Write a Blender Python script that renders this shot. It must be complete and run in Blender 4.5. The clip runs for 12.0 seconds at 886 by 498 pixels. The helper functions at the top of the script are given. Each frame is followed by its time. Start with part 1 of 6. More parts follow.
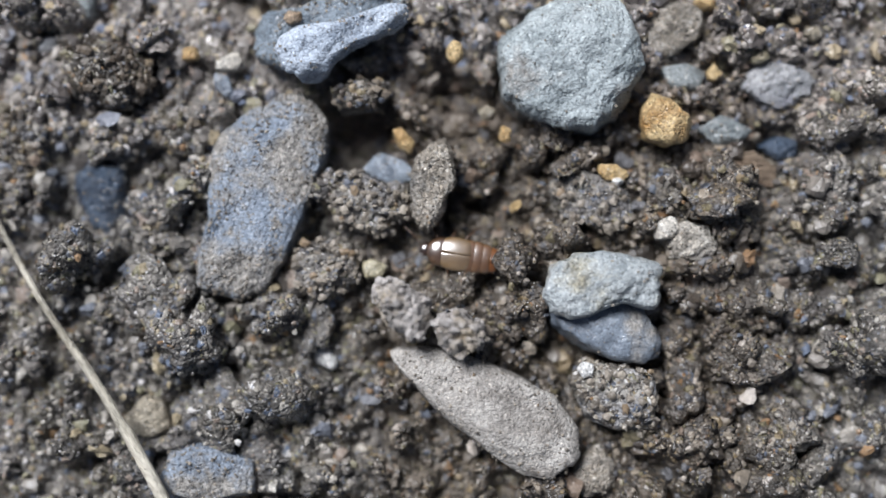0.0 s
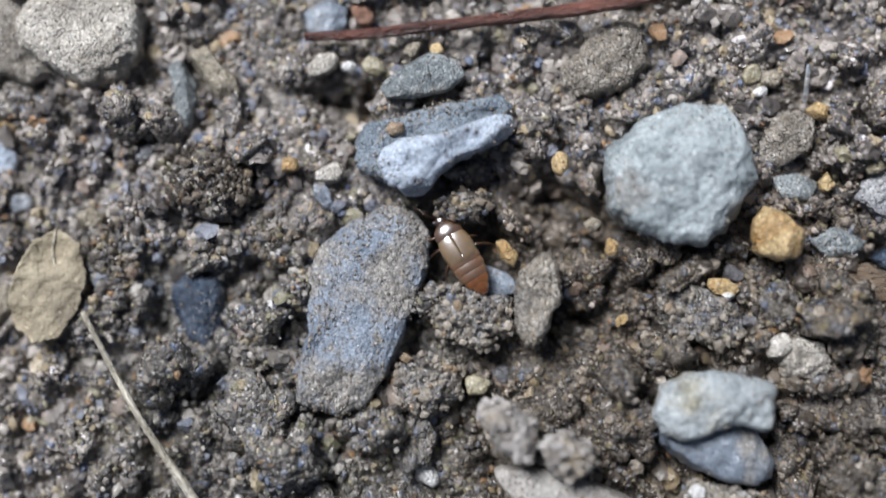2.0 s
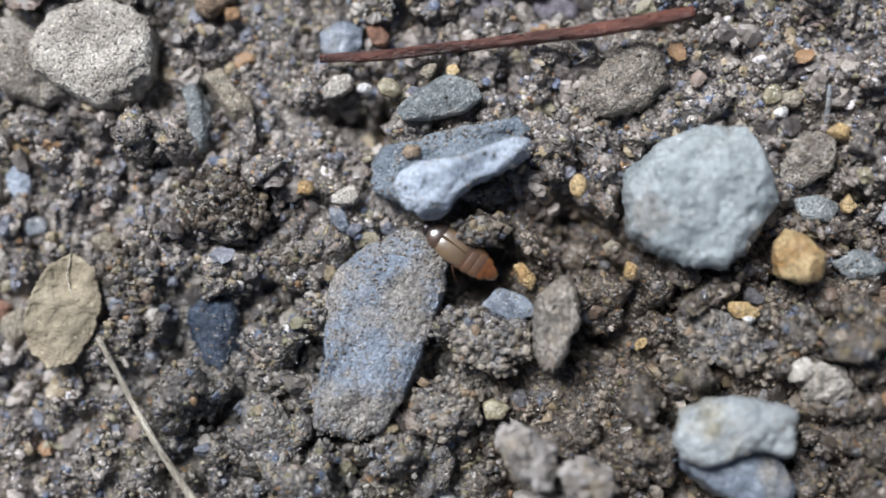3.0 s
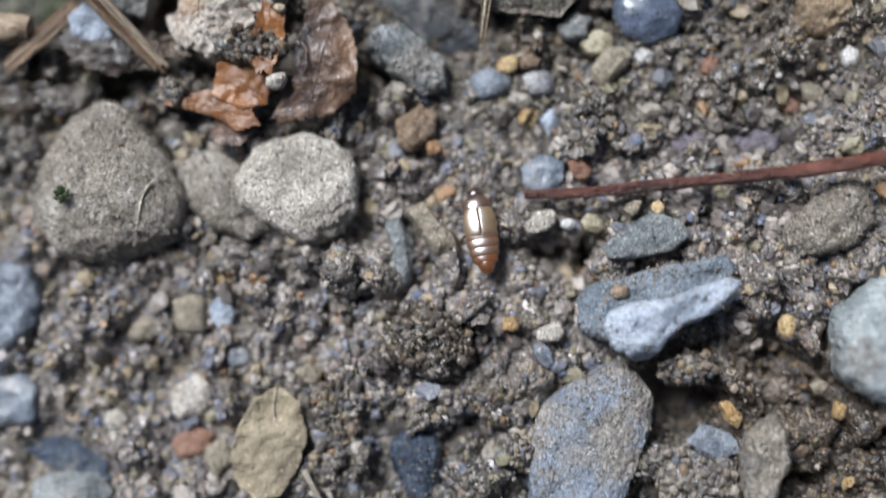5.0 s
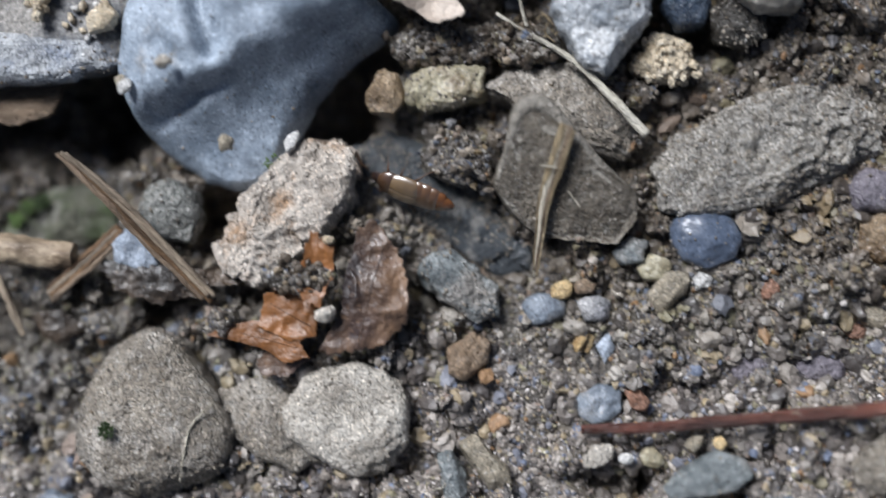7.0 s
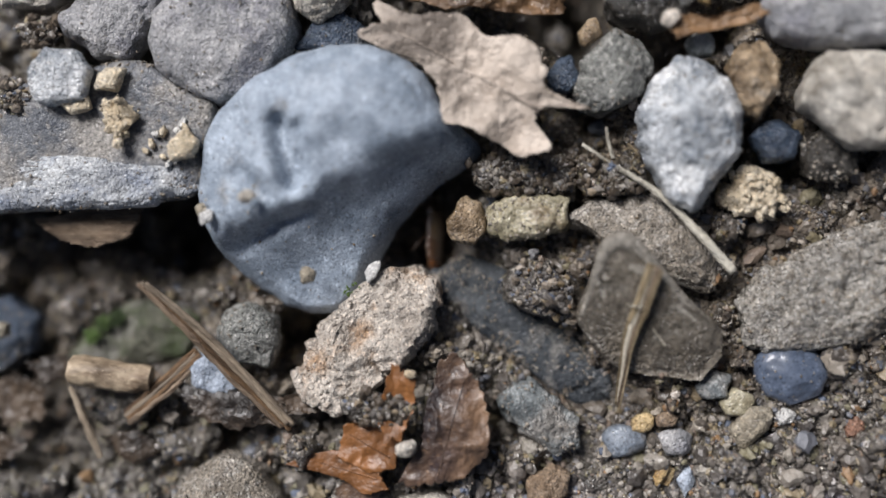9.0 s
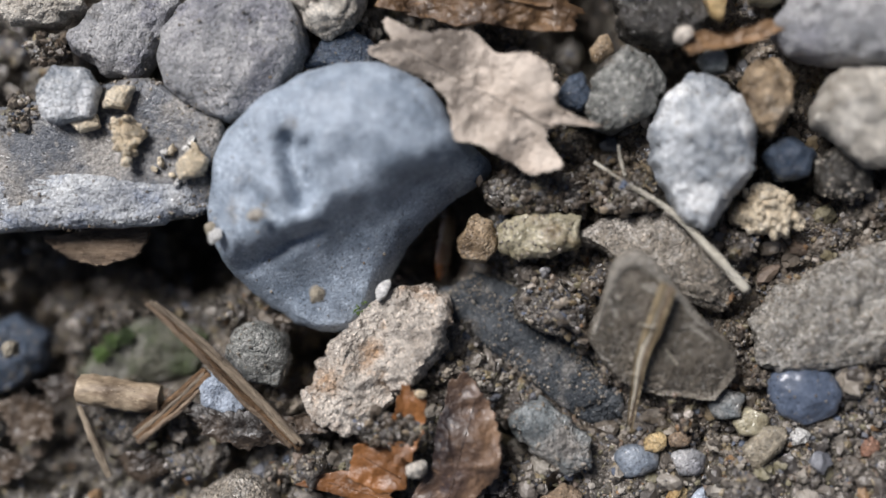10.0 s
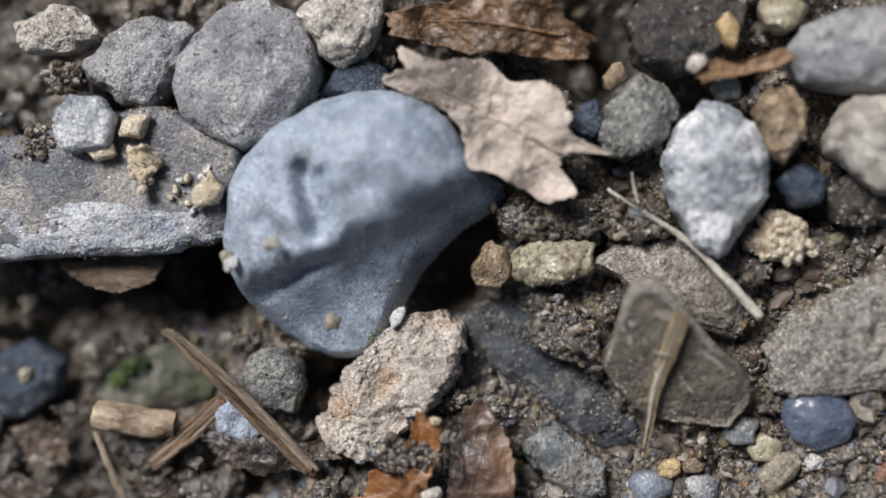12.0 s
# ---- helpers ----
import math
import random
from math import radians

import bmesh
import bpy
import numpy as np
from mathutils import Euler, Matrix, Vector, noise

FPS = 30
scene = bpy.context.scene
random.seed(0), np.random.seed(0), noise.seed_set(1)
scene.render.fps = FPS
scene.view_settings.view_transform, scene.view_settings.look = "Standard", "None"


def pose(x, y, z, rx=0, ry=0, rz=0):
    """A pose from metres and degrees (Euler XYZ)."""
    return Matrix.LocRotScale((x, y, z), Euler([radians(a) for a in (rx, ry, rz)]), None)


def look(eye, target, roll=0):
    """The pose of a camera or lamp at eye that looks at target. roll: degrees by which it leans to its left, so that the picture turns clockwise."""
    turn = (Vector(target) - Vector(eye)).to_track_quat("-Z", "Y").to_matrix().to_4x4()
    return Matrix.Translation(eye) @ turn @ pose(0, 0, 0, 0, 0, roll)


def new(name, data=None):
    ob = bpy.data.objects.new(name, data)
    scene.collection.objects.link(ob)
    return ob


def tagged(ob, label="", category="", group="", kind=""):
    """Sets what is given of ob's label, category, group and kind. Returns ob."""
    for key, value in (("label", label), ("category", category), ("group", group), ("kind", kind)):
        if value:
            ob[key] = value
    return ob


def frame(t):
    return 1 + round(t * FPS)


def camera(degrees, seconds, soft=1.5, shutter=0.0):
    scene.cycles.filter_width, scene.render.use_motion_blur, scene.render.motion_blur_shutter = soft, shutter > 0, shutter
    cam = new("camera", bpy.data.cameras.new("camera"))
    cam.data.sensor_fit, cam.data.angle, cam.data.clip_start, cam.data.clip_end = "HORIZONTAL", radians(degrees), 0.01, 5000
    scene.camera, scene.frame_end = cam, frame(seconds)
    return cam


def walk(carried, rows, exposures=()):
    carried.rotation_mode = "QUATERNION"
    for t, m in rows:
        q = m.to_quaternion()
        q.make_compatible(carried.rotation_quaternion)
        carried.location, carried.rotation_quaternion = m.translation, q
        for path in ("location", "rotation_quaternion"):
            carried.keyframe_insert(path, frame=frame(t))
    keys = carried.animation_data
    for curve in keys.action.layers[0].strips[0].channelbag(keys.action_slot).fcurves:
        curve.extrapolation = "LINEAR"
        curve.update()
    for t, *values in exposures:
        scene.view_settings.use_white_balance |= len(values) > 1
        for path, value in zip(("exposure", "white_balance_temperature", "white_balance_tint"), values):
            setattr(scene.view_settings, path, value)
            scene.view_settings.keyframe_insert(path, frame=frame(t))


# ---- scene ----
U = 0.001  # the plan is in millimetres

cam = camera(40, 12.0, soft=1.7, shutter=0.5)
cam.data.dof.use_dof = True
cam.data.dof.focus_distance = 64.5 * U
cam.data.dof.aperture_fstop = 9.0

# seconds and the camera's place and turn
walk(cam, [
    (0, pose(-0.003124, -0.002015, 0.066784, 2.309, -1.520, -0.046)),
    (0.5, pose(-0.004303, -0.001895, 0.066936, 2.344, -1.114, 0.052)),
    (1, pose(-0.005803, -0.001888, 0.066390, 2.533, -0.582, 0.060)),
    (1.5, pose(-0.005672, 0.000504, 0.065788, 2.718, -0.200, 0.052)),
    (2, pose(-0.006908, 0.003607, 0.065457, 2.806, 0.016, 0.093)),
    (2.5, pose(-0.007001, 0.005165, 0.064686, 2.463, 0.202, -0.096)),
    (2.7, pose(-0.006877, 0.005163, 0.064762, 2.448, 0.291, -0.095)),
    (4.3, pose(-0.012750, 0.009033, 0.065762, 1.435, 2.094, -0.104)),
    (4.5, pose(-0.013665, 0.009598, 0.065630, 1.541, 2.141, -0.102)),
    (5, pose(-0.016070, 0.013212, 0.065763, 1.888, 2.388, 0.074)),
    (5.5, pose(-0.014834, 0.016546, 0.065520, 1.872, 2.846, -0.066)),
    (6, pose(-0.015295, 0.020136, 0.064859, 2.328, 2.574, -0.219)),
    (6.5, pose(-0.016395, 0.022509, 0.064959, 2.776, 2.841, -0.144)),
    (7, pose(-0.017669, 0.024107, 0.064448, 3.241, 3.515, -0.224)),
    (7.2, pose(-0.018806, 0.025572, 0.064727, 2.991, 3.521, -0.027)),
    (8.8, pose(-0.021100, 0.032832, 0.064594, 1.395, 4.161, 0.575)),
    (9, pose(-0.021152, 0.033235, 0.064390, 1.372, 4.264, 0.557)),
    (9.5, pose(-0.021394, 0.034169, 0.064034, 1.507, 4.343, 0.595)),
    (10, pose(-0.021300, 0.034069, 0.063921, 1.503, 4.673, 0.512)),
    (10.5, pose(-0.021893, 0.034654, 0.064328, 1.463, 4.713, 0.499)),
    (11, pose(-0.021557, 0.034897, 0.064067, 1.381, 4.859, 0.420)),
    (11.5, pose(-0.021332, 0.034928, 0.063960, 1.457, 4.917, 0.378)),
    (12, pose(-0.021679, 0.035304, 0.064261, 1.653, 4.990, 0.402)),
], exposures=[(0, 0.22, 6190, 11), (5.0, 0.13, 6200, 11), (7.0, 0.02, 6180, 11), (9.0, -0.07, 6600, 13), (12.0, -0.08, 6600, 13)])

# ---- light: an overcast sky, brighter towards the open side ----
SUN_ELEVATION, SUN_AZIMUTH = 51, 322
world = bpy.data.worlds.new("sky")
scene.world = world
world.use_nodes = True
sky = world.node_tree.nodes.new("ShaderNodeTexSky")
sky.sky_type, sky.sun_disc = "NISHITA", False
sky.sun_elevation, sky.sun_rotation = radians(SUN_ELEVATION), radians(SUN_AZIMUTH)
sky.air_density, sky.dust_density, sky.ozone_density = 1.0, 3.0, 0.6
world.node_tree.links.new(sky.outputs[0], world.node_tree.nodes["Background"].inputs[0])
world.node_tree.nodes["Background"].inputs[1].default_value = 0.036
sun_data = bpy.data.lights.new("sun", "SUN")
sun_data.energy, sun_data.angle, sun_data.color = 5.0, radians(26), (0.97, 0.985, 1.0)
sun = new("sun", sun_data)
sun_way = Vector((math.sin(radians(SUN_AZIMUTH)) * math.cos(radians(SUN_ELEVATION)), math.cos(radians(SUN_AZIMUTH)) * math.cos(radians(SUN_ELEVATION)), math.sin(radians(SUN_ELEVATION))))
sun.matrix_world = look(sun_way * 5, (0, 0, 0))


# ---- materials ----
def nodes_of(name):
    m = bpy.data.materials.new(name)
    m.use_nodes = True
    t = m.node_tree
    return m, t, t.nodes["Principled BSDF"]


def node(t, kind, **inputs):
    n = t.nodes.new(kind)
    for k, v in inputs.items():
        n.inputs[k].default_value = v
    return n


def place_of(t):
    """Object coordinates, shifted for each object, so that alike stones differ."""
    tc, info = t.nodes.new("ShaderNodeTexCoord"), t.nodes.new("ShaderNodeObjectInfo")
    add = t.nodes.new("ShaderNodeVectorMath")
    t.links.new(tc.outputs["Object"], add.inputs[0])
    t.links.new(info.outputs["Random"], add.inputs[1])
    return add.outputs[0], info.outputs["Random"]


def grain(t, at, scale, detail=4, rough=0.6, lo=0.35, hi=0.65):
    """A noise spread over 0 to 1 between lo and hi."""
    n = node(t, "ShaderNodeTexNoise", Scale=scale, Detail=detail, Roughness=rough)
    t.links.new(at, n.inputs["Vector"])
    r = node(t, "ShaderNodeMapRange", **{"From Min": lo, "From Max": hi})
    t.links.new(n.outputs["Fac"], r.inputs["Value"])
    return r.outputs["Result"]


def mixed(t, fac, a, b, mode="MIX"):
    n = t.nodes.new("ShaderNodeMix")
    n.data_type, n.blend_type = "RGBA", mode
    for socket, v in ((n.inputs[0], fac), (n.inputs[6], a), (n.inputs[7], b)):
        if isinstance(v, bpy.types.NodeSocket):
            t.links.new(v, socket)
        else:
            socket.default_value = v if isinstance(v, float) else (*v, 1)
    return n.outputs[2]


def bumped(t, shader, at, parts):
    """Fine relief: parts are (scale, depth in mm)."""
    last = None
    for scale, deep in parts:
        n = node(t, "ShaderNodeTexNoise", Scale=scale, Detail=3.0, Roughness=0.6)
        t.links.new(at, n.inputs["Vector"])
        b = node(t, "ShaderNodeBump", Strength=1.0, Distance=deep * U)
        t.links.new(n.outputs["Fac"], b.inputs["Height"])
        if last:
            t.links.new(last, b.inputs["Normal"])
        last = b.outputs["Normal"]
    t.links.new(last, shader.inputs["Normal"])


def sums(t, how, a, b):
    n = t.nodes.new("ShaderNodeMath")
    n.operation, n.use_clamp = how, True
    t.links.new(a, n.inputs[0])
    t.links.new(b, n.inputs[1])
    return n.outputs[0]


DUST = (0.22, 0.205, 0.185)


def granular(t, shader, at, parts, last=None):
    """Relief of bound grains: parts are (grains to the metre, depth in mm)."""
    for scale, deep in parts:
        v = node(t, "ShaderNodeTexVoronoi", Scale=scale, Randomness=1.0)
        wob = node(t, "ShaderNodeTexNoise", Scale=scale * 0.7, Detail=2.0)
        add = t.nodes.new("ShaderNodeVectorMath")
        add.operation = "MULTIPLY_ADD"
        add.inputs[1].default_value = (1.1 / scale,) * 3
        t.links.new(at, wob.inputs["Vector"])
        t.links.new(wob.outputs["Color"], add.inputs[0])
        t.links.new(at, add.inputs[2])
        t.links.new(add.outputs[0], v.inputs["Vector"])
        r = node(t, "ShaderNodeMapRange", **{"From Min": 0.15, "From Max": 0.8, "To Min": 1.0, "To Max": 0.0})
        t.links.new(v.outputs["Distance"], r.inputs["Value"])
        b = node(t, "ShaderNodeBump", Strength=1.0, Distance=deep * U)
        t.links.new(r.outputs["Result"], b.inputs["Height"])
        if last:
            t.links.new(last, b.inputs["Normal"])
        last = b.outputs["Normal"]
    t.links.new(last, shader.inputs["Normal"])
    return v.outputs["Color"]


def rock_mat(name, a, b, dust=0.3, edge=0.0, speck=(0.6, 0.58, 0.54), specks=0.12, rough=0.6, relief=1.0, stain=None, wet=0.25):
    """Stone: two mottled colours, light and dark mineral grains, dried soil in patches, a film of water in others."""
    m, t, s = nodes_of(name)
    at, _ = place_of(t)
    a, b = tuple(0.5 * c for c in a), tuple(0.74 * c for c in b)
    base = mixed(t, grain(t, at, 420.0, 6, 0.72), a, b)
    if stain:
        base = mixed(t, grain(t, at, 330.0, 5, 0.7, 0.5, 0.68), base, stain)
    base = mixed(t, grain(t, at, 2600.0, 4, 0.7, 0.68 - specks * 0.4, 0.84), base, speck)
    base = mixed(t, grain(t, at, 1100.0, 5, 0.65, 0.56, 0.95), base, tuple(0.6 * c for c in a))
    low = 0.72 - 0.5 * dust
    soil = mixed(t, grain(t, at, 4200.0, 3), tuple(0.6 * c for c in DUST), tuple(1.5 * c for c in DUST))
    base = mixed(t, sums(t, "MAXIMUM", grain(t, at, 250.0, 8, 0.64, low, low + 0.12), grain(t, at, 1500.0, 3, 0.6, low + 0.14, low + 0.24)), base, soil)
    for scale, deep in ((900.0, 0.22 * relief), (3000.0, 0.1 * relief)):
        n = node(t, "ShaderNodeTexNoise", Scale=scale, Detail=3.0, Roughness=0.6)
        t.links.new(at, n.inputs["Vector"])
        bump = node(t, "ShaderNodeBump", Strength=1.0, Distance=deep * U)
        t.links.new(n.outputs["Fac"], bump.inputs["Height"])
        if scale > 900:
            t.links.new(last, bump.inputs["Normal"])
        last = bump.outputs["Normal"]
    cell = granular(t, s, at, ((3400.0, 0.045 * relief), (9500.0, 0.05 * relief)), last)
    sep = t.nodes.new("ShaderNodeSeparateColor")
    t.links.new(cell, sep.inputs[0])
    light, dark = (node(t, "ShaderNodeMath") for _ in range(2))
    light.operation, dark.operation = "GREATER_THAN", "LESS_THAN"
    light.inputs[1].default_value, dark.inputs[1].default_value = 1 - 0.05 - 0.16 * specks, 0.07 + 0.12 * specks
    t.links.new(sep.outputs[1], light.inputs[0])
    t.links.new(sep.outputs[1], dark.inputs[0])
    base = mixed(t, light.outputs[0], base, mixed(t, 1.0, base, (1.5, 1.47, 1.44), "MULTIPLY"))
    base = mixed(t, dark.outputs[0], base, mixed(t, 1.0, base, (0.62, 0.61, 0.6), "MULTIPLY"))
    k = min(1.0, 0.25 + 0.45 * relief)
    fine = mixed(t, sep.outputs[0], (1 - 0.26 * k,) * 3, (1 + 0.3 * k,) * 3)
    base = mixed(t, 1.0, base, fine, "MULTIPLY")
    if edge:
        geo = t.nodes.new("ShaderNodeNewGeometry")
        worn_edge = node(t, "ShaderNodeMapRange", **{"From Min": 0.505, "From Max": 0.54, "To Max": edge})
        t.links.new(geo.outputs["Pointiness"], worn_edge.inputs["Value"])
        base = mixed(t, worn_edge.outputs["Result"], base, (0.42, 0.39, 0.34))
    t.links.new(base, s.inputs["Base Color"])
    r = node(t, "ShaderNodeMapRange", **{"To Min": max(0.2, rough - 0.22), "To Max": rough + 0.2})
    t.links.new(grain(t, at, 900.0), r.inputs["Value"])
    t.links.new(r.outputs["Result"], s.inputs["Roughness"])
    film = node(t, "ShaderNodeMath")
    film.operation = "MULTIPLY"
    film.inputs[1].default_value = wet
    t.links.new(grain(t, at, 500.0, 5, 0.7, 0.42, 0.6), film.inputs[0])
    t.links.new(film.outputs[0], s.inputs["Coat Weight"])
    s.inputs["Coat Roughness"].default_value = 0.1
    t.links.new(s.inputs["Normal"].links[0].from_socket, s.inputs["Coat Normal"])
    return m


ROCK = {
    "slate": rock_mat("slate_blue_stone", (0.17, 0.205, 0.26), (0.32, 0.365, 0.42), 0.36, relief=0.35, rough=0.48, wet=0.5),
    "slatedust": rock_mat("soil_coated_slate", (0.24, 0.3, 0.39), (0.36, 0.41, 0.48), 0.56, specks=0.25, relief=0.9, wet=0.5),
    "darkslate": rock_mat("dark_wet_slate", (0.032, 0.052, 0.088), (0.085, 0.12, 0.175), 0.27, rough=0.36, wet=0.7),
    "smooth": rock_mat("smooth_blue_grey_stone", (0.34, 0.42, 0.52), (0.52, 0.6, 0.7), 0.22, specks=0.05, rough=0.62, relief=0.35, wet=0.12),
    "pale": rock_mat("pale_grey_green_stone", (0.42, 0.48, 0.495), (0.58, 0.635, 0.645), 0.32, relief=0.9),
    "vein": rock_mat("pale_mineral_crust", (0.42, 0.45, 0.5), (0.85, 0.87, 0.88), 0.34, specks=0.2, rough=0.5, relief=1.0, stain=(0.16, 0.2, 0.28), wet=0.4),
    "bone": rock_mat("pale_blue_stone", (0.42, 0.5, 0.62), (0.64, 0.71, 0.81), 0.12, specks=0.2, relief=0.8),
    "bluepebble": rock_mat("wet_blue_pebble", (0.1, 0.13, 0.19), (0.17, 0.21, 0.29), 0.14, rough=0.28, relief=0.08, wet=0.8),
    "green": rock_mat("grey_green_stone", (0.15, 0.18, 0.19), (0.4, 0.43, 0.43), 0.38, specks=0.3, relief=0.8, rough=0.5, wet=0.6),
    "grey": rock_mat("grey_stone", (0.34, 0.35, 0.37), (0.58, 0.57, 0.57), 0.26, specks=0.22, relief=1.0, stain=(0.17, 0.17, 0.2), wet=0.4),
    "silver": rock_mat("light_speckled_stone", (0.2, 0.25, 0.31), (0.78, 0.81, 0.84), 0.26, specks=0.3, rough=0.4, relief=1.1, stain=(0.88, 0.88, 0.87), wet=0.6),
    "dusty": rock_mat("soil_dusted_slab", (0.09, 0.105, 0.135), (0.2, 0.21, 0.225), 0.5, relief=0.5, rough=0.5, wet=0.4),
    "granite": rock_mat("pale_granite", (0.52, 0.46, 0.38), (0.78, 0.72, 0.63), 0.17, specks=0.35, relief=1.3, stain=(0.7, 0.66, 0.59)),
    "brown": rock_mat("brown_grey_stone", (0.24, 0.2, 0.155), (0.5, 0.44, 0.36), 0.3, specks=0.4, rough=0.45, relief=1.5, stain=(0.46, 0.42, 0.37), wet=0.6),
    "mottled": rock_mat("pale_stained_stone", (0.4, 0.45, 0.47), (0.6, 0.63, 0.63), 0.36, relief=0.8, stain=(0.28, 0.25, 0.17)),
    "greyslate": rock_mat("dusty_grey_blue_slate", (0.16, 0.21, 0.26), (0.3, 0.35, 0.4), 0.44, rough=0.45, relief=0.8, wet=0.5),
    "muddy": rock_mat("mud_covered_slate", (0.03, 0.04, 0.052), (0.075, 0.085, 0.095), 0.36, rough=0.45, relief=0.9, wet=0.6),
    "flake": rock_mat("pale_brown_stone", (0.34, 0.3, 0.26), (0.62, 0.58, 0.53), 0.3, relief=0.8),
    "tri": rock_mat("fine_brown_grey_stone", (0.1, 0.083, 0.062), (0.23, 0.195, 0.15), 0.08, edge=0.5, specks=0.2, rough=0.32, relief=1.2, wet=0.9),
    "tri_edge": rock_mat("worn_brown_grey_stone", (0.24, 0.21, 0.17), (0.46, 0.42, 0.36), 0.2, specks=0.25, rough=0.4, relief=0.8, wet=0.5),
    "pink": rock_mat("pinkish_tan_stone", (0.64, 0.55, 0.46), (0.86, 0.77, 0.67), 0.1, specks=0.35, rough=0.55, relief=1.2, stain=(0.36, 0.22, 0.12), wet=0.4),
    "ochre": rock_mat("ochre_stone", (0.72, 0.48, 0.2), (0.82, 0.62, 0.34), 0.2, rough=0.5, stain=(0.3, 0.16, 0.05), wet=0.35),
    "umber": rock_mat("brown_ochre_stone", (0.24, 0.15, 0.07), (0.62, 0.47, 0.31), 0.25, specks=0.2, rough=0.45, stain=(0.07, 0.04, 0.018), wet=0.7),
    "rust": rock_mat("rust_brown_stone", (0.27, 0.17, 0.095), (0.44, 0.33, 0.23), 0.38, wet=0.5),
    "red": rock_mat("reddish_stone", (0.36, 0.17, 0.1), (0.42, 0.25, 0.18), 0.2),
    "tan": rock_mat("tan_stone", (0.36, 0.3, 0.21), (0.5, 0.44, 0.34), 0.25, specks=0.25),
    "white": rock_mat("white_quartz", (0.95, 0.93, 0.88), (1.0, 0.98, 0.95), 0.04, rough=0.4),
    "olive": rock_mat("olive_quartz", (0.32, 0.275, 0.16), (0.62, 0.56, 0.4), 0.3, rough=0.25, relief=0.45, stain=(0.13, 0.085, 0.04), wet=1.0),
    "wetbrown": rock_mat("dark_wet_brown_stone", (0.022, 0.02, 0.017), (0.075, 0.066, 0.055), 0.12, specks=0.2, rough=0.38, wet=0.8),
    "mossy": rock_mat("mossy_dark_stone", (0.08, 0.085, 0.055), (0.17, 0.165, 0.12), 0.4, rough=0.6, stain=(0.05, 0.075, 0.02)),
    "sandstone": rock_mat("sandy_orange_stone", (0.9, 0.72, 0.48), (1.0, 0.88, 0.68), 0.06, specks=0.3, rough=0.5, wet=0.5),
    "speckled": rock_mat("dark_speckled_stone", (0.15, 0.155, 0.14), (0.34, 0.345, 0.32), 0.2, specks=0.5, rough=0.45, relief=1.2, wet=0.5),
    "granitic": rock_mat("brown_granitic_stone", (0.12, 0.1, 0.08), (0.34, 0.305, 0.25), 0.24, specks=0.8, rough=0.4, relief=1.3, wet=0.85),
    "violet": rock_mat("violet_grey_stone", (0.2, 0.18, 0.22), (0.3, 0.27, 0.3), 0.3),
}


GRAINS = [(0.0, (0.09, 0.0792, 0.07)), (0.15, (0.15, 0.134, 0.115)), (0.31, (0.21, 0.188, 0.163)), (0.45, (0.06, 0.0525, 0.0473)), (0.53, (0.28, 0.253, 0.216)), (0.65, (0.13, 0.139, 0.163)), (0.72, (0.25, 0.203, 0.124)), (0.79, (0.19, 0.174, 0.108)), (0.85, (0.21, 0.163, 0.129)), (0.89, (0.36, 0.332, 0.288)), (0.94, (0.1, 0.124, 0.175)), (0.966, (0.24, 0.143, 0.067)), (0.982, (0.52, 0.494, 0.473))]
CRUST = [(0.0, (0.17, 0.16, 0.145)), (0.3, (0.25, 0.235, 0.21)), (0.6, (0.33, 0.31, 0.28)), (0.85, (0.42, 0.4, 0.36)), (0.95, (0.26, 0.2, 0.13))]


UMBER = [(0.0, (0.05, 0.04, 0.03)), (0.3, (0.085, 0.068, 0.05)), (0.6, (0.12, 0.098, 0.075)), (0.82, (0.17, 0.14, 0.105)), (0.94, (0.28, 0.235, 0.17))]


def tone_of(t, value, tones):
    """One colour of several, by a random value."""
    ramp = t.nodes.new("ShaderNodeValToRGB")
    ramp.color_ramp.interpolation = "CONSTANT"
    for n, (place, colour) in enumerate(tones):
        e = ramp.color_ramp.elements[n] if n < 2 else ramp.color_ramp.elements.new(place)
        e.position, e.color = place, (*colour, 1)
    t.links.new(value, ramp.inputs[0])
    return ramp.outputs[0]


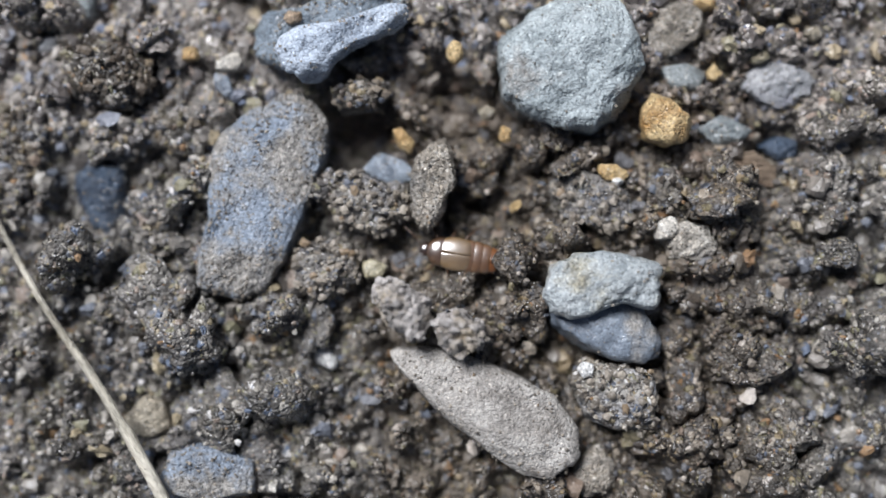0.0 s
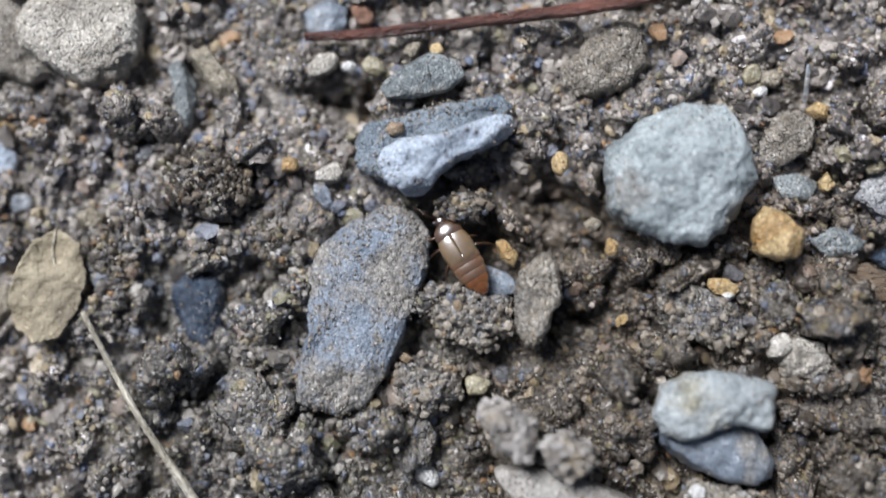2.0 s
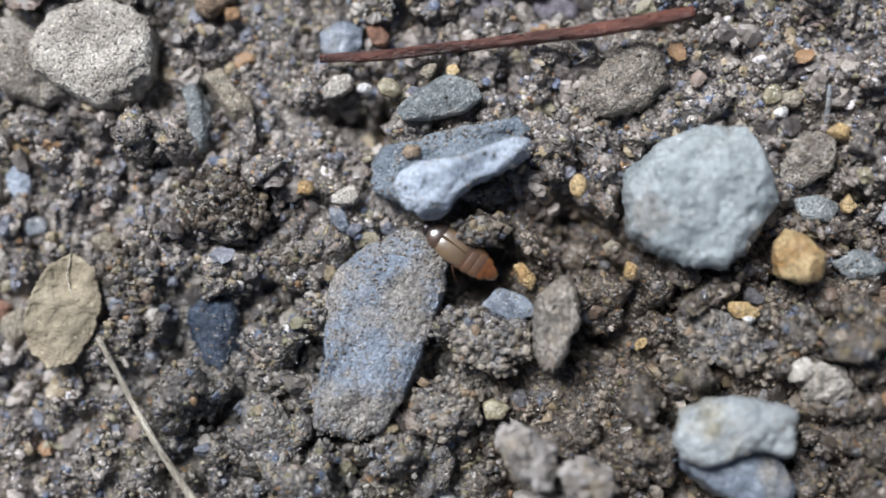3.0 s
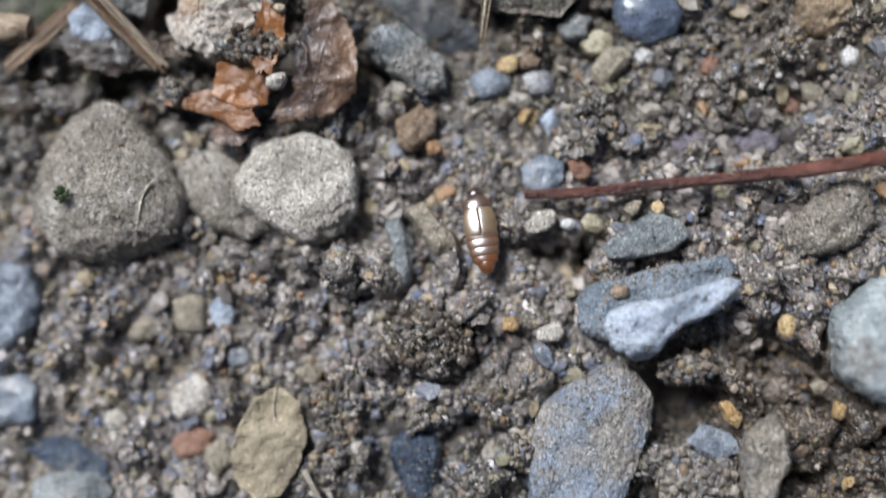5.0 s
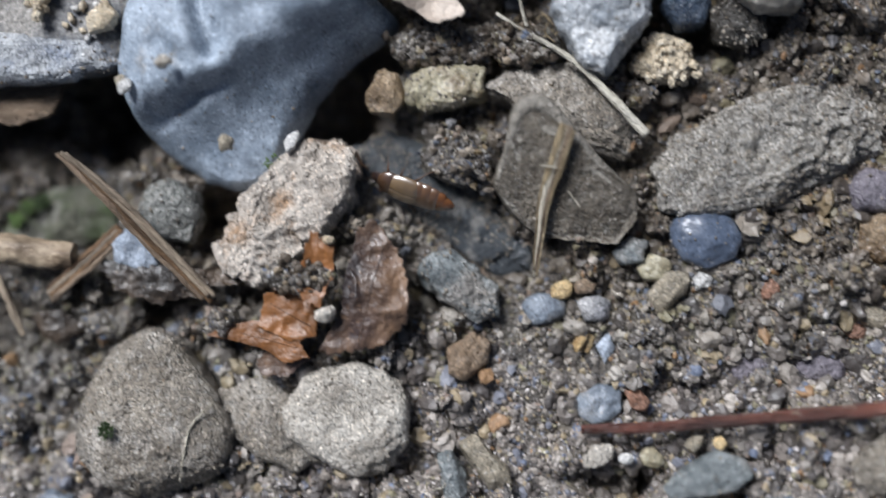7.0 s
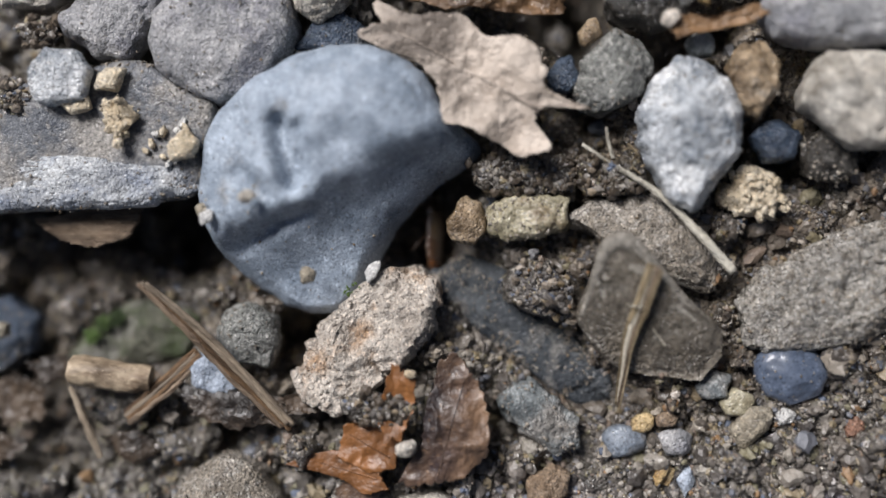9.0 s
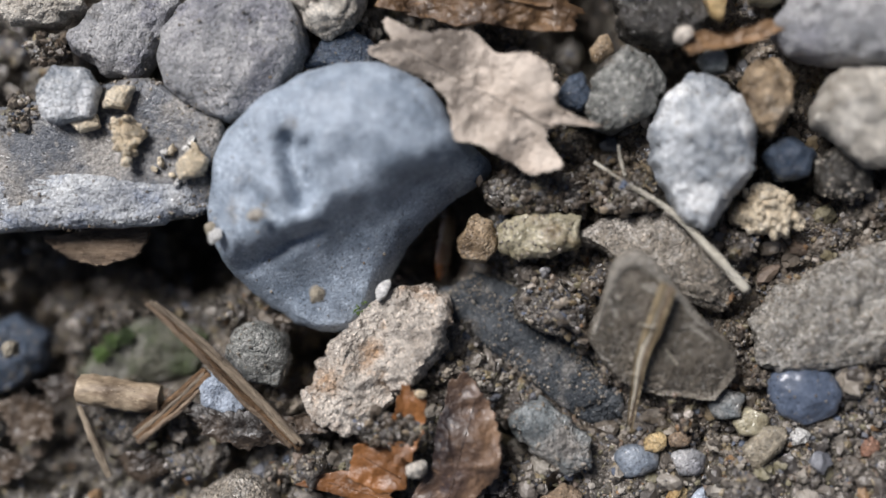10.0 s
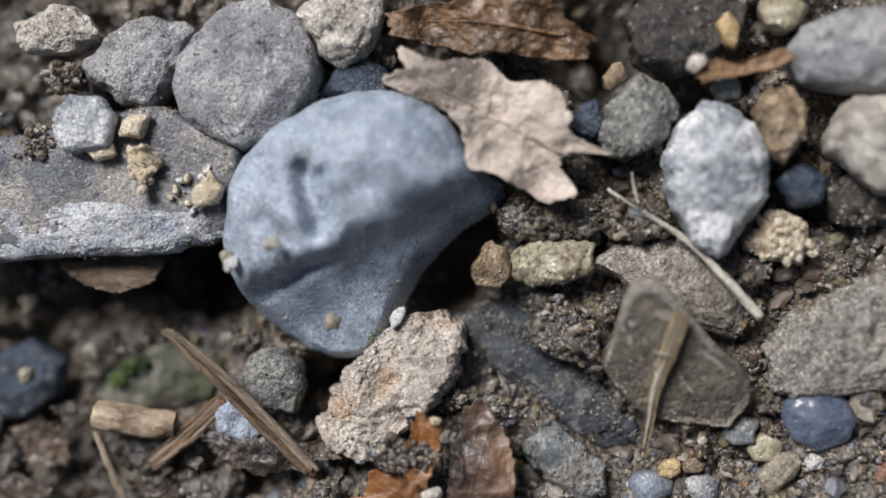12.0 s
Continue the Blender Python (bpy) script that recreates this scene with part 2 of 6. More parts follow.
def grains_in(t, s, at, base, rough=(0.24, 0.7)):
    """Sand bound in soil, too fine to pick apart: cells with a colour, gloss and roundness each."""
    last = None
    for scale, share, deep in ((2500.0, 0.6, 0.13), (6500.0, 0.35, 0.05)):
        v = node(t, "ShaderNodeTexVoronoi", Scale=scale, Randomness=1.0)
        wob = node(t, "ShaderNodeTexNoise", Scale=scale * 0.6, Detail=2.0)
        add = t.nodes.new("ShaderNodeVectorMath")
        add.operation = "MULTIPLY_ADD"
        add.inputs[1].default_value = (0.9 / scale,) * 3
        t.links.new(at, wob.inputs["Vector"])
        t.links.new(wob.outputs["Color"], add.inputs[0])
        t.links.new(at, add.inputs[2])
        t.links.new(add.outputs[0], v.inputs["Vector"])
        sep = t.nodes.new("ShaderNodeSeparateColor")
        t.links.new(v.outputs["Color"], sep.inputs[0])
        pick = node(t, "ShaderNodeMath")
        pick.operation = "LESS_THAN"
        pick.inputs[1].default_value = share * 0.6
        t.links.new(sep.outputs[1], pick.inputs[0])
        base = mixed(t, pick.outputs[0], base, tone_of(t, sep.outputs[0], GRAINS))
        edge = node(t, "ShaderNodeMapRange", **{"From Min": 0.25, "From Max": 0.75, "To Min": 1.0, "To Max": 0.0})
        t.links.new(v.outputs["Distance"], edge.inputs["Value"])
        b = node(t, "ShaderNodeBump", Strength=1.0, Distance=deep * U)
        t.links.new(edge.outputs["Result"], b.inputs["Height"])
        if last:
            t.links.new(last, b.inputs["Normal"])
        last = b.outputs["Normal"]
        shine = sep.outputs[2]
    r = node(t, "ShaderNodeMapRange", **{"To Min": rough[0], "To Max": rough[1]})
    t.links.new(shine, r.inputs["Value"])
    t.links.new(r.outputs["Result"], s.inputs["Roughness"])
    t.links.new(last, s.inputs["Normal"])
    s.inputs["Specular IOR Level"].default_value = 0.6
    return base


def patches(t, at):
    """Lumps of soil differ in tone: olive, brown and violet-grey ones, paler and darker ones."""
    tint = mixed(t, grain(t, at, 240.0, 3, 0.6, 0.4, 0.6), (1.0, 0.97, 0.86), (0.93, 0.95, 1.05))
    return mixed(t, 1.0, tint, mixed(t, grain(t, at, 620.0, 2, 0.5, 0.35, 0.65), (0.5, 0.49, 0.48), (1.3, 1.29, 1.26)), "MULTIPLY")


def film_of_water(t, s, at):
    """Damp soil glints where a film of water lies on the grains."""
    film = node(t, "ShaderNodeMapRange", **{"To Min": 0.05, "To Max": 0.8})
    t.links.new(grain(t, at, 700.0, 4, 0.7, 0.42, 0.62), film.inputs["Value"])
    t.links.new(film.outputs["Result"], s.inputs["Coat Weight"])
    s.inputs["Coat Roughness"].default_value = 0.16
    t.links.new(s.inputs["Normal"].links[0].from_socket, s.inputs["Coat Normal"])


def clod_mat(name, a, b):
    m, t, s = nodes_of(name)
    at, _ = place_of(t)
    base = mixed(t, grain(t, at, 420.0, 6, 0.7), a, b)
    base = mixed(t, 1.0, base, patches(t, at), "MULTIPLY")
    t.links.new(grains_in(t, s, at, base), s.inputs["Base Color"])
    film_of_water(t, s, at)
    return m


ROCK["soil"] = clod_mat("crumbly_soil", (0.065, 0.057, 0.048), (0.15, 0.134, 0.112))
ROCK["granular"] = clod_mat("granular_stone", (0.21, 0.198, 0.185), (0.4, 0.38, 0.35))
ROCK["palesoil"] = clod_mat("pale_crumbly_soil", (0.12, 0.11, 0.1), (0.25, 0.235, 0.21))
ROCK["drysoil"] = rock_mat("dried_grey_soil", (0.36, 0.325, 0.3), (0.66, 0.61, 0.57), 0.22, specks=0.2, stain=(0.3, 0.24, 0.16))
ROCK["darksoil"] = clod_mat("dark_crumbly_soil", (0.035, 0.028, 0.021), (0.09, 0.074, 0.055))


def ramped(t, value, lo, hi):
    r = node(t, "ShaderNodeMapRange", **{"From Min": lo * U, "From Max": hi * U})
    r.interpolation_type = "SMOOTHSTEP"
    t.links.new(value, r.inputs["Value"])
    return r.outputs["Result"]


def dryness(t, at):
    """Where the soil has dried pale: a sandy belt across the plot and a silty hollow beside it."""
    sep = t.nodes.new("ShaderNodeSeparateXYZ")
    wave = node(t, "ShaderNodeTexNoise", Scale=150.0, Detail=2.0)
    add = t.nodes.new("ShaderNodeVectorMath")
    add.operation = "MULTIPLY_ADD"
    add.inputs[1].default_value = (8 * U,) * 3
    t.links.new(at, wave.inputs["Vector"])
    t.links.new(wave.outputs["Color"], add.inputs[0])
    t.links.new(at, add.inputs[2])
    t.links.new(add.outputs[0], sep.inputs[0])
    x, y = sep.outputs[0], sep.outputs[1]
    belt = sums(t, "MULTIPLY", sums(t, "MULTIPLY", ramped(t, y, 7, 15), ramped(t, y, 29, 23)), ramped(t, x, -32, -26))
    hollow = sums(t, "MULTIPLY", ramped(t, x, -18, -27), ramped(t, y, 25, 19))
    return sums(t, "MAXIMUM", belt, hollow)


def damp_and_shade(t, at):
    """Where the soil is browner and wetter, with shade painted into it as well: beside the large stone and in the dip
    between the first stones.
    """
    sep = t.nodes.new("ShaderNodeSeparateXYZ")
    t.links.new(at, sep.inputs[0])
    patch = grain(t, at, 120.0, 3, 0.5, 0.3, 0.5)
    # both masks also darken gaps and hollows where shadow lies
    north = sums(t, "MULTIPLY", patch, ramped(t, sep.outputs[1], 21, 28))
    hollow = sums(t, "MULTIPLY", sums(t, "MULTIPLY", ramped(t, sep.outputs[0], -9, -3), ramped(t, sep.outputs[0], 21, 13)), ramped(t, sep.outputs[1], 13, 8))
    return sums(t, "MAXIMUM", north, hollow)


def soil_mat(name, island):
    """Soil: damp grey-brown crumbs; loose grains take a mineral's colour each."""
    m, t, s = nodes_of(name)
    tc = t.nodes.new("ShaderNodeTexCoord")
    at = tc.outputs["Object"]
    base = mixed(t, grain(t, at, 260.0, 6, 0.7), (0.055, 0.05, 0.044), (0.15, 0.138, 0.12))
    base = mixed(t, 1.0, base, patches(t, at), "MULTIPLY")
    base = mixed(t, grain(t, at, 1500.0, 3, 0.6, 0.6, 0.7), base, (0.03, 0.027, 0.024))
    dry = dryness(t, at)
    if island in (GRAINS, CRUST, UMBER):
        geo = t.nodes.new("ShaderNodeNewGeometry")
        base = mixed(t, grain(t, at, 1900.0, 4, 0.7, 0.6, 0.95), tone_of(t, geo.outputs["Random Per Island"], island), base)
        fine = mixed(t, grain(t, at, 8000.0, 2, 0.5, 0.2, 0.8), (0.7, 0.7, 0.7), (1.3, 1.3, 1.3))
        base = mixed(t, 1.0, base, fine, "MULTIPLY")
        r = node(t, "ShaderNodeMapRange", **{"To Min": 0.3, "To Max": 0.7})
        t.links.new(geo.outputs["Random Per Island"], r.inputs["Value"])
        t.links.new(r.outputs["Result"], s.inputs["Roughness"])
        s.inputs["Specular IOR Level"].default_value = 0.8
        bumped(t, s, at, ((4500.0, 0.08), (10000.0, 0.03)))
    else:
        if island:
            geo = t.nodes.new("ShaderNodeNewGeometry")
            base = mixed(t, 0.5, base, tone_of(t, geo.outputs["Random Per Island"], island))
        base = grains_in(t, s, at, base)
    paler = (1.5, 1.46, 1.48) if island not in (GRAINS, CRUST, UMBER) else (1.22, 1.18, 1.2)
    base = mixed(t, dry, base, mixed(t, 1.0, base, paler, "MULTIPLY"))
    # brown damp tint, darkened further to paint in the shade between stones
    base = mixed(t, damp_and_shade(t, at), base, mixed(t, 1.0, base, (0.72, 0.65, 0.57), "MULTIPLY"))
    t.links.new(base, s.inputs["Base Color"])
    film_of_water(t, s, at)
    return m


LUMPS = [(0.0, (0.08, 0.073, 0.066)), (0.35, (0.12, 0.11, 0.1)), (0.7, (0.165, 0.152, 0.136)), (0.93, (0.045, 0.041, 0.038))]
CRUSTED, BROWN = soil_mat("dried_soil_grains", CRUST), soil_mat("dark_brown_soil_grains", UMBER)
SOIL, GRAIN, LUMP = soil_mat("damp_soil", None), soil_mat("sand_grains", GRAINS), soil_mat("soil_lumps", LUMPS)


def plant_mat(name, a, b, stripe=0.0, rough=0.6, spots=(0.05, 0.03, 0.02), spotted=0.3, shine=0.0, relief=1.0):
    """Dead leaf, stalk or bark: two colours, dark spots, a fibre grain along the local x."""
    m, t, s = nodes_of(name)
    at, _ = place_of(t)
    if stripe:
        mp = t.nodes.new("ShaderNodeMapping")
        mp.inputs["Scale"].default_value = (1, stripe, stripe)
        t.links.new(at, mp.inputs["Vector"])
        at = mp.outputs[0]
    base = mixed(t, grain(t, at, 380.0, 6, 0.7), a, b)
    base = mixed(t, grain(t, at, 170.0, 4, 0.6, 0.45, 0.62), base, tuple(0.45 * c for c in a))
    base = mixed(t, grain(t, at, 1300.0, 4, 0.7, 0.74 - 0.4 * spotted, 0.8), base, spots)
    base = mixed(t, grain(t, at, 3000.0, 3, 0.6, 0.6, 0.8), base, tuple(min(1, 1.35 * c) for c in b))
    t.links.new(base, s.inputs["Base Color"])
    s.inputs["Roughness"].default_value = rough
    s.inputs["Coat Weight"].default_value = shine
    bumped(t, s, at, ((700.0, 0.35 * relief), (2200.0, 0.2 * relief)))
    return m


PLANT = {
    "tanleaf": plant_mat("dry_tan_leaf", (0.36, 0.295, 0.24), (0.6, 0.515, 0.435), spotted=0.25, spots=(0.16, 0.12, 0.085)),
    "brownleaf": plant_mat("wet_brown_leaf", (0.05, 0.033, 0.032), (0.21, 0.125, 0.072), rough=0.5, spotted=0.4, shine=0.15, relief=0.7),
    "warmleaf": plant_mat("warm_brown_leaf", (0.12, 0.065, 0.03), (0.3, 0.175, 0.085), rough=0.5, spotted=0.25, shine=0.15),
    "orangeleaf": plant_mat("orange_brown_leaf", (0.13, 0.055, 0.019), (0.29, 0.12, 0.038), rough=0.45, spotted=0.3, shine=0.1, relief=0.5),
    "rotleaf": plant_mat("rotten_dark_leaf", (0.035, 0.026, 0.02), (0.12, 0.082, 0.052), rough=0.5, spotted=0.4, shine=0.15),
    "paleleaf": plant_mat("pale_mottled_leaf", (0.25, 0.205, 0.135), (0.42, 0.36, 0.25), rough=0.7, spots=(0.13, 0.1, 0.065), spotted=0.6),
    "stalk": plant_mat("bleached_stalk", (0.58, 0.51, 0.39), (0.8, 0.74, 0.62), 6.0, spotted=0.08),
    "twig": plant_mat("red_brown_twig", (0.085, 0.026, 0.017), (0.2, 0.072, 0.048), 4.0, 0.4, spotted=0.15),
    "stick": plant_mat("weathered_stick", (0.2, 0.15, 0.105), (0.42, 0.34, 0.25), 7.0, spotted=0.35, relief=0.5),
    "bark": plant_mat("split_stem", (0.2, 0.135, 0.085), (0.36, 0.27, 0.19), 6.0, spotted=0.3),
    "straw": plant_mat("dry_straw", (0.3, 0.22, 0.12), (0.56, 0.45, 0.29), 6.0, spotted=0.25),
    "rotwood": plant_mat("orange_brown_wood", (0.16, 0.09, 0.045), (0.32, 0.19, 0.095), 7.0, spotted=0.3),
    "stem": plant_mat("cream_brown_stem", (0.15, 0.095, 0.055), (0.5, 0.4, 0.28), 2.5, spotted=0.25, relief=0.2),
    "root": plant_mat("white_root", (0.55, 0.5, 0.4), (0.7, 0.66, 0.56), 3.0, spotted=0.05),
    "moss": plant_mat("green_moss", (0.05, 0.095, 0.016), (0.11, 0.18, 0.04), spotted=0.0),
}


# ---- shapes ----
def noise3(p, seed=0):
    """Smooth value noise in -1..1 at the points p (n x 3)."""
    i = np.floor(p).astype(np.int64)
    f = p - i
    f = f * f * f * (f * (f * 6 - 15) + 10)
    out = 0.0
    for a in (0, 1):
        for b in (0, 1):
            for c in (0, 1):
                h = (i[:, 0] + a) * 73856093 ^ (i[:, 1] + b) * 19349663 ^ (i[:, 2] + c) * 83492791 ^ (seed * 2654435761 + 97)
                h = (h ^ (h >> 13)) * 1274126177 & 0x7FFFFFFF
                h = (h ^ (h >> 15)) & 0xFFFF
                w = (f[:, 0] if a else 1 - f[:, 0]) * (f[:, 1] if b else 1 - f[:, 1]) * (f[:, 2] if c else 1 - f[:, 2])
                out = out + w * (h / 32767.5 - 1)
    return out


def fbm(p, seed=0, octaves=4, fall=0.5):
    total, size = 0.0, 1.0
    for o in range(octaves):
        total, size = total + size * noise3(p * 2.03**o + 17.3 * o, seed + o), size * fall
    return total


def knobs(p, seed=0, flat=False):
    """Packed round grains: height 0..1 of the grain over each point, and a random number of that grain."""
    p = np.asarray(p, float)
    i = np.floor(p).astype(np.int64)
    best, mark = np.full(len(p), -9.0), np.zeros(len(p))
    for a in (-1, 0, 1):
        for b in (-1, 0, 1):
            for c in ((0,) if flat else (-1, 0, 1)):
                q = i + (a, b, c)
                h = q[:, 0] * 73856093 ^ q[:, 1] * 19349663 ^ (0 if flat else q[:, 2] * 83492791) ^ (seed * 2654435761 + 131)
                h = (h ^ (h >> 13)) * 1274126177 & 0x7FFFFFFF
                h = ((h ^ (h >> 15)) * 1103515245 + 12345) & 0x7FFFFFFF
                jx, jy, jz, big = (h >> 3 & 255) / 255.0, (h >> 9 & 255) / 255.0, (h >> 15 & 255) / 255.0, 0.5 + 0.5 * (h >> 21 & 255) / 255.0
                d2 = (q[:, 0] + jx - p[:, 0]) ** 2 + (q[:, 1] + jy - p[:, 1]) ** 2 + (0 if flat else (q[:, 2] + jz - p[:, 2]) ** 2)
                dome = big - d2 / (0.55 + 0.5 * big)
                near = dome > best
                best, mark = np.where(near, dome, best), np.where(near, (h >> 5 & 1023) / 1023.0, mark)
    return np.sqrt(np.clip(best + 0.35, 0, 1.35)) / 1.16, mark


def mesh_of(name, verts, faces, mat, smooth=True):
    """A mesh from arrays in millimetres; faces are rows of three or four corners."""
    me = bpy.data.meshes.new(name)
    verts, faces = np.asarray(verts, np.float32) * U, np.asarray(faces, np.int32)
    n, k = faces.shape
    me.vertices.add(len(verts))
    me.vertices.foreach_set("co", verts.ravel())
    me.loops.add(n * k)
    me.loops.foreach_set("vertex_index", faces.ravel())
    me.polygons.add(n)
    me.polygons.foreach_set("loop_start", np.arange(0, n * k, k, dtype=np.int32))
    me.polygons.foreach_set("loop_total", np.full(n, k, np.int32))
    me.polygons.foreach_set("use_smooth", np.full(n, smooth))
    me.update(calc_edges=True)
    me.validate()
    me.materials.append(mat)
    return me


def ball(level):
    bm = bmesh.new()
    bmesh.ops.create_icosphere(bm, subdivisions=level, radius=1)
    v = np.array([x.co[:] for x in bm.verts])
    f = np.array([[x.index for x in y.verts] for y in bm.faces])
    bm.free()
    return v / np.linalg.norm(v, axis=1, keepdims=True), f


BALLS = {n: ball(n) for n in (1, 2, 3, 4, 5, 6)}


def rim(outline, smooth):
    """The plan outline as a radius over 360 directions, in a frame stretched to make it roundish; and that frame."""
    o = np.array(outline, float)
    d = np.concatenate([o[i] + (o[(i + 1) % len(o)] - o[i]) * np.linspace(0, 1, 24, endpoint=False)[:, None] for i in range(len(o))])
    val, vec = np.linalg.eigh(d.T @ d / len(d))
    size = np.sqrt(val * 2)
    q = (d @ vec) / size
    ang, rad = np.arctan2(q[:, 1], q[:, 0]), np.hypot(q[:, 0], q[:, 1])
    order = np.argsort(ang)
    grid = np.radians(np.arange(-180, 180))
    r = np.interp(grid, ang[order], rad[order], period=2 * np.pi)
    if smooth:
        k = np.exp(-0.5 * (np.arange(-30, 31) / smooth) ** 2)
        r = np.convolve(np.r_[r[-30:], r, r[:30]], k / k.sum(), "valid")
    return r, vec, size


LINES = []  # where stalks run: points and radius
PLOTS = []  # where stones lie: centre, rim; loose soil keeps off them


def rim_at(r, ang):
    return np.interp(np.degrees(ang), np.arange(-180, 181), np.r_[r, r[0]])


def stone(name, label, at, outline, mat, up=1.0, down=2.0, box=0.72, bumpy=0.09, cuts=6, level=4, seed=1, lean=(0, 0), grooves=(), facets=(), crumbly=0.0, crust=0, category="stone", group=""):
    """A stone whose widest outline lies at height at[2]: up and down are its heights above and below that. lean: rise of the
    top in mm per mm of x and y. grooves: hollows along a line (x, y to x, y, width, depth) in its top. facets: slopes (x, y, start, fall) that drop away
    past a line across it. crumbly: depth of its broken, pitted skin. crust: how many grains of dried soil cling to it."""
    r, vec, size = rim(outline, 3)
    way = np.radians(np.arange(-180, 180))
    r = r * (1 + 0.45 * bumpy * fbm(np.stack([np.cos(way) * 3, np.sin(way) * 3, 0 * way + seed * 1.7], 1), seed, 4, 0.6))
    d, f = BALLS[level]
    ang = np.arctan2(d[:, 1], d[:, 0])
    flat = np.hypot(d[:, 0], d[:, 1])
    out = np.sign(flat) * flat**box * rim_at(r, ang)
    p = np.stack([out * np.cos(ang), out * np.sin(ang), np.sign(d[:, 2]) * np.abs(d[:, 2]) ** box], 1)
    rng = np.random.default_rng(seed)
    for _ in range(cuts):
        n = rng.normal(size=3) * (0.6, 0.6, 1)
        n[2] = abs(n[2]) * 0.9 + 0.15
        n /= np.linalg.norm(n)
        reach = p @ n
        over = reach - rng.uniform(0.8, 0.95) * reach.max()
        p -= np.where(over > 0, over * 0.85, 0)[:, None] * n
    p[:, :2] = (p[:, :2] * size) @ vec.T
    p[:, 2] *= np.where(p[:, 2] > 0, up, down)
    scale = float(size.min())
    lumps = fbm(p / scale * 0.9 + 3.1 * seed, seed, 3, 0.55) * bumpy * scale * 1.3 + fbm(p / 0.8 + seed, seed + 9, 3, 0.65) * bumpy * 1.3
    p += d * lumps[:, None] * np.array([0.8, 0.8, 1.0])
    p[:, 2] += (p[:, 0] * lean[0] + p[:, 1] * lean[1]) * np.clip(p[:, 2] / up + 0.3, 0, 1)
    for ax, ay, bx, by, wide, deep in grooves:
        k = np.clip(((p[:, 0] - ax) * (bx - ax) + (p[:, 1] - ay) * (by - ay)) / ((bx - ax) ** 2 + (by - ay) ** 2), 0, 1)
        away = np.hypot(p[:, 0] - ax - k * (bx - ax), p[:, 1] - ay - k * (by - ay))
        p[:, 2] -= np.where(p[:, 2] > 0, deep * np.exp(-((away / wide) ** 2)), 0)
    for x, y, start, fall in facets:
        past = (p[:, 0] * x + p[:, 1] * y) / math.hypot(x, y) - start
        past = past + 0.4 * fbm(p / 2.2 + 7, seed + 30, 3, 0.55)
        drop = fall * 0.5 * (past + np.sqrt(past**2 + 0.35))
        p[:, 2] -= 4.0 * (1 - np.exp(-drop / 4.0)) * np.clip(p[:, 2] / up + 0.9, 0, 1)
    if crumbly:
        rough_skin = np.abs(fbm(p / 0.9 + 2.3 * seed, seed + 21, 4, 0.62)) - 0.35 + 0.5 * np.abs(fbm(p / 2.2 + seed, seed + 22, 2))
        p -= d * (crumbly * rough_skin)[:, None]
    if level > 4 and name != "boulder":
        p += d * (fbm(p / 0.3 + seed, seed + 5, 2, 0.6) * 0.022)[:, None] * (0.4 + 10 * bumpy)
    ob = new(name, mesh_of(name, p, f, mat))
    ob.matrix_world = pose(at[0] * U, at[1] * U, at[2] * U)
    PLOTS.append((at, r, vec, size))
    if crust:
        grains_on(ob, p, d, int(1.15 * crust), 0.025, 0.1, seed, mat=CRUSTED)
    return tagged(ob, label, category, group)


def grains_on(ob, p, d, count, small, large, seed, name="soil_crust", mat=None):
    """Single grains that stick to the upper side of a thing, in patches: one part of it."""
    rng = np.random.default_rng(seed + 500)
    patch = fbm(p / 1.6 + 9 * seed, seed + 2, 2) + 0.9 * d[:, 2]
    up = np.nonzero((d[:, 2] > -0.1) & (patch > 0.15))[0]
    pick = rng.choice(up, count)
    b, f = BALLS[1]
    size = small + (large - small) * rng.random(count) ** 3
    spot = p[pick] + rng.normal(size=(count, 3)) * 0.06 * (1, 1, 0)
    shape = b[None] * (1 + rng.uniform(-0.3, 0.3, (count, len(b))))[..., None] * (size[:, None] * rng.uniform(0.7, 1.3, (count, 3)))[:, None]
    v = (spot + d[pick] * (size * 0.3)[:, None])[:, None] + shape
    faces = (f[None] + (np.arange(count) * len(b))[:, None, None]).reshape(-1, 3)
    g = new(name, mesh_of(name, v.reshape(-1, 3), faces, mat or GRAIN, False))
    g.parent = ob
    tagged(g, "dried soil grains stuck to the surface", kind="stuff")


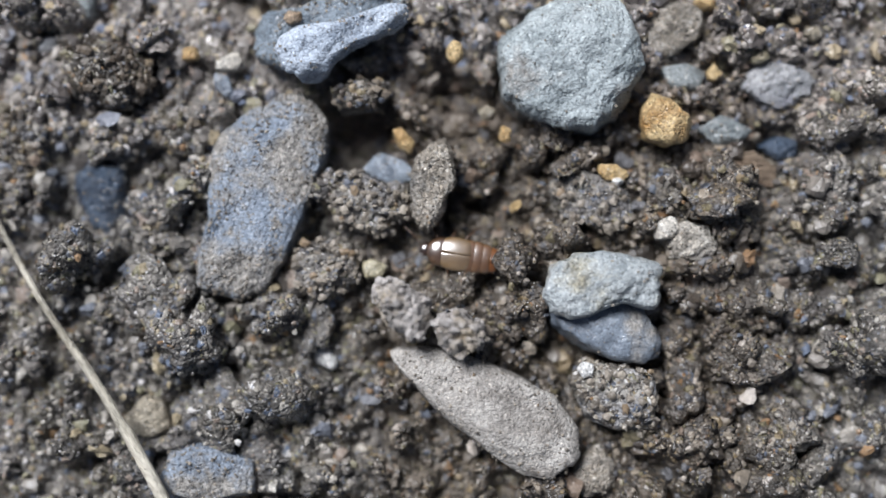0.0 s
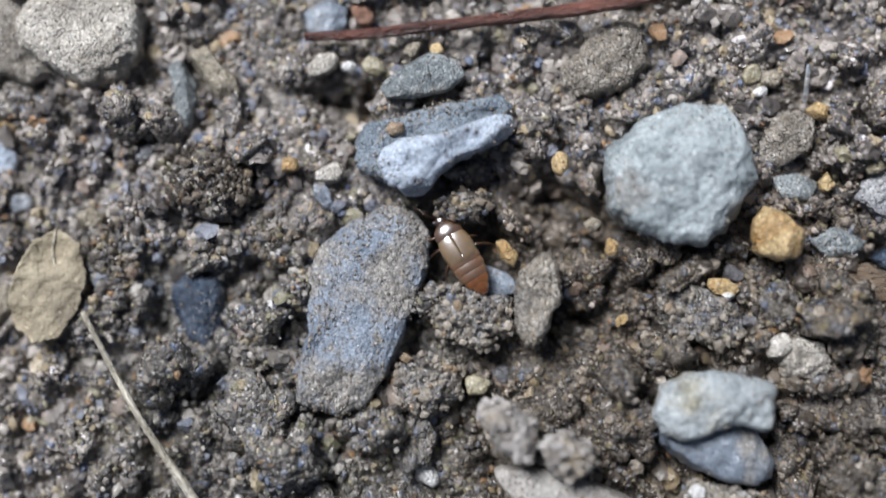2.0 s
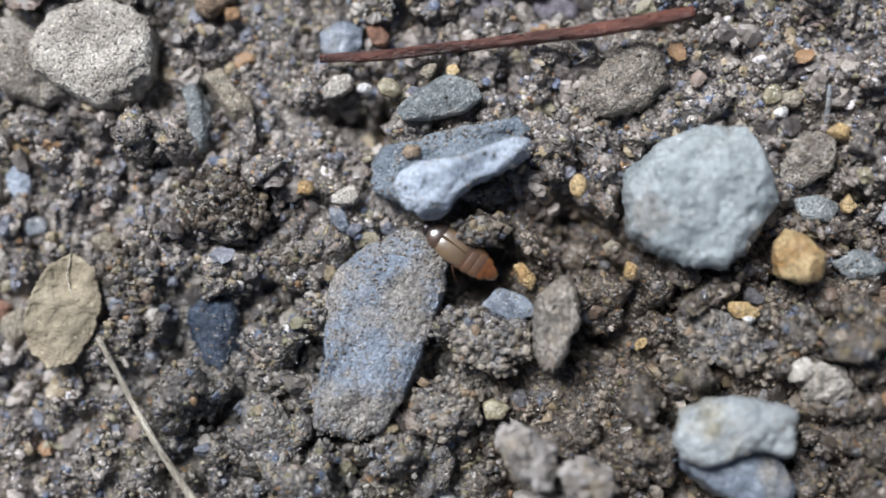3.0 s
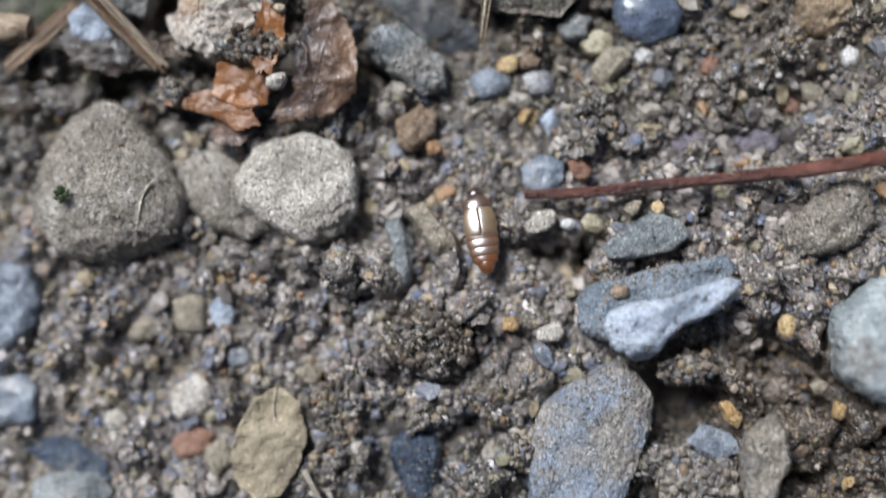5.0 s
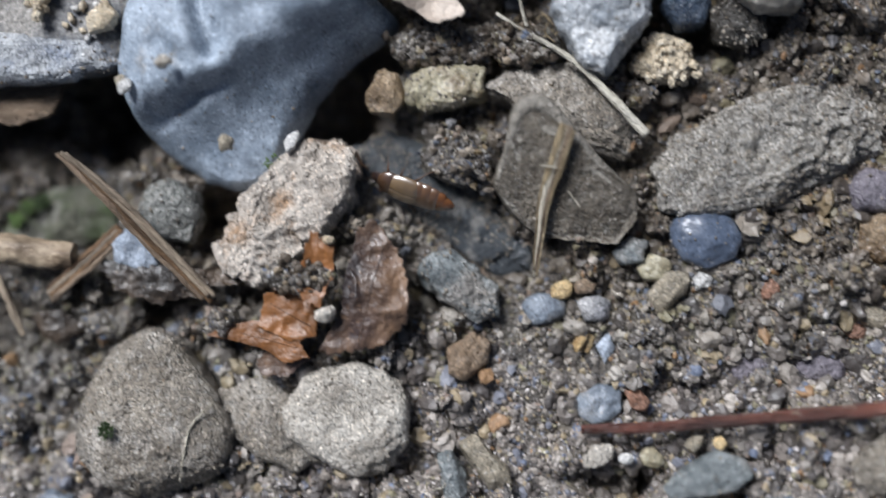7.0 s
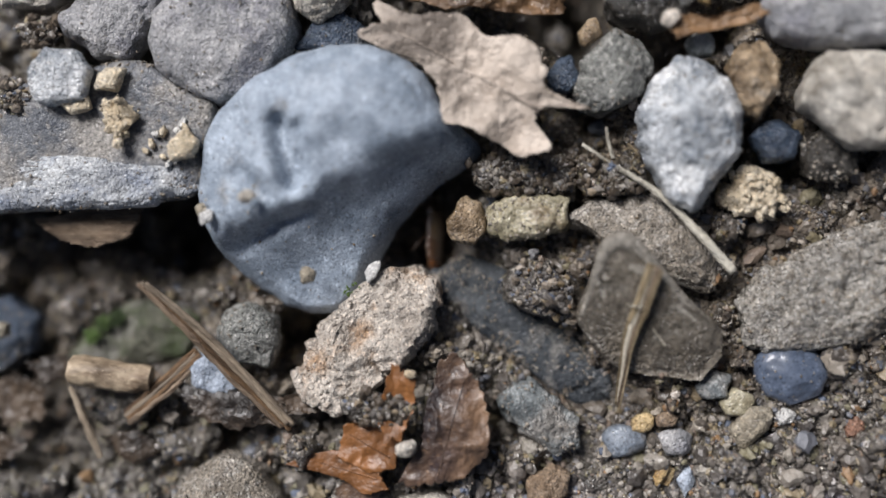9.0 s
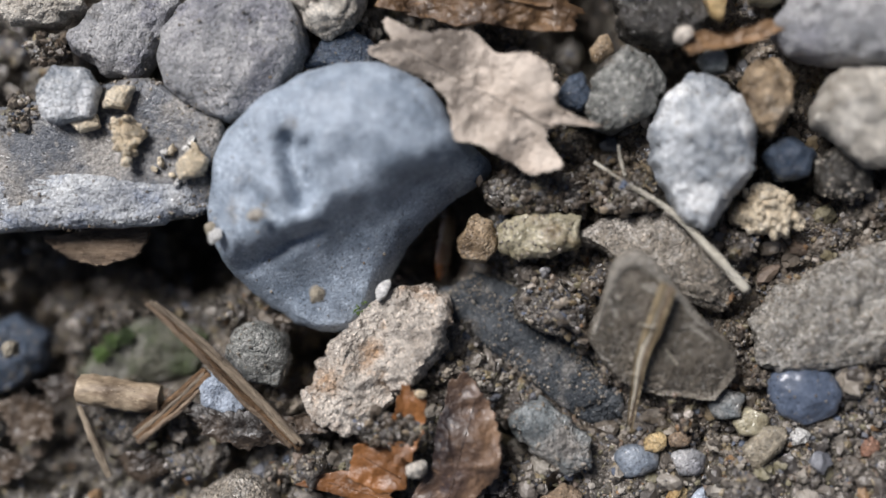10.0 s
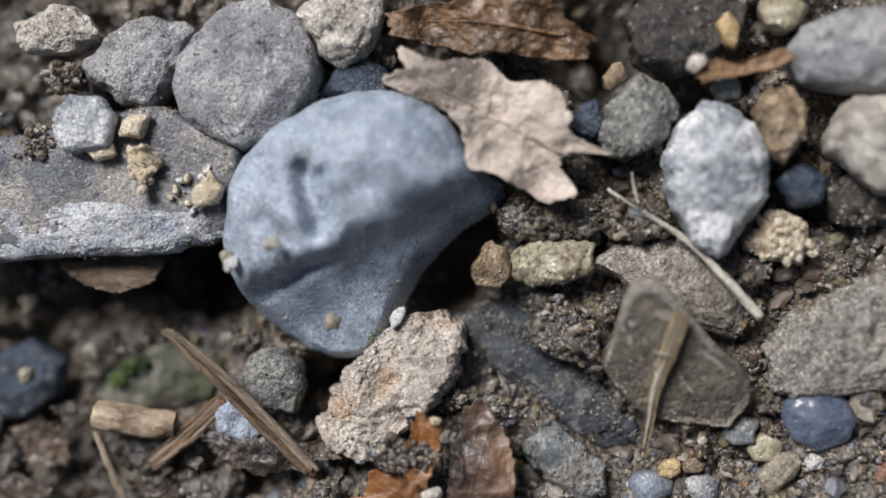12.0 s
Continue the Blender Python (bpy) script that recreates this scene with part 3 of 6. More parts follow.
def clod(name, label, at, outline, mat, up=0.8, down=1.5, seed=1, level=4, category="soil clod", knob=0.6):
    """A crumb of soil baked together from grains: knobbly all over."""
    r, vec, size = rim(outline, 3)
    d, f = BALLS[level]
    ang, flat = np.arctan2(d[:, 1], d[:, 0]), np.hypot(d[:, 0], d[:, 1])
    out = flat**0.8 * rim_at(r, ang)
    p = np.stack([out * np.cos(ang), out * np.sin(ang), np.sign(d[:, 2]) * np.abs(d[:, 2]) ** 0.85], 1)
    p[:, :2] = (p[:, :2] * size) @ vec.T
    p[:, 2] *= np.where(p[:, 2] > 0, up, down)
    skin = np.abs(fbm(p / 0.7 + 5.7 * seed, seed, 4, 0.6)) * 1.0 - 0.22 + fbm(p / 1.5, seed + 4, 2) * 0.25
    rng = np.random.default_rng(seed + 60)
    count = int(6 + 5 * size[0] * size[1])
    seat, swell = p[rng.choice(len(p), count)], rng.uniform(0.25, 0.6, count)
    gap = np.linalg.norm(p[:, None] - seat[None], axis=2) / swell[None]
    nodule = (np.sqrt(np.clip(1 - gap**2, 0, 1)) * swell[None]).max(1)
    p += d * (0.3 * (knobs(p / 0.55 + seed, seed)[0] - 0.6) + 0.45 * fbm(p / 2.2 + 3 * seed, seed + 8, 2) * min(1.0, 0.4 * float(size.min())))[:, None]
    p += d * (0.5 * skin * min(1.0, 0.45 * float(size.min()) + 0.3) + knob * nodule - 0.25 * knob)[:, None]
    ob = new(name, mesh_of(name, p, f, mat))
    ob.matrix_world = pose(at[0] * U, at[1] * U, at[2] * U)
    PLOTS.append((at, r, vec, size * 0.85))
    grains_on(ob, p, d, int(55 * size[0] * size[1]) + 40, 0.03, 0.3, seed, mat=mat if mat in (ROCK["sandstone"], ROCK["drysoil"]) else CRUSTED if mat in (ROCK["granular"], ROCK["palesoil"]) else BROWN if mat is ROCK["darksoil"] else GRAIN)
    return tagged(ob, label, category, "soil clods" if category == "soil clod" else "")


def sheet(name, label, at, outline, mat, thick=0.12, curl=0.5, ragged=0.05, seed=1, slope=(0, 0), category="leaf", midrib=0.0):
    """A thin dead leaf or flake: a crumpled disc with the given outline, real thickness and a torn edge."""
    r, vec, size = rim(outline, 1.2)
    rings, spokes = 26, 128
    ang = np.linspace(-np.pi, np.pi, spokes, endpoint=False)
    edge = rim_at(r, ang) * (1 + ragged * fbm(np.stack([np.cos(ang) * 7, np.sin(ang) * 7, 0 * ang + seed], 1), seed, 3, 0.7))
    pts = [np.zeros((1, 2))] + [np.stack([np.cos(ang), np.sin(ang)], 1) * (edge * (k / rings))[:, None] for k in range(1, rings + 1)]
    q = (np.concatenate(pts) * size) @ vec.T
    w = np.c_[q, np.zeros(len(q))]
    z = curl * (fbm(w / 2.6 + seed * 3, seed, 2, 0.5) * 0.8 + 0.13 * fbm(w / 0.9, seed + 3, 2)) + q[:, 0] * slope[0] + q[:, 1] * slope[1]
    z += curl * 0.55 * (np.concatenate([[0]] + [np.full(spokes, (k / rings) ** 3) for k in range(1, rings + 1)])) * fbm(w / 3.2 + 40, seed + 7, 2)
    z += curl * 0.5 * (0.45 - np.abs(fbm(w / 1.7 + 11 * seed, seed + 12, 3, 0.55)))
    top, low = np.c_[q, z + thick / 2], np.c_[q, z - thick / 2]
    tri = [(0, 1 + i, 1 + (i + 1) % spokes) for i in range(spokes)]
    for k in range(rings - 1):
        a, b = 1 + k * spokes, 1 + (k + 1) * spokes
        for i in range(spokes):
            j = (i + 1) % spokes
            tri += [(a + i, b + i, b + j), (a + i, b + j, a + j)]
    n = len(q)
    tri = np.array(tri)
    last = 1 + (rings - 1) * spokes + np.arange(spokes)
    nxt = np.roll(last, -1)
    side = np.concatenate([np.stack([last, last + n, nxt + n], 1), np.stack([last, nxt + n, nxt], 1)])
    ob = new(name, mesh_of(name, np.concatenate([top, low]), np.concatenate([tri, tri[:, ::-1] + n, side]), mat))
    ob.matrix_world = pose(at[0] * U, at[1] * U, at[2] * U)
    PLOTS.append((at, r, vec, size))
    if midrib:
        long = vec[:, 1]
        s = np.linspace(-0.75, 0.75, 12) * size[1]
        near = [int(np.argmin(np.hypot(q[:, 0] - a * long[0], q[:, 1] - a * long[1]))) for a in s]
        rib = new("midrib", mesh_of("midrib", *tube_arrays([tuple(top[i]) for i in near], (midrib, midrib * 0.8, midrib * 0.4), 60, 8, 0.1, seed), mat))
        rib.parent = ob
    return tagged(ob, label, category)


def smooth_line(points, n):
    """n points along a smooth curve through the given ones."""
    p = np.array(points, float)
    q = np.vstack([2 * p[0] - p[1], p, 2 * p[-1] - p[-2]])
    s = np.linspace(0, len(p) - 1 - 1e-6, n)
    k = s.astype(int)
    t = (s - k)[:, None]
    a, b, c, d = q[k], q[k + 1], q[k + 2], q[k + 3]
    return 0.5 * (2 * b + (c - a) * t + (2 * a - 5 * b + 4 * c - d) * t**2 + (3 * b - a - 3 * c + d) * t**3)


def tube_arrays(points, radii, n=60, sides=12, knobbly=0.12, seed=1, flat=1.0):
    c = smooth_line(points, n)
    rad = np.interp(np.linspace(0, 1, n), np.linspace(0, 1, len(radii)), radii)
    tan = np.gradient(c, axis=0)
    tan /= np.linalg.norm(tan, axis=1, keepdims=True)
    side = np.cross(tan, (0, 0, 1.0))
    side /= np.linalg.norm(side, axis=1, keepdims=True) + 1e-9
    up = np.cross(side, tan)
    a = np.linspace(0, 2 * np.pi, sides, endpoint=False)
    ring = c[:, None] + rad[:, None, None] * (np.cos(a)[None, :, None] * side[:, None] + flat * np.sin(a)[None, :, None] * up[:, None])
    v = ring.reshape(-1, 3)
    axis = np.repeat(c, sides, 0)
    turn = np.tile(a, n)
    ridges = fbm(np.stack([np.cos(turn) * 2.2, np.sin(turn) * 2.2, np.repeat(np.linspace(0, 2, n), sides) + seed], 1), seed + 3, 3, 0.7)
    v = axis + (v - axis) * (1 + knobbly * (fbm(np.c_[v[:, :2] / 0.9, turn * 1.3], seed, 3) + ridges))[:, None]
    f = [(i * sides + j, i * sides + (j + 1) % sides, (i + 1) * sides + (j + 1) % sides, (i + 1) * sides + j) for i in range(n - 1) for j in range(sides)]
    tri = [x for q in f for x in ((q[0], q[1], q[2]), (q[0], q[2], q[3]))]
    v = np.vstack([v, c[:1], c[-1:]])
    e = n * sides
    tri += [(e, (j + 1) % sides, j) for j in range(sides)] + [(e + 1, e - sides + j, e - sides + (j + 1) % sides) for j in range(sides)]
    return v, np.array(tri)


def tube(name, label, points, radii, mat, category, n=60, sides=12, knobbly=0.12, seed=1, flat=1.0, parent=None):
    """A stalk, twig or root along a curve through points."""
    p = np.array(points, float)
    LINES.extend((tuple(c), max(radii)) for c in smooth_line(p, 24))
    o = p.mean(0)
    turn = Vector(p[-1] - p[0]).to_track_quat("X", "Z").to_matrix()
    v, f = tube_arrays(p - o, radii, n, sides, knobbly, seed, flat)
    ob = new(name, mesh_of(name, v @ np.array(turn), f, mat))
    if parent:
        ob.parent = parent
        o = o - np.array(parent.location) / U
    ob.matrix_basis = pose(*(o * U)) @ turn.to_4x4()
    return tagged(ob, label, category) if not parent else tagged(ob, label)


def moss_spot(name, label, at, seed, leaves=70):
    """A tuft of short green moss leaves."""
    rng = np.random.default_rng(seed)
    vs, fs = [], []
    for k in range(leaves):
        a, r = rng.uniform(0, 6.283), 0.45 * rng.random() ** 0.6
        x, y, t, h = r * math.cos(a), r * math.sin(a), rng.uniform(0, 6.283), rng.uniform(0.1, 0.24)
        w, c, s = 0.075, math.cos(t), math.sin(t)
        vs += [(x - w * s, y + w * c, -0.15), (x + w * s, y - w * c, -0.15), (x + 1.1 * h * c, y + 1.1 * h * s, h), (x - w * c, y - w * s, -0.15)]
        b = 4 * k
        fs += [(b, b + 1, b + 2), (b + 1, b + 3, b + 2), (b + 3, b, b + 2)]
    ob = new(name, mesh_of(name, vs, fs, PLANT["moss"]))
    ob.matrix_world = pose(*(c * U for c in at))
    return tagged(ob, label, "moss", kind="stuff")


def straw(name, label, points, radii, mats, category="straw"):
    """A flattened straw or stick, split along into strands."""
    p = np.array(points, float)
    LINES.extend((tuple(c), max(radii)) for c in smooth_line(p, 24))
    root = tagged(new(name), label, category)
    root.matrix_world = pose(*(p.mean(0) * U))
    side = np.cross(p[-1] - p[0], (0, 0, 1.0))
    side /= np.linalg.norm(side)
    for k, off in enumerate((-0.66, -0.22, 0.22, 0.66)):
        wave = np.array([[0, 0, 0.05 * math.sin(2.2 * i + 2 * k)] for i in range(len(p))])
        q = p + side * off * np.array(radii)[:, None] + wave
        q[0] += (q[0] - q[1]) * (0.0, 0.06, 0.02, 0.09)[k]
        q[-1] += (q[-1] - q[-2]) * (0.08, 0.02, 0.1, 0.0)[k]
        tube("strand", "", q, [0.42 * r for r in radii], PLANT[mats[k]], "", 60, 10, 0.25, k + 3, parent=root)


# ---- the ground: one sheet of damp soil ----
PITS = [
    (0.8, 3.1, 1.3, 1.6),
    (-0.5, 7.5, 1.0, 4.0),
    (2.0, 6.0, 1.2, 1.5),
    (0.1, 9.6, 1.2, 2.0),
    (3.0, 4.5, 0.9, 1.6),
    (15.5, 6.8, 0.8, 2.2),
    (12.2, 10.8, 0.7, 1.4),
    (-6.5, -5.5, 1.0, 1.2),
    (-4.0, 1.1, 0.7, 1.0),
    (-6.0, 7.3, 3.2, 2.0),
    (-11.2, 14.95, 3.2, 1.0),
    (-13.6, 15.6, 1.3, 1.0),
    (-40.3, 35.6, 6, 2.4),
    (-46.3, 35.0, 3.0, 3.0),
    (-33.0, 31.4, 2.0, 1.6),
    (-34.4, 29.8, 4, 1.2),
    (-27.2, 35.4, 4.2, 2.4),
    (-25.4, 39.0, 2.4, 1.8),
    (-37.8, 24.9, 1.8, 2.0),
    (-22.4, 25.4, 2.6, 0.9),
    (-12.6, 15.0, 2.0, 0.8),
    (-50.4, 30.8, 3.0, 3.4),
    (-47.7, 24.3, 2.0, 3.0),
    (-8.4, 1.1, 0.8, 1.0),
    (-10.8, 40.8, 1.6, 1.5),
    (-18.7, 47.6, 5.0, 1.8),
    (-15.8, 45.6, 1.6, 1.2),
    (-7.9, 39.6, 1.2, 1.5),
    (-20.0, 49.6, 5, 2.4),
    (-19.1, 46.3, 2.5, 1.4),
    (-14.2, 45.5, 2.5, 1.2),
    (-11.4, 46.5, 2.5, 1.2),
    (-7.6, 50.1, 2, 1.2),
    (-25.7, 43.6, 2, 1.0),
    (-7.9, 37.9, 1.2, 1.2),
    (-19.4, 41.1, 1.4, 1.4),
]


def relief(x, y):
    """The broad lie of the soil, in millimetres."""
    z = -0.9 + 0.045 * np.clip(x + 15, -45, 45) - 0.01 * np.clip(y - 20, -45, 45)
    z = z - 1.0 * np.exp(-((x + 8) ** 2 + (y - 30) ** 2) / 160)
    for px, py, deep, wide in PITS:
        z = z - 1.4 * deep * np.exp(-((x - px) ** 2 + (y - py) ** 2) / (wide * wide))
    return z


TRACK = [
    (-0.2, 0.3),
    (-2.7, 0.8),
    (-4.8, 2.2),
    (-5.4, 4.8),
    (-5.9, 6.4),
    (-6.1, 6.8),
    (-5.9, 7.4),
    (-8.0, 8.3),
    (-10.0, 10.1),
    (-14.5, 11.6),
    (-14.7, 12.6),
    (-16.8, 16.4),
    (-17.0, 20.6),
    (-18.7, 24.8),
    (-20.9, 28.4),
    (-23.2, 30.9),
    (-23.7, 31.1),
    (-26.7, 35.2),
    (-26.8, 35.6),
    (-26.9, 36.6),
    (-26.8, 36.4),
    (-26.6, 37.1),
    (-25.7, 37.9),
    (-25.2, 38.3),
    (-23.1, 39.8),
]


def off_track(x, y):
    """Distance from the beetle's way, in millimetres."""
    best = np.full(np.shape(x), 99.0)
    for (ax, ay), (bx, by) in zip(TRACK, TRACK[1:]):
        s = np.clip(((x - ax) * (bx - ax) + (y - ay) * (by - ay)) / ((bx - ax) ** 2 + (by - ay) ** 2 + 1e-6), 0, 1)
        best = np.minimum(best, np.hypot(x - ax - s * (bx - ax), y - ay - s * (by - ay)))
    return best


def step(v, lo, hi):
    k = np.clip((v - lo) / (hi - lo), 0, 1)
    return k * k * (3 - 2 * k)


def worn(x, y):
    """Where the soil lies flat and fine: the sandy belt and the silty hollow."""
    belt = step(y, 12, 19) * step(y, 42, 36) * step(x, -36, -30)
    return np.maximum(belt, step(x, -20, -28) * step(y, 26, 20))


def bedded(x, y, z):
    """The soil comes up to the widest girth of a stone and no further, and stays under what lies on it."""
    for at, r, vec, size in PLOTS:
        reach = 1.6 * float(size.max()) + 2
        near = np.nonzero((np.abs(x - at[0]) < reach) & (np.abs(y - at[1]) < reach))[0]
        if len(near):
            q = (np.stack([x[near] - at[0], y[near] - at[1]], 1) @ vec) / size
            over = np.hypot(q[:, 0], q[:, 1]) / rim_at(r, np.arctan2(q[:, 1], q[:, 0])) - 1
            z[near] = np.minimum(z[near], at[2] - 0.05 + 1.1 * float(size.min()) * np.maximum(over, 0))
    for (lx, ly, lz), wide in LINES:
        near = np.nonzero((np.abs(x - lx) < 2.5) & (np.abs(y - ly) < 2.5))[0]
        z[near] = np.minimum(z[near], lz - wide + 1.2 * np.maximum(np.hypot(x[near] - lx, y[near] - ly) - 1.5 * wide, 0))
    return z


def surface(x, y):
    p = np.stack([x, y, 0 * x], 1)
    calm = np.clip(off_track(x, y) / 1.8 - 0.35, 0.25, 1) * (1 - 0.3 * worn(x, y))
    near = np.exp(-(np.maximum(np.hypot(x + 15, y - 18) - 70, 0) / 40) ** 2)
    bent = p + 0.35 * np.stack([fbm(p / 0.8, 41, 2), fbm(p / 0.8, 42, 2), 0 * x], 1)
    crumbs = (np.abs(fbm(p / 2.4, 31, 2, 0.5)) - 0.42) * 2.3 + (np.abs(fbm(p / 0.95, 35, 2, 0.6)) - 0.3) * 0.5 - 0.25 + fbm(p / 5.0, 32, 2) * 0.4
    crumbs = crumbs + 1.0 * (knobs(bent / 1.5, 51, True)[0] - 0.62) + 0.5 * (knobs(bent / 0.62, 52, True)[0] - 0.62)
    return bedded(x, y, relief(x, y) + crumbs * calm * near)


def axis_of(lo, hi, step):
    mid = np.arange(lo, hi, step)
    grow = np.cumsum(step * 1.35 ** np.arange(1, 38))
    return np.r_[(lo - grow)[::-1], mid, hi + grow]


# ---- stones, clods, leaves and stalks ----
stone("rock", "oblong blue-grey stone coated with dried soil", (-11.29, 3.71, 0.1), [(1.12, 5.6), (2.52, 5.39), (3.61, 3.99), (3.46, 2.27), (3, 0.09), (2.24, -1.77), (1.17, -3.62), (0.25, -5.32), (-0.98, -5.63), (-2.36, -5.53), (-3.43, -5.01), (-3.44, -3.62), (-2.9, -1.77), (-2.61, 1.02), (-2.26, 3.19), (-1.03, 4.28), (0.2, 4.76)], ROCK["slatedust"], 1.2, 3, level=6, box=0.5, bumpy=0.08, crumbly=0.1, crust=1300, seed=1, category="rock")
stone("stone", "bone-shaped pale blue-grey stone lying on a dark slab", (-7.17, 11.72, 2.0), [(-3.17, -0.33), (-2.79, 0.43), (-1.73, 0.73), (0.08, 1.04), (1.88, 1.66), (3.09, 2.18), (3.94, 1.91), (3.94, 1.12), (2.49, 0.29), (1.13, -0.32), (0.08, -1.08), (-0.82, -2.45), (-1.87, -2.15), (-2.93, -1.24)], ROCK["bone"], 1.1, 1.2, level=5, box=0.8, crust=140, seed=2, category="stone")
stone("stone", "dark blue-grey slab half under soil", (-7.67, 12.81, 0.9), [(-4.13, 0.2), (-2.34, 0.8), (-0.85, 1.24), (0.93, 1.75), (3.32, 1.98), (4.36, 1.53), (4.05, 0.18), (1.82, -1.01), (-0.26, -1.6), (-2.34, -2.19), (-3.83, -1.59)], ROCK["greyslate"], 0.6, 2, box=0.6, bumpy=0.12, crumbly=0.15, crust=500, seed=3, category="stone", level=5)
stone("rock", "rounded pale grey-green stone", (5.54, 10.72, 1.9), [(-3.8, 1.25), (-2.03, 3.01), (0.02, 3.65), (2.37, 3.74), (2.94, 2.71), (3.65, 0.94), (3.92, -0.81), (3.18, -1.69), (2.29, -2.86), (1.11, -3.87), (-0.63, -3.67), (-2.67, -2.85), (-3.68, -1.97), (-3.87, -0.21)], ROCK["pale"], 2.0, 4, level=6, box=0.6, bumpy=0.075, crust=60, crumbly=0.15, seed=4, category="rock")
stone("pebble", "warm ochre pebble on soil", (10.56, 7.51, 2.0), [(-1.22, 0.9), (-0.61, 1.57), (0.14, 1.36), (0.89, 0.6), (1.55, -0), (1.33, -0.91), (0.12, -1.37), (-0.94, -1.07), (-1.23, -0.31)], ROCK["ochre"], 1.0, 2, seed=5, category="pebble")
stone("stone", "pale mottled stone resting on a blue stone", (6.91, -1.24, 2.7), [(-3.07, -0.15), (-2.71, 1.03), (-1.52, 1.63), (0.27, 1.69), (2.05, 1.34), (3.23, 0.89), (3.22, -0.44), (2.62, -1.48), (1.14, -0.98), (-0.05, -1.63), (-1.54, -1.86), (-2.72, -1.33)], ROCK["mottled"], 1.1, 1.4, bumpy=0.09, crust=24, crumbly=0.15, seed=6, category="stone", level=5)
stone("stone", "smooth slate-blue stone under another", (7.53, -3.65, 1.5), [(-3.31, 1.06), (-1.64, 1.66), (0.17, 1.67), (1.98, 1.07), (2.78, -0.14), (2.71, -1.49), (1.35, -1.94), (-0.16, -1.64), (-1.96, -0.74), (-3.01, 0.16)], ROCK["slate"], 0.9, 3, crust=24, seed=7, category="stone", level=5)
clod("soil_clod", "soil clod with white grains", (7.82, -7.21, 1.5), [(-2.56, 0.72), (-1.65, 1.77), (0.16, 1.62), (1.96, 1.17), (2.31, -0.17), (1.94, -1.52), (0.13, -1.97), (-1.67, -1.07)], ROCK["granular"], 1.0, 2.4, seed=8)
stone("pebble", "white quartz grain on a clod", (6.15, -5.81, 2.4), [(-0.51, 0.03), (-0.15, 0.5), (0.44, 0.27), (0.38, -0.32), (-0.15, -0.5)], ROCK["white"], 0.4, 0.5, level=3, seed=9, category="pebble")
stone("pebble", "white quartz grain on a clod", (9.42, -7.54, 2.2), [(-0.36, 0.15), (0.03, 0.36), (0.33, -0.02), (0.03, -0.44)], ROCK["white"], 0.3, 0.4, level=3, seed=10, category="pebble")
stone("rock", "long pale brown stone with a soil-crusted end", (1.14, -8.17, 1.4), [(-5.35, 3.32), (-3.69, 3.41), (-1.2, 3.1), (1.4, 2.2), (3.5, 0.8), (4.75, -0.9), (4.6, -2.4), (3.05, -3.55), (1.4, -3.11), (-0.4, -1.91), (-2.2, -0.42), (-3.7, 1.07), (-4.75, 2.12)], ROCK["flake"], 1.2, 3, level=5, box=0.55, bumpy=0.07, crust=350, seed=11, category="rock")
clod("soil_clod", "grey soil clod on a pale stone", (-3.55, -2.6, 2.9), [(-1.76, 0.97), (-0.27, 1.56), (1.23, 0.52), (1.53, -0.82), (0.63, -1.71), (-0.86, -0.82)], ROCK["drysoil"], 1.1, 2.6, level=5, seed=12)
clod("soil_clod", "pale grey soil clod on a pale stone", (-0.6, -3.8, 3.1), [(-1.28, 0.45), (-0.09, 1.28), (1.39, 0.45), (1.24, -0.44), (-0.09, -1.27), (-1.13, -0.74)], ROCK["drysoil"], 1.1, 2.6, level=5, seed=13)
stone("stone", "upright pointed brown-grey stone", (-1.99, 4.15, 1.3), [(-0.91, 1.43), (0.51, 2.6), (1.12, 2.05), (1.12, 0.22), (0.51, -1.91), (-0.25, -2.82), (-1.01, -1.91), (-1.1, -0.09)], ROCK["brown"], 1.2, 2.5, cuts=7, crust=140, crumbly=0.22, seed=14, category="stone", level=5)
stone("stone", "dark blue stone sunk in soil", (-20.18, 3.69, -1.4), [(-1.65, 1.15), (-0.37, 2.07), (1.02, 1.61), (1.48, 0.38), (1.34, -1.15), (0.43, -2.37), (-0.65, -1.75), (-1.33, -0.53)], ROCK["darkslate"], 0.9, 2.4, crust=160, seed=15, category="stone", level=5)
stone("pebble", "yellowish translucent quartz pebble", (-5.10, -0.44, 0.6), [(-0.71, 0.33), (-0.01, 0.64), (0.82, 0.12), (0.45, -0.49), (-0.47, -0.58)], ROCK["olive"], 0.5, 0.8, level=3, seed=16, category="pebble")
stone("pebble", "white oval pebble lying in damp soil", (-7.88, -5.20, -0.5), [(-0.77, 0.48), (-0.4, 0.88), (0.41, 0.32), (0.84, -0.51), (0.38, -0.79), (-0.4, -0.42)], ROCK["white"], 0.5, 0.8, level=3, cuts=0, seed=17, category="pebble")
stone("stone", "grey-blue stone with sandy dust", (-14.16, -11.59, 0.1), [(-2.42, 0.13), (-1.76, 1.34), (-0.55, 1.73), (1.29, 1.19), (2.51, 0.73), (2.67, -0.78), (0.39, -1.54), (-2.35, -1.23)], ROCK["slatedust"], 1.2, 2, crust=280, seed=18, category="stone", level=5)
stone("stone", "grey-brown stone beside a long stone", (6.86, -11.50, 0.4), [(-1.14, 0.08), (0.09, 1.65), (0.91, 0.99), (0.9, -0.83), (-0.54, -1.58)], ROCK["brown"], 0.9, 2, crust=140, crumbly=0.22, seed=19, category="stone")
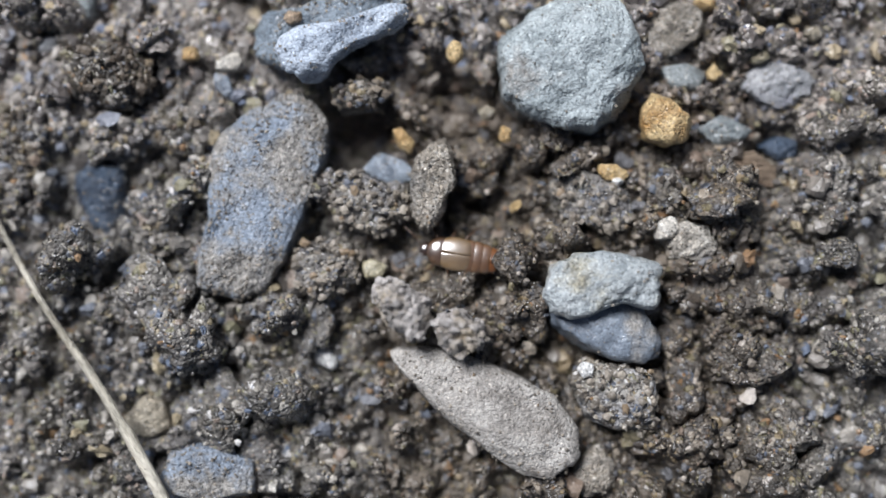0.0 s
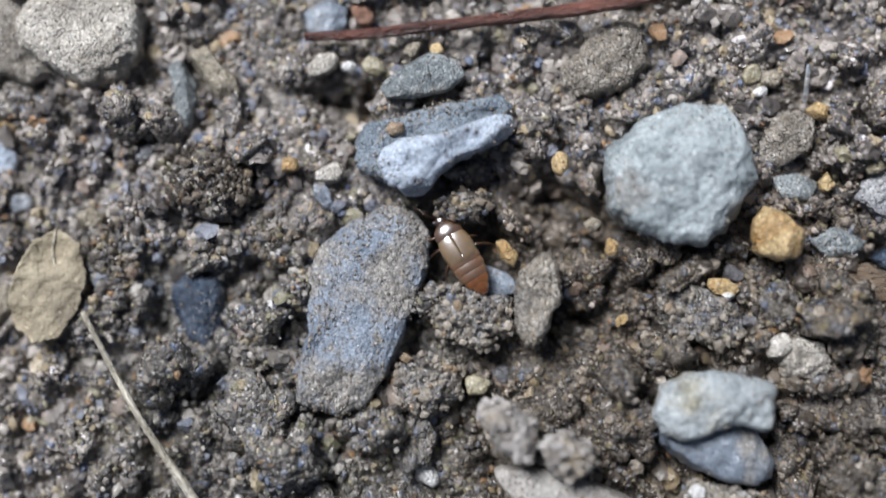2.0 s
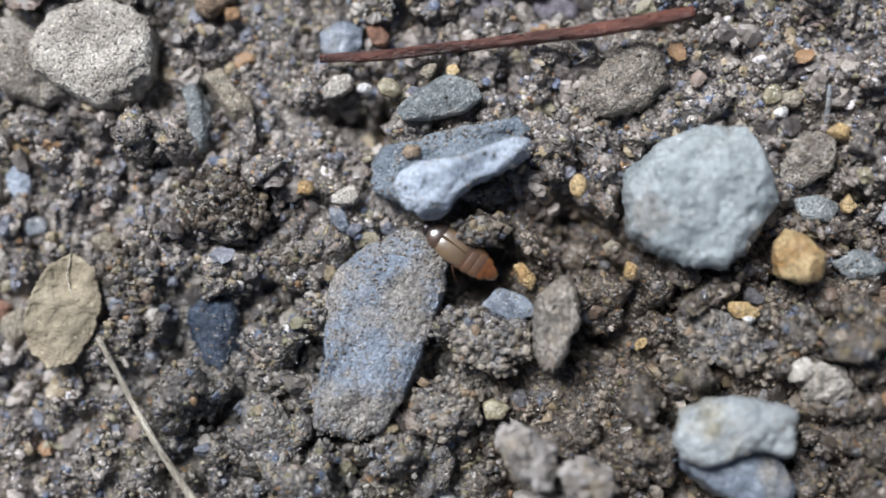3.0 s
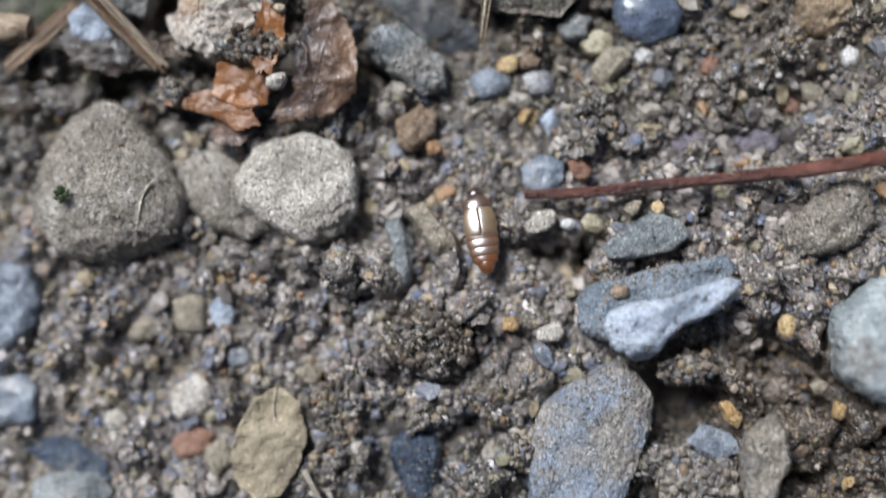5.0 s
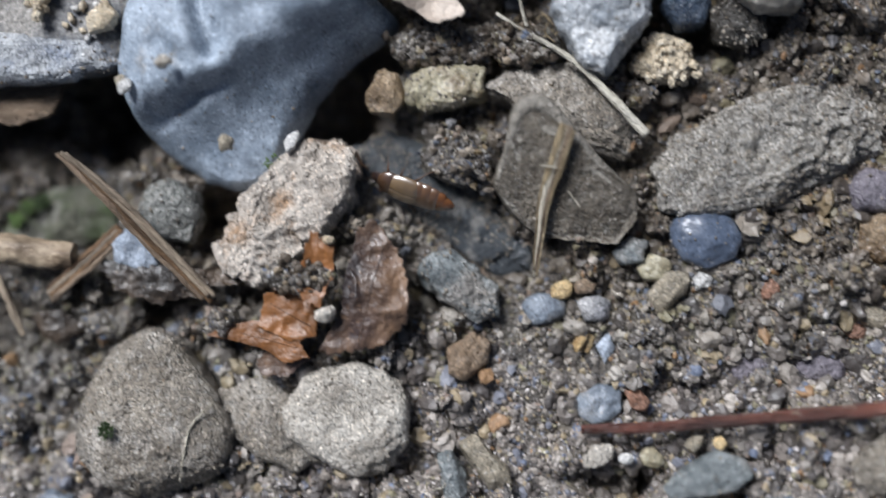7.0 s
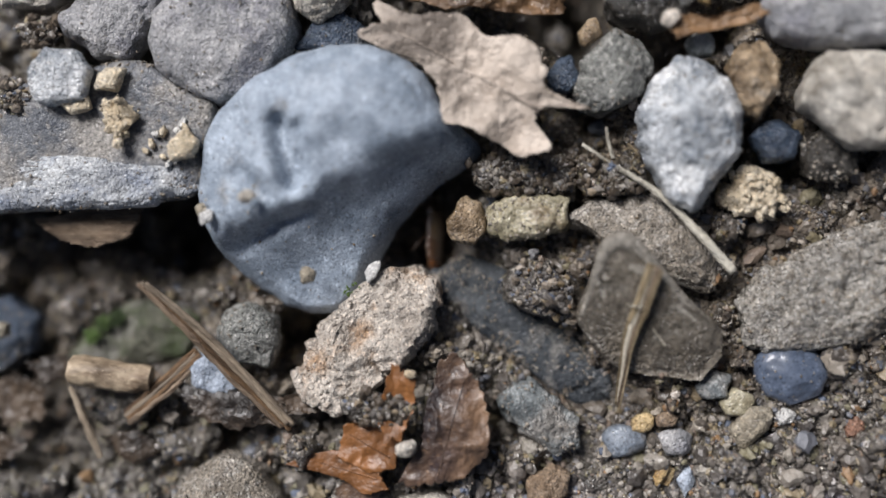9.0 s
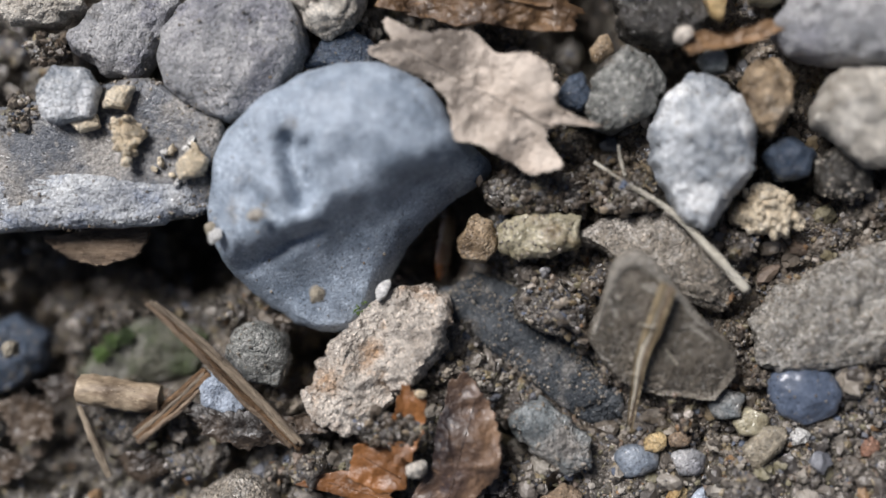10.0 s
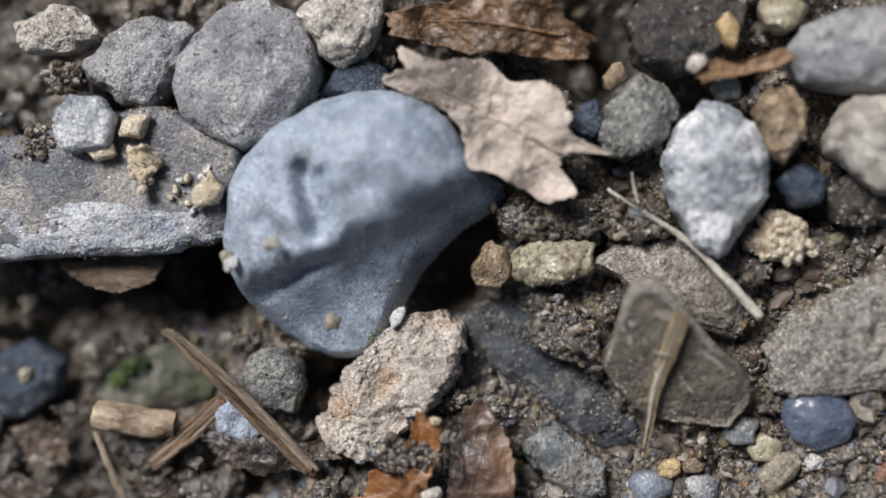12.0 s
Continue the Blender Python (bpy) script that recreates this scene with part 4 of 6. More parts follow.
stone("stone", "tan brown stone on soil", (-17.50, -8.52, -0.8), [(-1.43, 0), (-0.45, 1.17), (0.95, 0.99), (1.33, -0.61), (0.19, -1.14), (-1.05, -0.83)], ROCK["tan"], 0.8, 2, crust=24, seed=20, category="stone")
stone("stone", "soil-crusted grey stone lying in damp soil", (11.27, 12.71, 0.8), [(-1.39, 0.85), (0.41, 1.57), (1.7, 0.7), (1.53, -0.54), (-0.24, -1.54), (-1.53, -1.17)], ROCK["brown"], 0.9, 2, crust=140, crumbly=0.22, seed=21, category="stone")
stone("stone", "dark olive stone lying in damp soil", (11.83, 10.14, 0.5), [(-1.41, 0.53), (0.21, 0.75), (1.35, 0.22), (0.81, -0.77), (-0.74, -0.65)], ROCK["green"], 0.6, 1.6, cuts=9, bumpy=0.03, crust=24, seed=22, category="stone")
stone("pebble", "small orange pebble lying in damp soil", (12.99, 14.11, 1.2), [(-0.64, 0.14), (-0.03, 0.51), (0.59, 0.2), (0.43, -0.42), (-0.34, -0.42)], ROCK["ochre"], 0.5, 0.8, level=3, seed=23, category="pebble")
stone("pebble", "small orange pebble lying in damp soil", (13.44, 10.27, 0.9), [(-0.35, 0.18), (0.09, 0.58), (0.39, 0.02), (0.08, -0.53), (-0.29, -0.35)], ROCK["ochre"], 0.4, 0.6, level=3, seed=24, category="pebble")
stone("pebble", "amber pebble lying in damp soil", (-0.76, 11.31, 1.3), [(-0.5, 0.15), (-0.1, 0.65), (0.42, 0.46), (0.42, -0.37), (0.05, -0.67), (-0.41, -0.37)], ROCK["ochre"], 0.5, 0.6, level=3, seed=25, category="pebble")
stone("pebble", "small tan pebble lying in damp soil", (1.08, 8.08, 0.6), [(-0.51, 0.06), (-0.04, 0.46), (0.48, 0.22), (0.35, -0.31), (-0.26, -0.43)], ROCK["tan"], 0.4, 0.5, level=3, seed=26, category="pebble")
stone("stone", "dark grey-green angular chip", (14.08, 7.14, 0.8), [(-1.49, 0.23), (-0.31, 0.92), (1.59, 0.09), (0.9, -0.62), (-0.48, -0.84)], ROCK["green"], 0.5, 1.2, cuts=8, crust=24, seed=27, category="stone")
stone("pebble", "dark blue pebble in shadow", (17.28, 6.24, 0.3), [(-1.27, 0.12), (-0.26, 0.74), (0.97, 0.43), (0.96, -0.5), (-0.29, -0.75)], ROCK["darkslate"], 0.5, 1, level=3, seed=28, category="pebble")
sheet("wood_chip", "reddish brown wood chip in soil", (15.79, 5.09, 0.5), [(-1.58, 0.62), (-0.09, 0.99), (1.19, 0.07), (1.02, -1.14), (-0.42, -0.68)], PLANT["bark"], curl=0.15, thick=0.3, category="wood chip", seed=29)
stone("stone", "pale tan stone with dark specks", (11.94, 1.04, 1.3), [(-1.5, 0.31), (-0.52, 1.22), (1, 0.77), (1.51, -0.29), (0.67, -1.11), (-0.84, -0.96)], ROCK["granite"], 0.9, 1.6, crust=80, crumbly=0.25, seed=30, category="stone")
stone("stone", "flat grey stone on soil", (17.12, 9.65, 0.6), [(-2.16, 0.07), (-0.83, 1.27), (0.74, 1.18), (1.99, 0.4), (1.82, -0.7), (0.08, -1.33), (-1.48, -0.87)], ROCK["grey"], 0.7, 1.6, crust=60, crumbly=0.2, seed=31, category="stone", level=5)
clod("soil_clod", "crumbly grey-brown soil clod", (-5.51, 3.24, 0.3), [(-2.51, 0.39), (-1.22, 1.64), (0.94, 1.48), (2.33, 0.87), (2.18, -0.68), (0.33, -1.92), (-1.52, -1.31)], ROCK["palesoil"], 0.9, 2, level=5, seed=32)
clod("soil_clod", "crumbly grey-brown soil clod", (-7.63, -0.52, 0.3), [(-1.86, -0.94), (-0.94, 0.91), (0.59, 1.68), (1.82, 0.91), (1.21, -0.63), (-0.63, -1.71)], ROCK["palesoil"], 0.8, 2, seed=33)
clod("soil_clod", "knobbly soil clod of damp grains", (6.87, 3.21, 0.7), [(-2.5, 0.87), (-0.64, 1.8), (1.84, 0.88), (2.44, -1.29), (0.27, -1.66), (-1.89, -0.83)], ROCK["palesoil"], 0.8, 2, seed=34)
clod("soil_clod", "knobbly soil clod of damp grains", (10.95, 3.70, 0.9), [(-1.66, 0.37), (0.21, 1.67), (1.5, 0.38), (1.18, -1.23), (-1.05, -1.23)], ROCK["soil"], 0.9, 2, seed=35)
clod("soil_clod", "small soil clod beside a pale stone", (-5.80, 8.98, 0.5), [(-1.49, 0.04), (0.03, 1.06), (1.55, 0.52), (0.79, -0.77), (-1.03, -0.93)], ROCK["soil"], 1.0, 1.5, seed=36)
clod("soil_clod", "dark reddish-brown soil clod", (-19.71, 10.23, 0.0), [(-2.5, 0.57), (-0.5, 1.94), (1.95, 1.32), (2.41, -0.66), (0.42, -2.03), (-2.03, -1.11)], ROCK["darksoil"], 0.9, 2, level=5, seed=37)
clod("soil_clod", "grey soil clod of damp grains", (-24.64, 7.08, -0.8), [(-1.72, 0.65), (0.31, 1.42), (1.71, 0.18), (1.09, -1.27), (-1.25, -0.96)], ROCK["soil"], 0.7, 2, seed=38)
clod("soil_clod", "grey soil clod of damp grains", (-15.72, 7.33, -0.4), [(-1.77, 1.02), (0.08, 1.63), (1.6, 0.4), (1.29, -1.43), (-0.85, -1.43)], ROCK["soil"], 0.7, 2, seed=39)
clod("soil_clod", "soil clod at the foot of a stone", (-6.22, 3.29, 0.3), [(-1.42, 0.5), (0.07, 1.54), (1.26, 0.79), (0.96, -1.29), (-0.83, -1.29)], ROCK["palesoil"], 0.7, 2, seed=40)
clod("soil_clod", "soil clod at the foot of a stone", (-7.56, -0.41, 0.4), [(-1.87, 0.05), (-0.68, 1.53), (1.4, 1.23), (1.69, -0.55), (-0.39, -1.87)], ROCK["palesoil"], 0.8, 2, seed=41)
stone("stone", "blue slate chip in a hollow", (-4.30, 5.01, -0.2), [(-1.53, 0.07), (-0.6, 1.07), (1.11, 0.39), (1.43, -0.55), (0.02, -1.02)], ROCK["slate"], 0.4, 1, cuts=8, crust=24, seed=42, category="stone")
stone("pebble", "yellow-brown pebble lying in damp soil", (-3.51, 6.63, 0.4), [(-0.67, 0.49), (-0.1, 0.78), (0.64, -0.11), (0.4, -0.83), (-0.34, -0.38)], ROCK["ochre"], 0.4, 0.7, level=3, seed=43, category="pebble")
stone("pebble", "reddish pebble on a slab", (-9.48, 13.11, 1.5), [(-0.56, 0.06), (-0.2, 0.41), (0.45, 0.24), (0.51, -0.24), (-0.2, -0.41)], ROCK["rust"], 0.4, 0.5, level=3, seed=44, category="pebble")
stone("stone", "flat grey-green stone lying in damp soil", (-7.94, 15.96, 0.9), [(-2.41, -0.57), (-1.16, 0.63), (0.34, 1.38), (1.83, 0.92), (2.27, 0.02), (1.23, -0.73), (-0.56, -1.12), (-2.05, -1.11)], ROCK["green"], 0.7, 1.2, cuts=9, bumpy=0.03, box=0.8, crust=24, seed=45, category="stone", level=5)
stone("rock", "soil-crusted grey stone beside a twig", (1.98, 16.99, 0.4), [(-2.67, -0.33), (-0.86, 1.18), (0.66, 2.39), (2.15, 1.48), (2.29, -0.34), (0.93, -1.54), (-0.88, -1.9), (-2.53, -1.44)], ROCK["brown"], 1.0, 2.4, crust=140, crumbly=0.22, seed=46, category="rock", level=5)
stone("rock", "rounded pale speckled granite stone", (-26.70, 18.78, -0.6), [(-3.65, 0.56), (-2.27, 2.39), (0.19, 3.06), (2.03, 2.39), (3.17, 0.87), (3.17, -1.26), (2.04, -2.83), (0.51, -3.14), (-1.33, -2.39), (-3.18, -1.11)], ROCK["granite"], 1.5, 3, level=5, bumpy=0.05, cuts=2, crust=200, crumbly=0.25, seed=47, category="rock")
stone("stone", "brown-grey stone beside a pale granite stone", (-31.14, 18.45, -1.3), [(-3.13, 1.95), (-0.46, 2.56), (1.73, 1.17), (3.3, -1.9), (1.44, -2.58), (-0.75, -1.81), (-2.48, -0.37)], ROCK["brown"], 1.2, 2.5, crust=140, crumbly=0.22, seed=48, category="stone", level=5)
stone("rock", "rounded brown-grey stone with a moss spot", (-37.35, 18.74, -0.8), [(-3.68, 1.52), (-2.29, 3.99), (-0.42, 5.07), (1.16, 4.51), (2.74, 2.44), (4.16, 0.29), (4.42, -1.85), (3.1, -3.32), (0.31, -4.37), (-2.51, -3.76), (-4.17, -1.56)], ROCK["brown"], 1.8, 3.5, level=5, bumpy=0.04, box=0.68, cuts=4, crust=600, crumbly=0.22, seed=49, category="rock")
moss_spot("moss", "small green moss spot on a stone", (-39.35, 18.3, 1.35), 50)
tube("fibre", "thin pale dry fibre on a stone", [(-33.64, 19.78, 0.90), (-34.83, 18.53, 1.05), (-35.25, 17.03, 0.90), (-35.63, 15.48, 0.30)], (0.06, 0.07, 0.05), PLANT["stalk"], "plant fibre", seed=51)
stone("stone", "upright grey-green chip lying in damp soil", (-21.18, 15.41, -0.7), [(-0.89, 1.51), (-0.02, 1.79), (0.82, 0.33), (0.42, -2.2), (-0.36, -1.37)], ROCK["green"], 0.7, 1.5, cuts=7, crust=24, seed=52, category="stone", level=5)
stone("stone", "mottled yellow-white pebble lying in damp soil", (-19.44, 16.43, -0.6), [(-1.45, 1.1), (-0.46, 1.53), (1.24, -0.32), (1.46, -1.16), (0.16, -1.37), (-1.01, 0.08)], ROCK["tan"], 0.7, 1.2, crust=24, seed=53, category="stone")
stone("pebble", "blue-grey flat pebble lying in damp soil", (-13.42, 19.51, -1.0), [(-1.22, 0.53), (0.02, 1.12), (1.26, 0.58), (1.01, -0.66), (-0.29, -1.18), (-1.06, -0.56)], ROCK["slate"], 0.5, 1, seed=54, category="pebble")
stone("pebble", "orange-red pebble lying in damp soil", (-11.39, 19.74, -0.9), [(-0.69, 0.5), (-0.01, 0.71), (0.66, -0.13), (0.45, -0.72), (-0.32, -0.47)], ROCK["red"], 0.4, 0.6, level=3, seed=55, category="pebble")
stone("pebble", "rust-brown pebble lying in damp soil", (-20.33, 22.06, -1.0), [(-1.16, 0.5), (0.09, 1.24), (1.25, 0.86), (1.09, -0.39), (-0.22, -1.38), (-1.06, -0.91)], ROCK["rust"], 0.6, 1, seed=56, category="pebble")
stone("stone", "pale blue flat stone", (-43.26, 12.24, -1.6), [(-1.52, 1.95), (0.08, 2.5), (1.38, 2.12), (1.94, 0.69), (1.42, -1.21), (0.15, -2.55), (-1.46, -2.71)], ROCK["slate"], 0.8, 2, cuts=3, crust=24, seed=57, category="stone", level=5)
stone("stone", "slate-blue stone lying in damp soil", (-43.28, 6.87, -1.9), [(-1.55, 1.28), (0.71, 1.51), (1.75, 0.66), (1.45, -1.31), (-1.52, -1.42)], ROCK["slate"], 0.8, 2, crust=24, seed=58, category="stone")
stone("stone", "dark blue crescent-shaped stone", (-39.77, 3.70, -2.0), [(-2.72, 0.4), (-1.19, 1.35), (0.43, 0.99), (2.11, -0.2), (2.38, -1.21), (0.45, -1.22), (-1.33, -0.35)], ROCK["darkslate"], 0.5, 1.5, crust=24, seed=59, category="stone", level=5)
stone("stone", "flat grey-green stone with a brown tip", (-39.3, 0.6, -1.9), [(-2.6, 1.9), (-0.6, 2.5), (1.6, 2.2), (2.1, 1.3), (0.9, -0.6), (-0.6, -2.6), (-2.3, -3.3)], ROCK["green"], 0.8, 1.6, box=0.5, crust=60, seed=60, category="stone", level=5)
stone("pebble", "tan pebble in pale soil", (-33.05, 11.79, -1.9), [(-1.2, 0.67), (-0.25, 1.14), (0.97, 0.89), (0.92, -1.07), (-0.61, -1.14)], ROCK["tan"], 0.5, 1, level=3, seed=61, category="pebble")
stone("pebble", "pale blue-grey pebble lying in damp soil", (-31.23, 11.80, -1.7), [(-0.73, 0.51), (-0.17, 0.99), (0.7, 0.36), (0.61, -0.68), (-0.09, -1), (-0.6, -0.28)], ROCK["bone"], 0.4, 0.8, level=3, seed=62, category="pebble")
stone("pebble", "pale grey crumbly pebble", (-32.88, 7.14, -1.8), [(-1.21, 0.36), (0.28, 1.44), (1.31, 0.44), (0.69, -1.04), (-0.97, -1.21)], ROCK["granite"], 0.6, 1, seed=63, category="pebble")
stone("pebble", "pinkish red pebble lying in damp soil", (-32.88, 4.64, -2.2), [(-1.29, 0.11), (-0.11, 1), (1.24, 0.54), (0.92, -0.63), (-0.74, -0.96)], ROCK["red"], 0.6, 1, seed=64, category="pebble")
stone("pebble", "tan pebble beside a leaf", (-31.33, 3.81, -1.8), [(-0.82, 0.57), (0.35, 1.17), (0.93, -0.3), (0.05, -1.15), (-0.75, -0.56)], ROCK["tan"], 0.6, 1, seed=65, category="pebble")
stone("pebble", "tan pebble lying in damp soil", (-26.26, 8.46, -1.2), [(-0.84, 0.38), (-0.05, 0.69), (0.79, 0.29), (0.58, -0.64), (-0.52, -0.56)], ROCK["tan"], 0.5, 0.8, level=3, seed=66, category="pebble")
clod("soil_clod", "dark olive soil clod", (-24.82, 6.46, -1.2), [(-1.87, 0.82), (-0.08, 1.42), (1.64, 0.9), (1.55, -1.02), (-0.38, -1.53), (-1.48, -0.61)], ROCK["soil"], 0.8, 1.6, seed=67)
pale_leaf = sheet("leaf", "pale tan mottled leaf blade on soil", (-28.28, 4.73, -0.35), [(-2.06, -0.4), (-1.61, 1.13), (-0.84, 2.52), (0.39, 3.2), (1.64, 2.38), (2.11, 0.54), (1.56, -1.3), (0.74, -2.74), (-0.65, -3.05), (-1.96, -1.93)], PLANT["paleleaf"], curl=0.35, thick=0.14, ragged=0.03, seed=4)
tube("stalk", "long bleached dry leaf stalk", [(-26.33, 3.38, -0.20), (-23.24, -1.87, 0.50), (-20.02, -6.38, 1.10), (-17.78, -9.76, 1.60), (-15.76, -13.24, 2.00)], (0.15, 0.18, 0.24, 0.32, 0.34), PLANT["stalk"], "stalk", seed=69, parent=pale_leaf)
tube("fibre", "hair-thin dry fibre over a leaf", [(-27.81, 8.27, -0.30), (-27.98, 7.41, -0.40), (-28.04, 6.33, -0.40), (-27.09, 3.89, -0.40)], (0.03, 0.04, 0.03), PLANT["stalk"], "plant fibre", seed=70)
twig = tube("twig", "thin red-brown twig lying on soil", [(-14.41, 18.31, 0.20), (-10.91, 18.42, 0.50), (-5.21, 18.95, 1.10), (0.65, 19.50, 1.90), (5.17, 20.15, 2.60)], (0.2, 0.27, 0.3, 0.33, 0.36, 0.37, 0.34), PLANT["twig"], "twig", seed=71)
tube("broken_tip", "dark split tip", [(-15.6, 18.2, 0.05), (-14.9, 18.28, 0.15), (-14.2, 18.32, 0.2)], (0.05, 0.16, 0.2), PLANT["brownleaf"], "twig", n=30, knobbly=0.3, seed=71, parent=twig)
for k, (x, y, z) in enumerate(((-9.4, 18.5, 0.9), (-6.3, 18.85, 1.25), (-3.6, 19.05, 1.5), (-1.1, 19.3, 1.85), (1.6, 19.6, 2.2), (3.2, 19.85, 2.5))):
    tube("bark_fleck", "whitish fleck of peeling bark", [(x - 0.3, y + 0.05 * (k % 3), z), (x, y + 0.12, z + 0.03), (x + 0.25, y - 0.04 * k, z)], (0.02, 0.05, 0.02), PLANT["stalk"], "twig", n=16, sides=6, knobbly=0.3, seed=k, parent=twig)
tube("fibre", "pale fibre on a twig", [(-1.27, 18.80, 2.00), (-0.66, 18.36, 1.70), (-0.18, 18.12, 1.40), (-0.74, 17.81, 1.00)], (0.02, 0.025, 0.02), PLANT["stalk"], "plant fibre", seed=72)
sheet("leaf_fragment", "wet orange-brown torn leaf piece", (-31.02, 23.04, 0.5), [(-3.25, 0.22), (-1.72, 0.82), (-0.2, 1.03), (1.49, 0.42), (2.4, -0.94), (1.04, -1.3), (-0.03, -0.57), (-1.72, -0.08)], PLANT["orangeleaf"], midrib=0.045, curl=0.2, ragged=0.04, seed=7, category="leaf piece")
sheet("leaf_fragment", "curled orange-brown leaf piece beside a stone", (-29.70, 24.32, 0.75), [(-1.7, -0.55), (-1.31, 1.1), (0.06, 1.52), (1.64, 0.49), (1.34, -1.16), (0.07, -1.46)], PLANT["orangeleaf"], midrib=0.045, curl=0.35, ragged=0.04, seed=8, category="leaf piece")
sheet("leaf_fragment", "wet brown torn leaf piece", (-25.40, 25.35, 0.65), [(-2.73, -2.79), (-1.53, -0.84), (-1.23, 1.56), (-0.48, 3.67), (0.43, 3.97), (1.49, 2.15), (2.01, 0.64), (1.95, -1.46), (0.29, -2.8), (-1.37, -3.16)], PLANT["brownleaf"], midrib=0.045, curl=0.5, ragged=0.06, seed=3, category="leaf piece")
sheet("leaf_fragment", "orange-brown leaf scrap on a stone", (-28.21, 26.65, 1.25), [(-1.03, -0.67), (-0.29, 2.02), (0.98, 1.42), (0.84, -0.38), (0.18, -1.93), (-0.57, -1.87)], PLANT["orangeleaf"], curl=0.3, ragged=0.1, seed=5, category="leaf piece")
clod("soil_clod", "dark wet clump on a stone", (-29.05, 26.30, 0.9), [(-2.39, 0.47), (-0.57, 0.97), (1.86, 0.65), (2.01, -0.61), (0.35, -1.05), (-1.47, -0.65)], ROCK["darksoil"], 0.5, 0.6, level=3, seed=77)
sheet("leaf_fragment", "purplish brown leaf scrap", (-30.39, 21.74, 0.05), [(-1.21, 0.21), (-0.3, 0.87), (1.54, 0.2), (0.48, -0.76), (-1.06, -0.61)], PLANT["brownleaf"], curl=0.3, ragged=0.1, seed=9, category="leaf piece")
stone("rock", "coarse pinkish-tan stone lying in damp soil", (-29.89, 29.94, -0.2), [(-3.91, -2.47), (-2.96, -0.05), (-1.45, 1.78), (-0.25, 3.05), (1.26, 3.61), (2.77, 3.74), (3.74, 3.18), (3.89, 2.44), (3.16, 0.04), (2.2, -1.08), (0.7, -1.85), (-0.19, -3.36), (-1.7, -3.99), (-3.6, -3.43)], ROCK["pink"], 1.3, 3, level=6, box=0.5, bumpy=0.09, cuts=9, crumbly=0.38, crust=60, seed=79, category="rock")
stone("stone", "angular grey-green stone lying in damp soil", (-20.80, 25.88, -0.8), [(-2.34, 0.81), (-1.35, 1.72), (-0.46, 2.04), (0.59, 1.16), (1.99, -0.3), (2.14, -1.54), (0.9, -2.05), (-0.59, -1.01), (-1.85, -0.14)], ROCK["green"], 1.1, 2, cuts=12, bumpy=0.07, crumbly=0.22, box=0.5, level=5, crust=160, lean=(-0.12, 0.1), seed=80, category="stone")
corner = stone("rock", "three-cornered brown-grey stone with paler edges", (-15.34, 31.23, 0.3), [(-2.36, 3.61), (-1.72, 4.32), (-0.85, 4.12), (0.31, 2.9), (2.04, 1.08), (4.13, -0.55), (3.99, -1.92), (2.91, -3.24), (0.9, -3.01), (-1.12, -2.87), (-2.58, -1.73), (-3.66, 0.07), (-2.88, 2.14)], ROCK["tri"], 0.9, 2.4, level=6, box=0.62, bumpy=0.03, cuts=3, lean=(-0.06, 0.34), crumbly=0.1, crust=120, seed=81, category="rock")
tube("worn_edge", "pale worn edge", [(-15.34 + 0.93 * x, 31.23 + 0.93 * y, 0.72 + 0.32 * y - 0.06 * x) for x, y in ((-3.6, 0.1), (-2.9, 2.1), (-2.3, 3.7), (-1.55, 4.25), (-0.75, 3.95), (0.31, 2.9), (2.04, 1.08), (4.05, -0.6))], (0.12, 0.26, 0.4, 0.5, 0.42, 0.32, 0.26, 0.1), ROCK["tri_edge"], "rock", n=90, sides=14, knobbly=0.1, seed=82, flat=0.7, parent=corner)
straw("straw", "split dry straw lying on a stone", [(-15.06, 33.73, 2.5), (-15.72, 31.71, 1.78), (-16.26, 29.96, 1.2), (-16.73, 26.63, 0.0)], (0.42, 0.44, 0.33, 0.14), ('straw', 'bark', 'stalk', 'straw'), "straw")
tube("fibre", "short pale fibre on straw", [(-16.47, 31.95, 2.2), (-15.62, 31.79, 2.2)], (0.05, 0.05), PLANT["stalk"], "plant fibre", seed=83)
tube("fibre", "short pale fibre on a stone", [(-15.04, 30.70, 1.30), (-14.40, 29.84, 1.20)], (0.05, 0.04), PLANT["stalk"], "plant fibre", seed=84)
stone("pebble", "smooth slate-blue pebble lying in damp soil", (-7.63, 28.36, -1.3), [(-1.94, 0.58), (-1.36, 1.33), (-0.2, 1.68), (1.25, 1.23), (2.06, 0.06), (1.59, -1.13), (0.09, -1.75), (-1.22, -1.24), (-1.86, -0.3)], ROCK["bluepebble"], 1.0, 1.6, cuts=1, box=0.8, bumpy=0.03, level=5, crust=50, seed=85, category="pebble")
stone("rock", "dark wet slate slab", (-21.97, 30.60, -2.5), [(-5.5, 2.57), (-2.95, 3.98), (-0.72, 3.16), (1.18, 1.23), (3.07, -0.68), (5.1, -2.84), (4.88, -4.1), (3.37, -4.31), (1.33, -3.04), (-0.72, -1.28), (-3.58, 0.64)], ROCK["muddy"], 0.5, 2.5, box=0.5, bumpy=0.07, cuts=3, crumbly=0.25, crust=900, seed=86, category="rock", level=5)
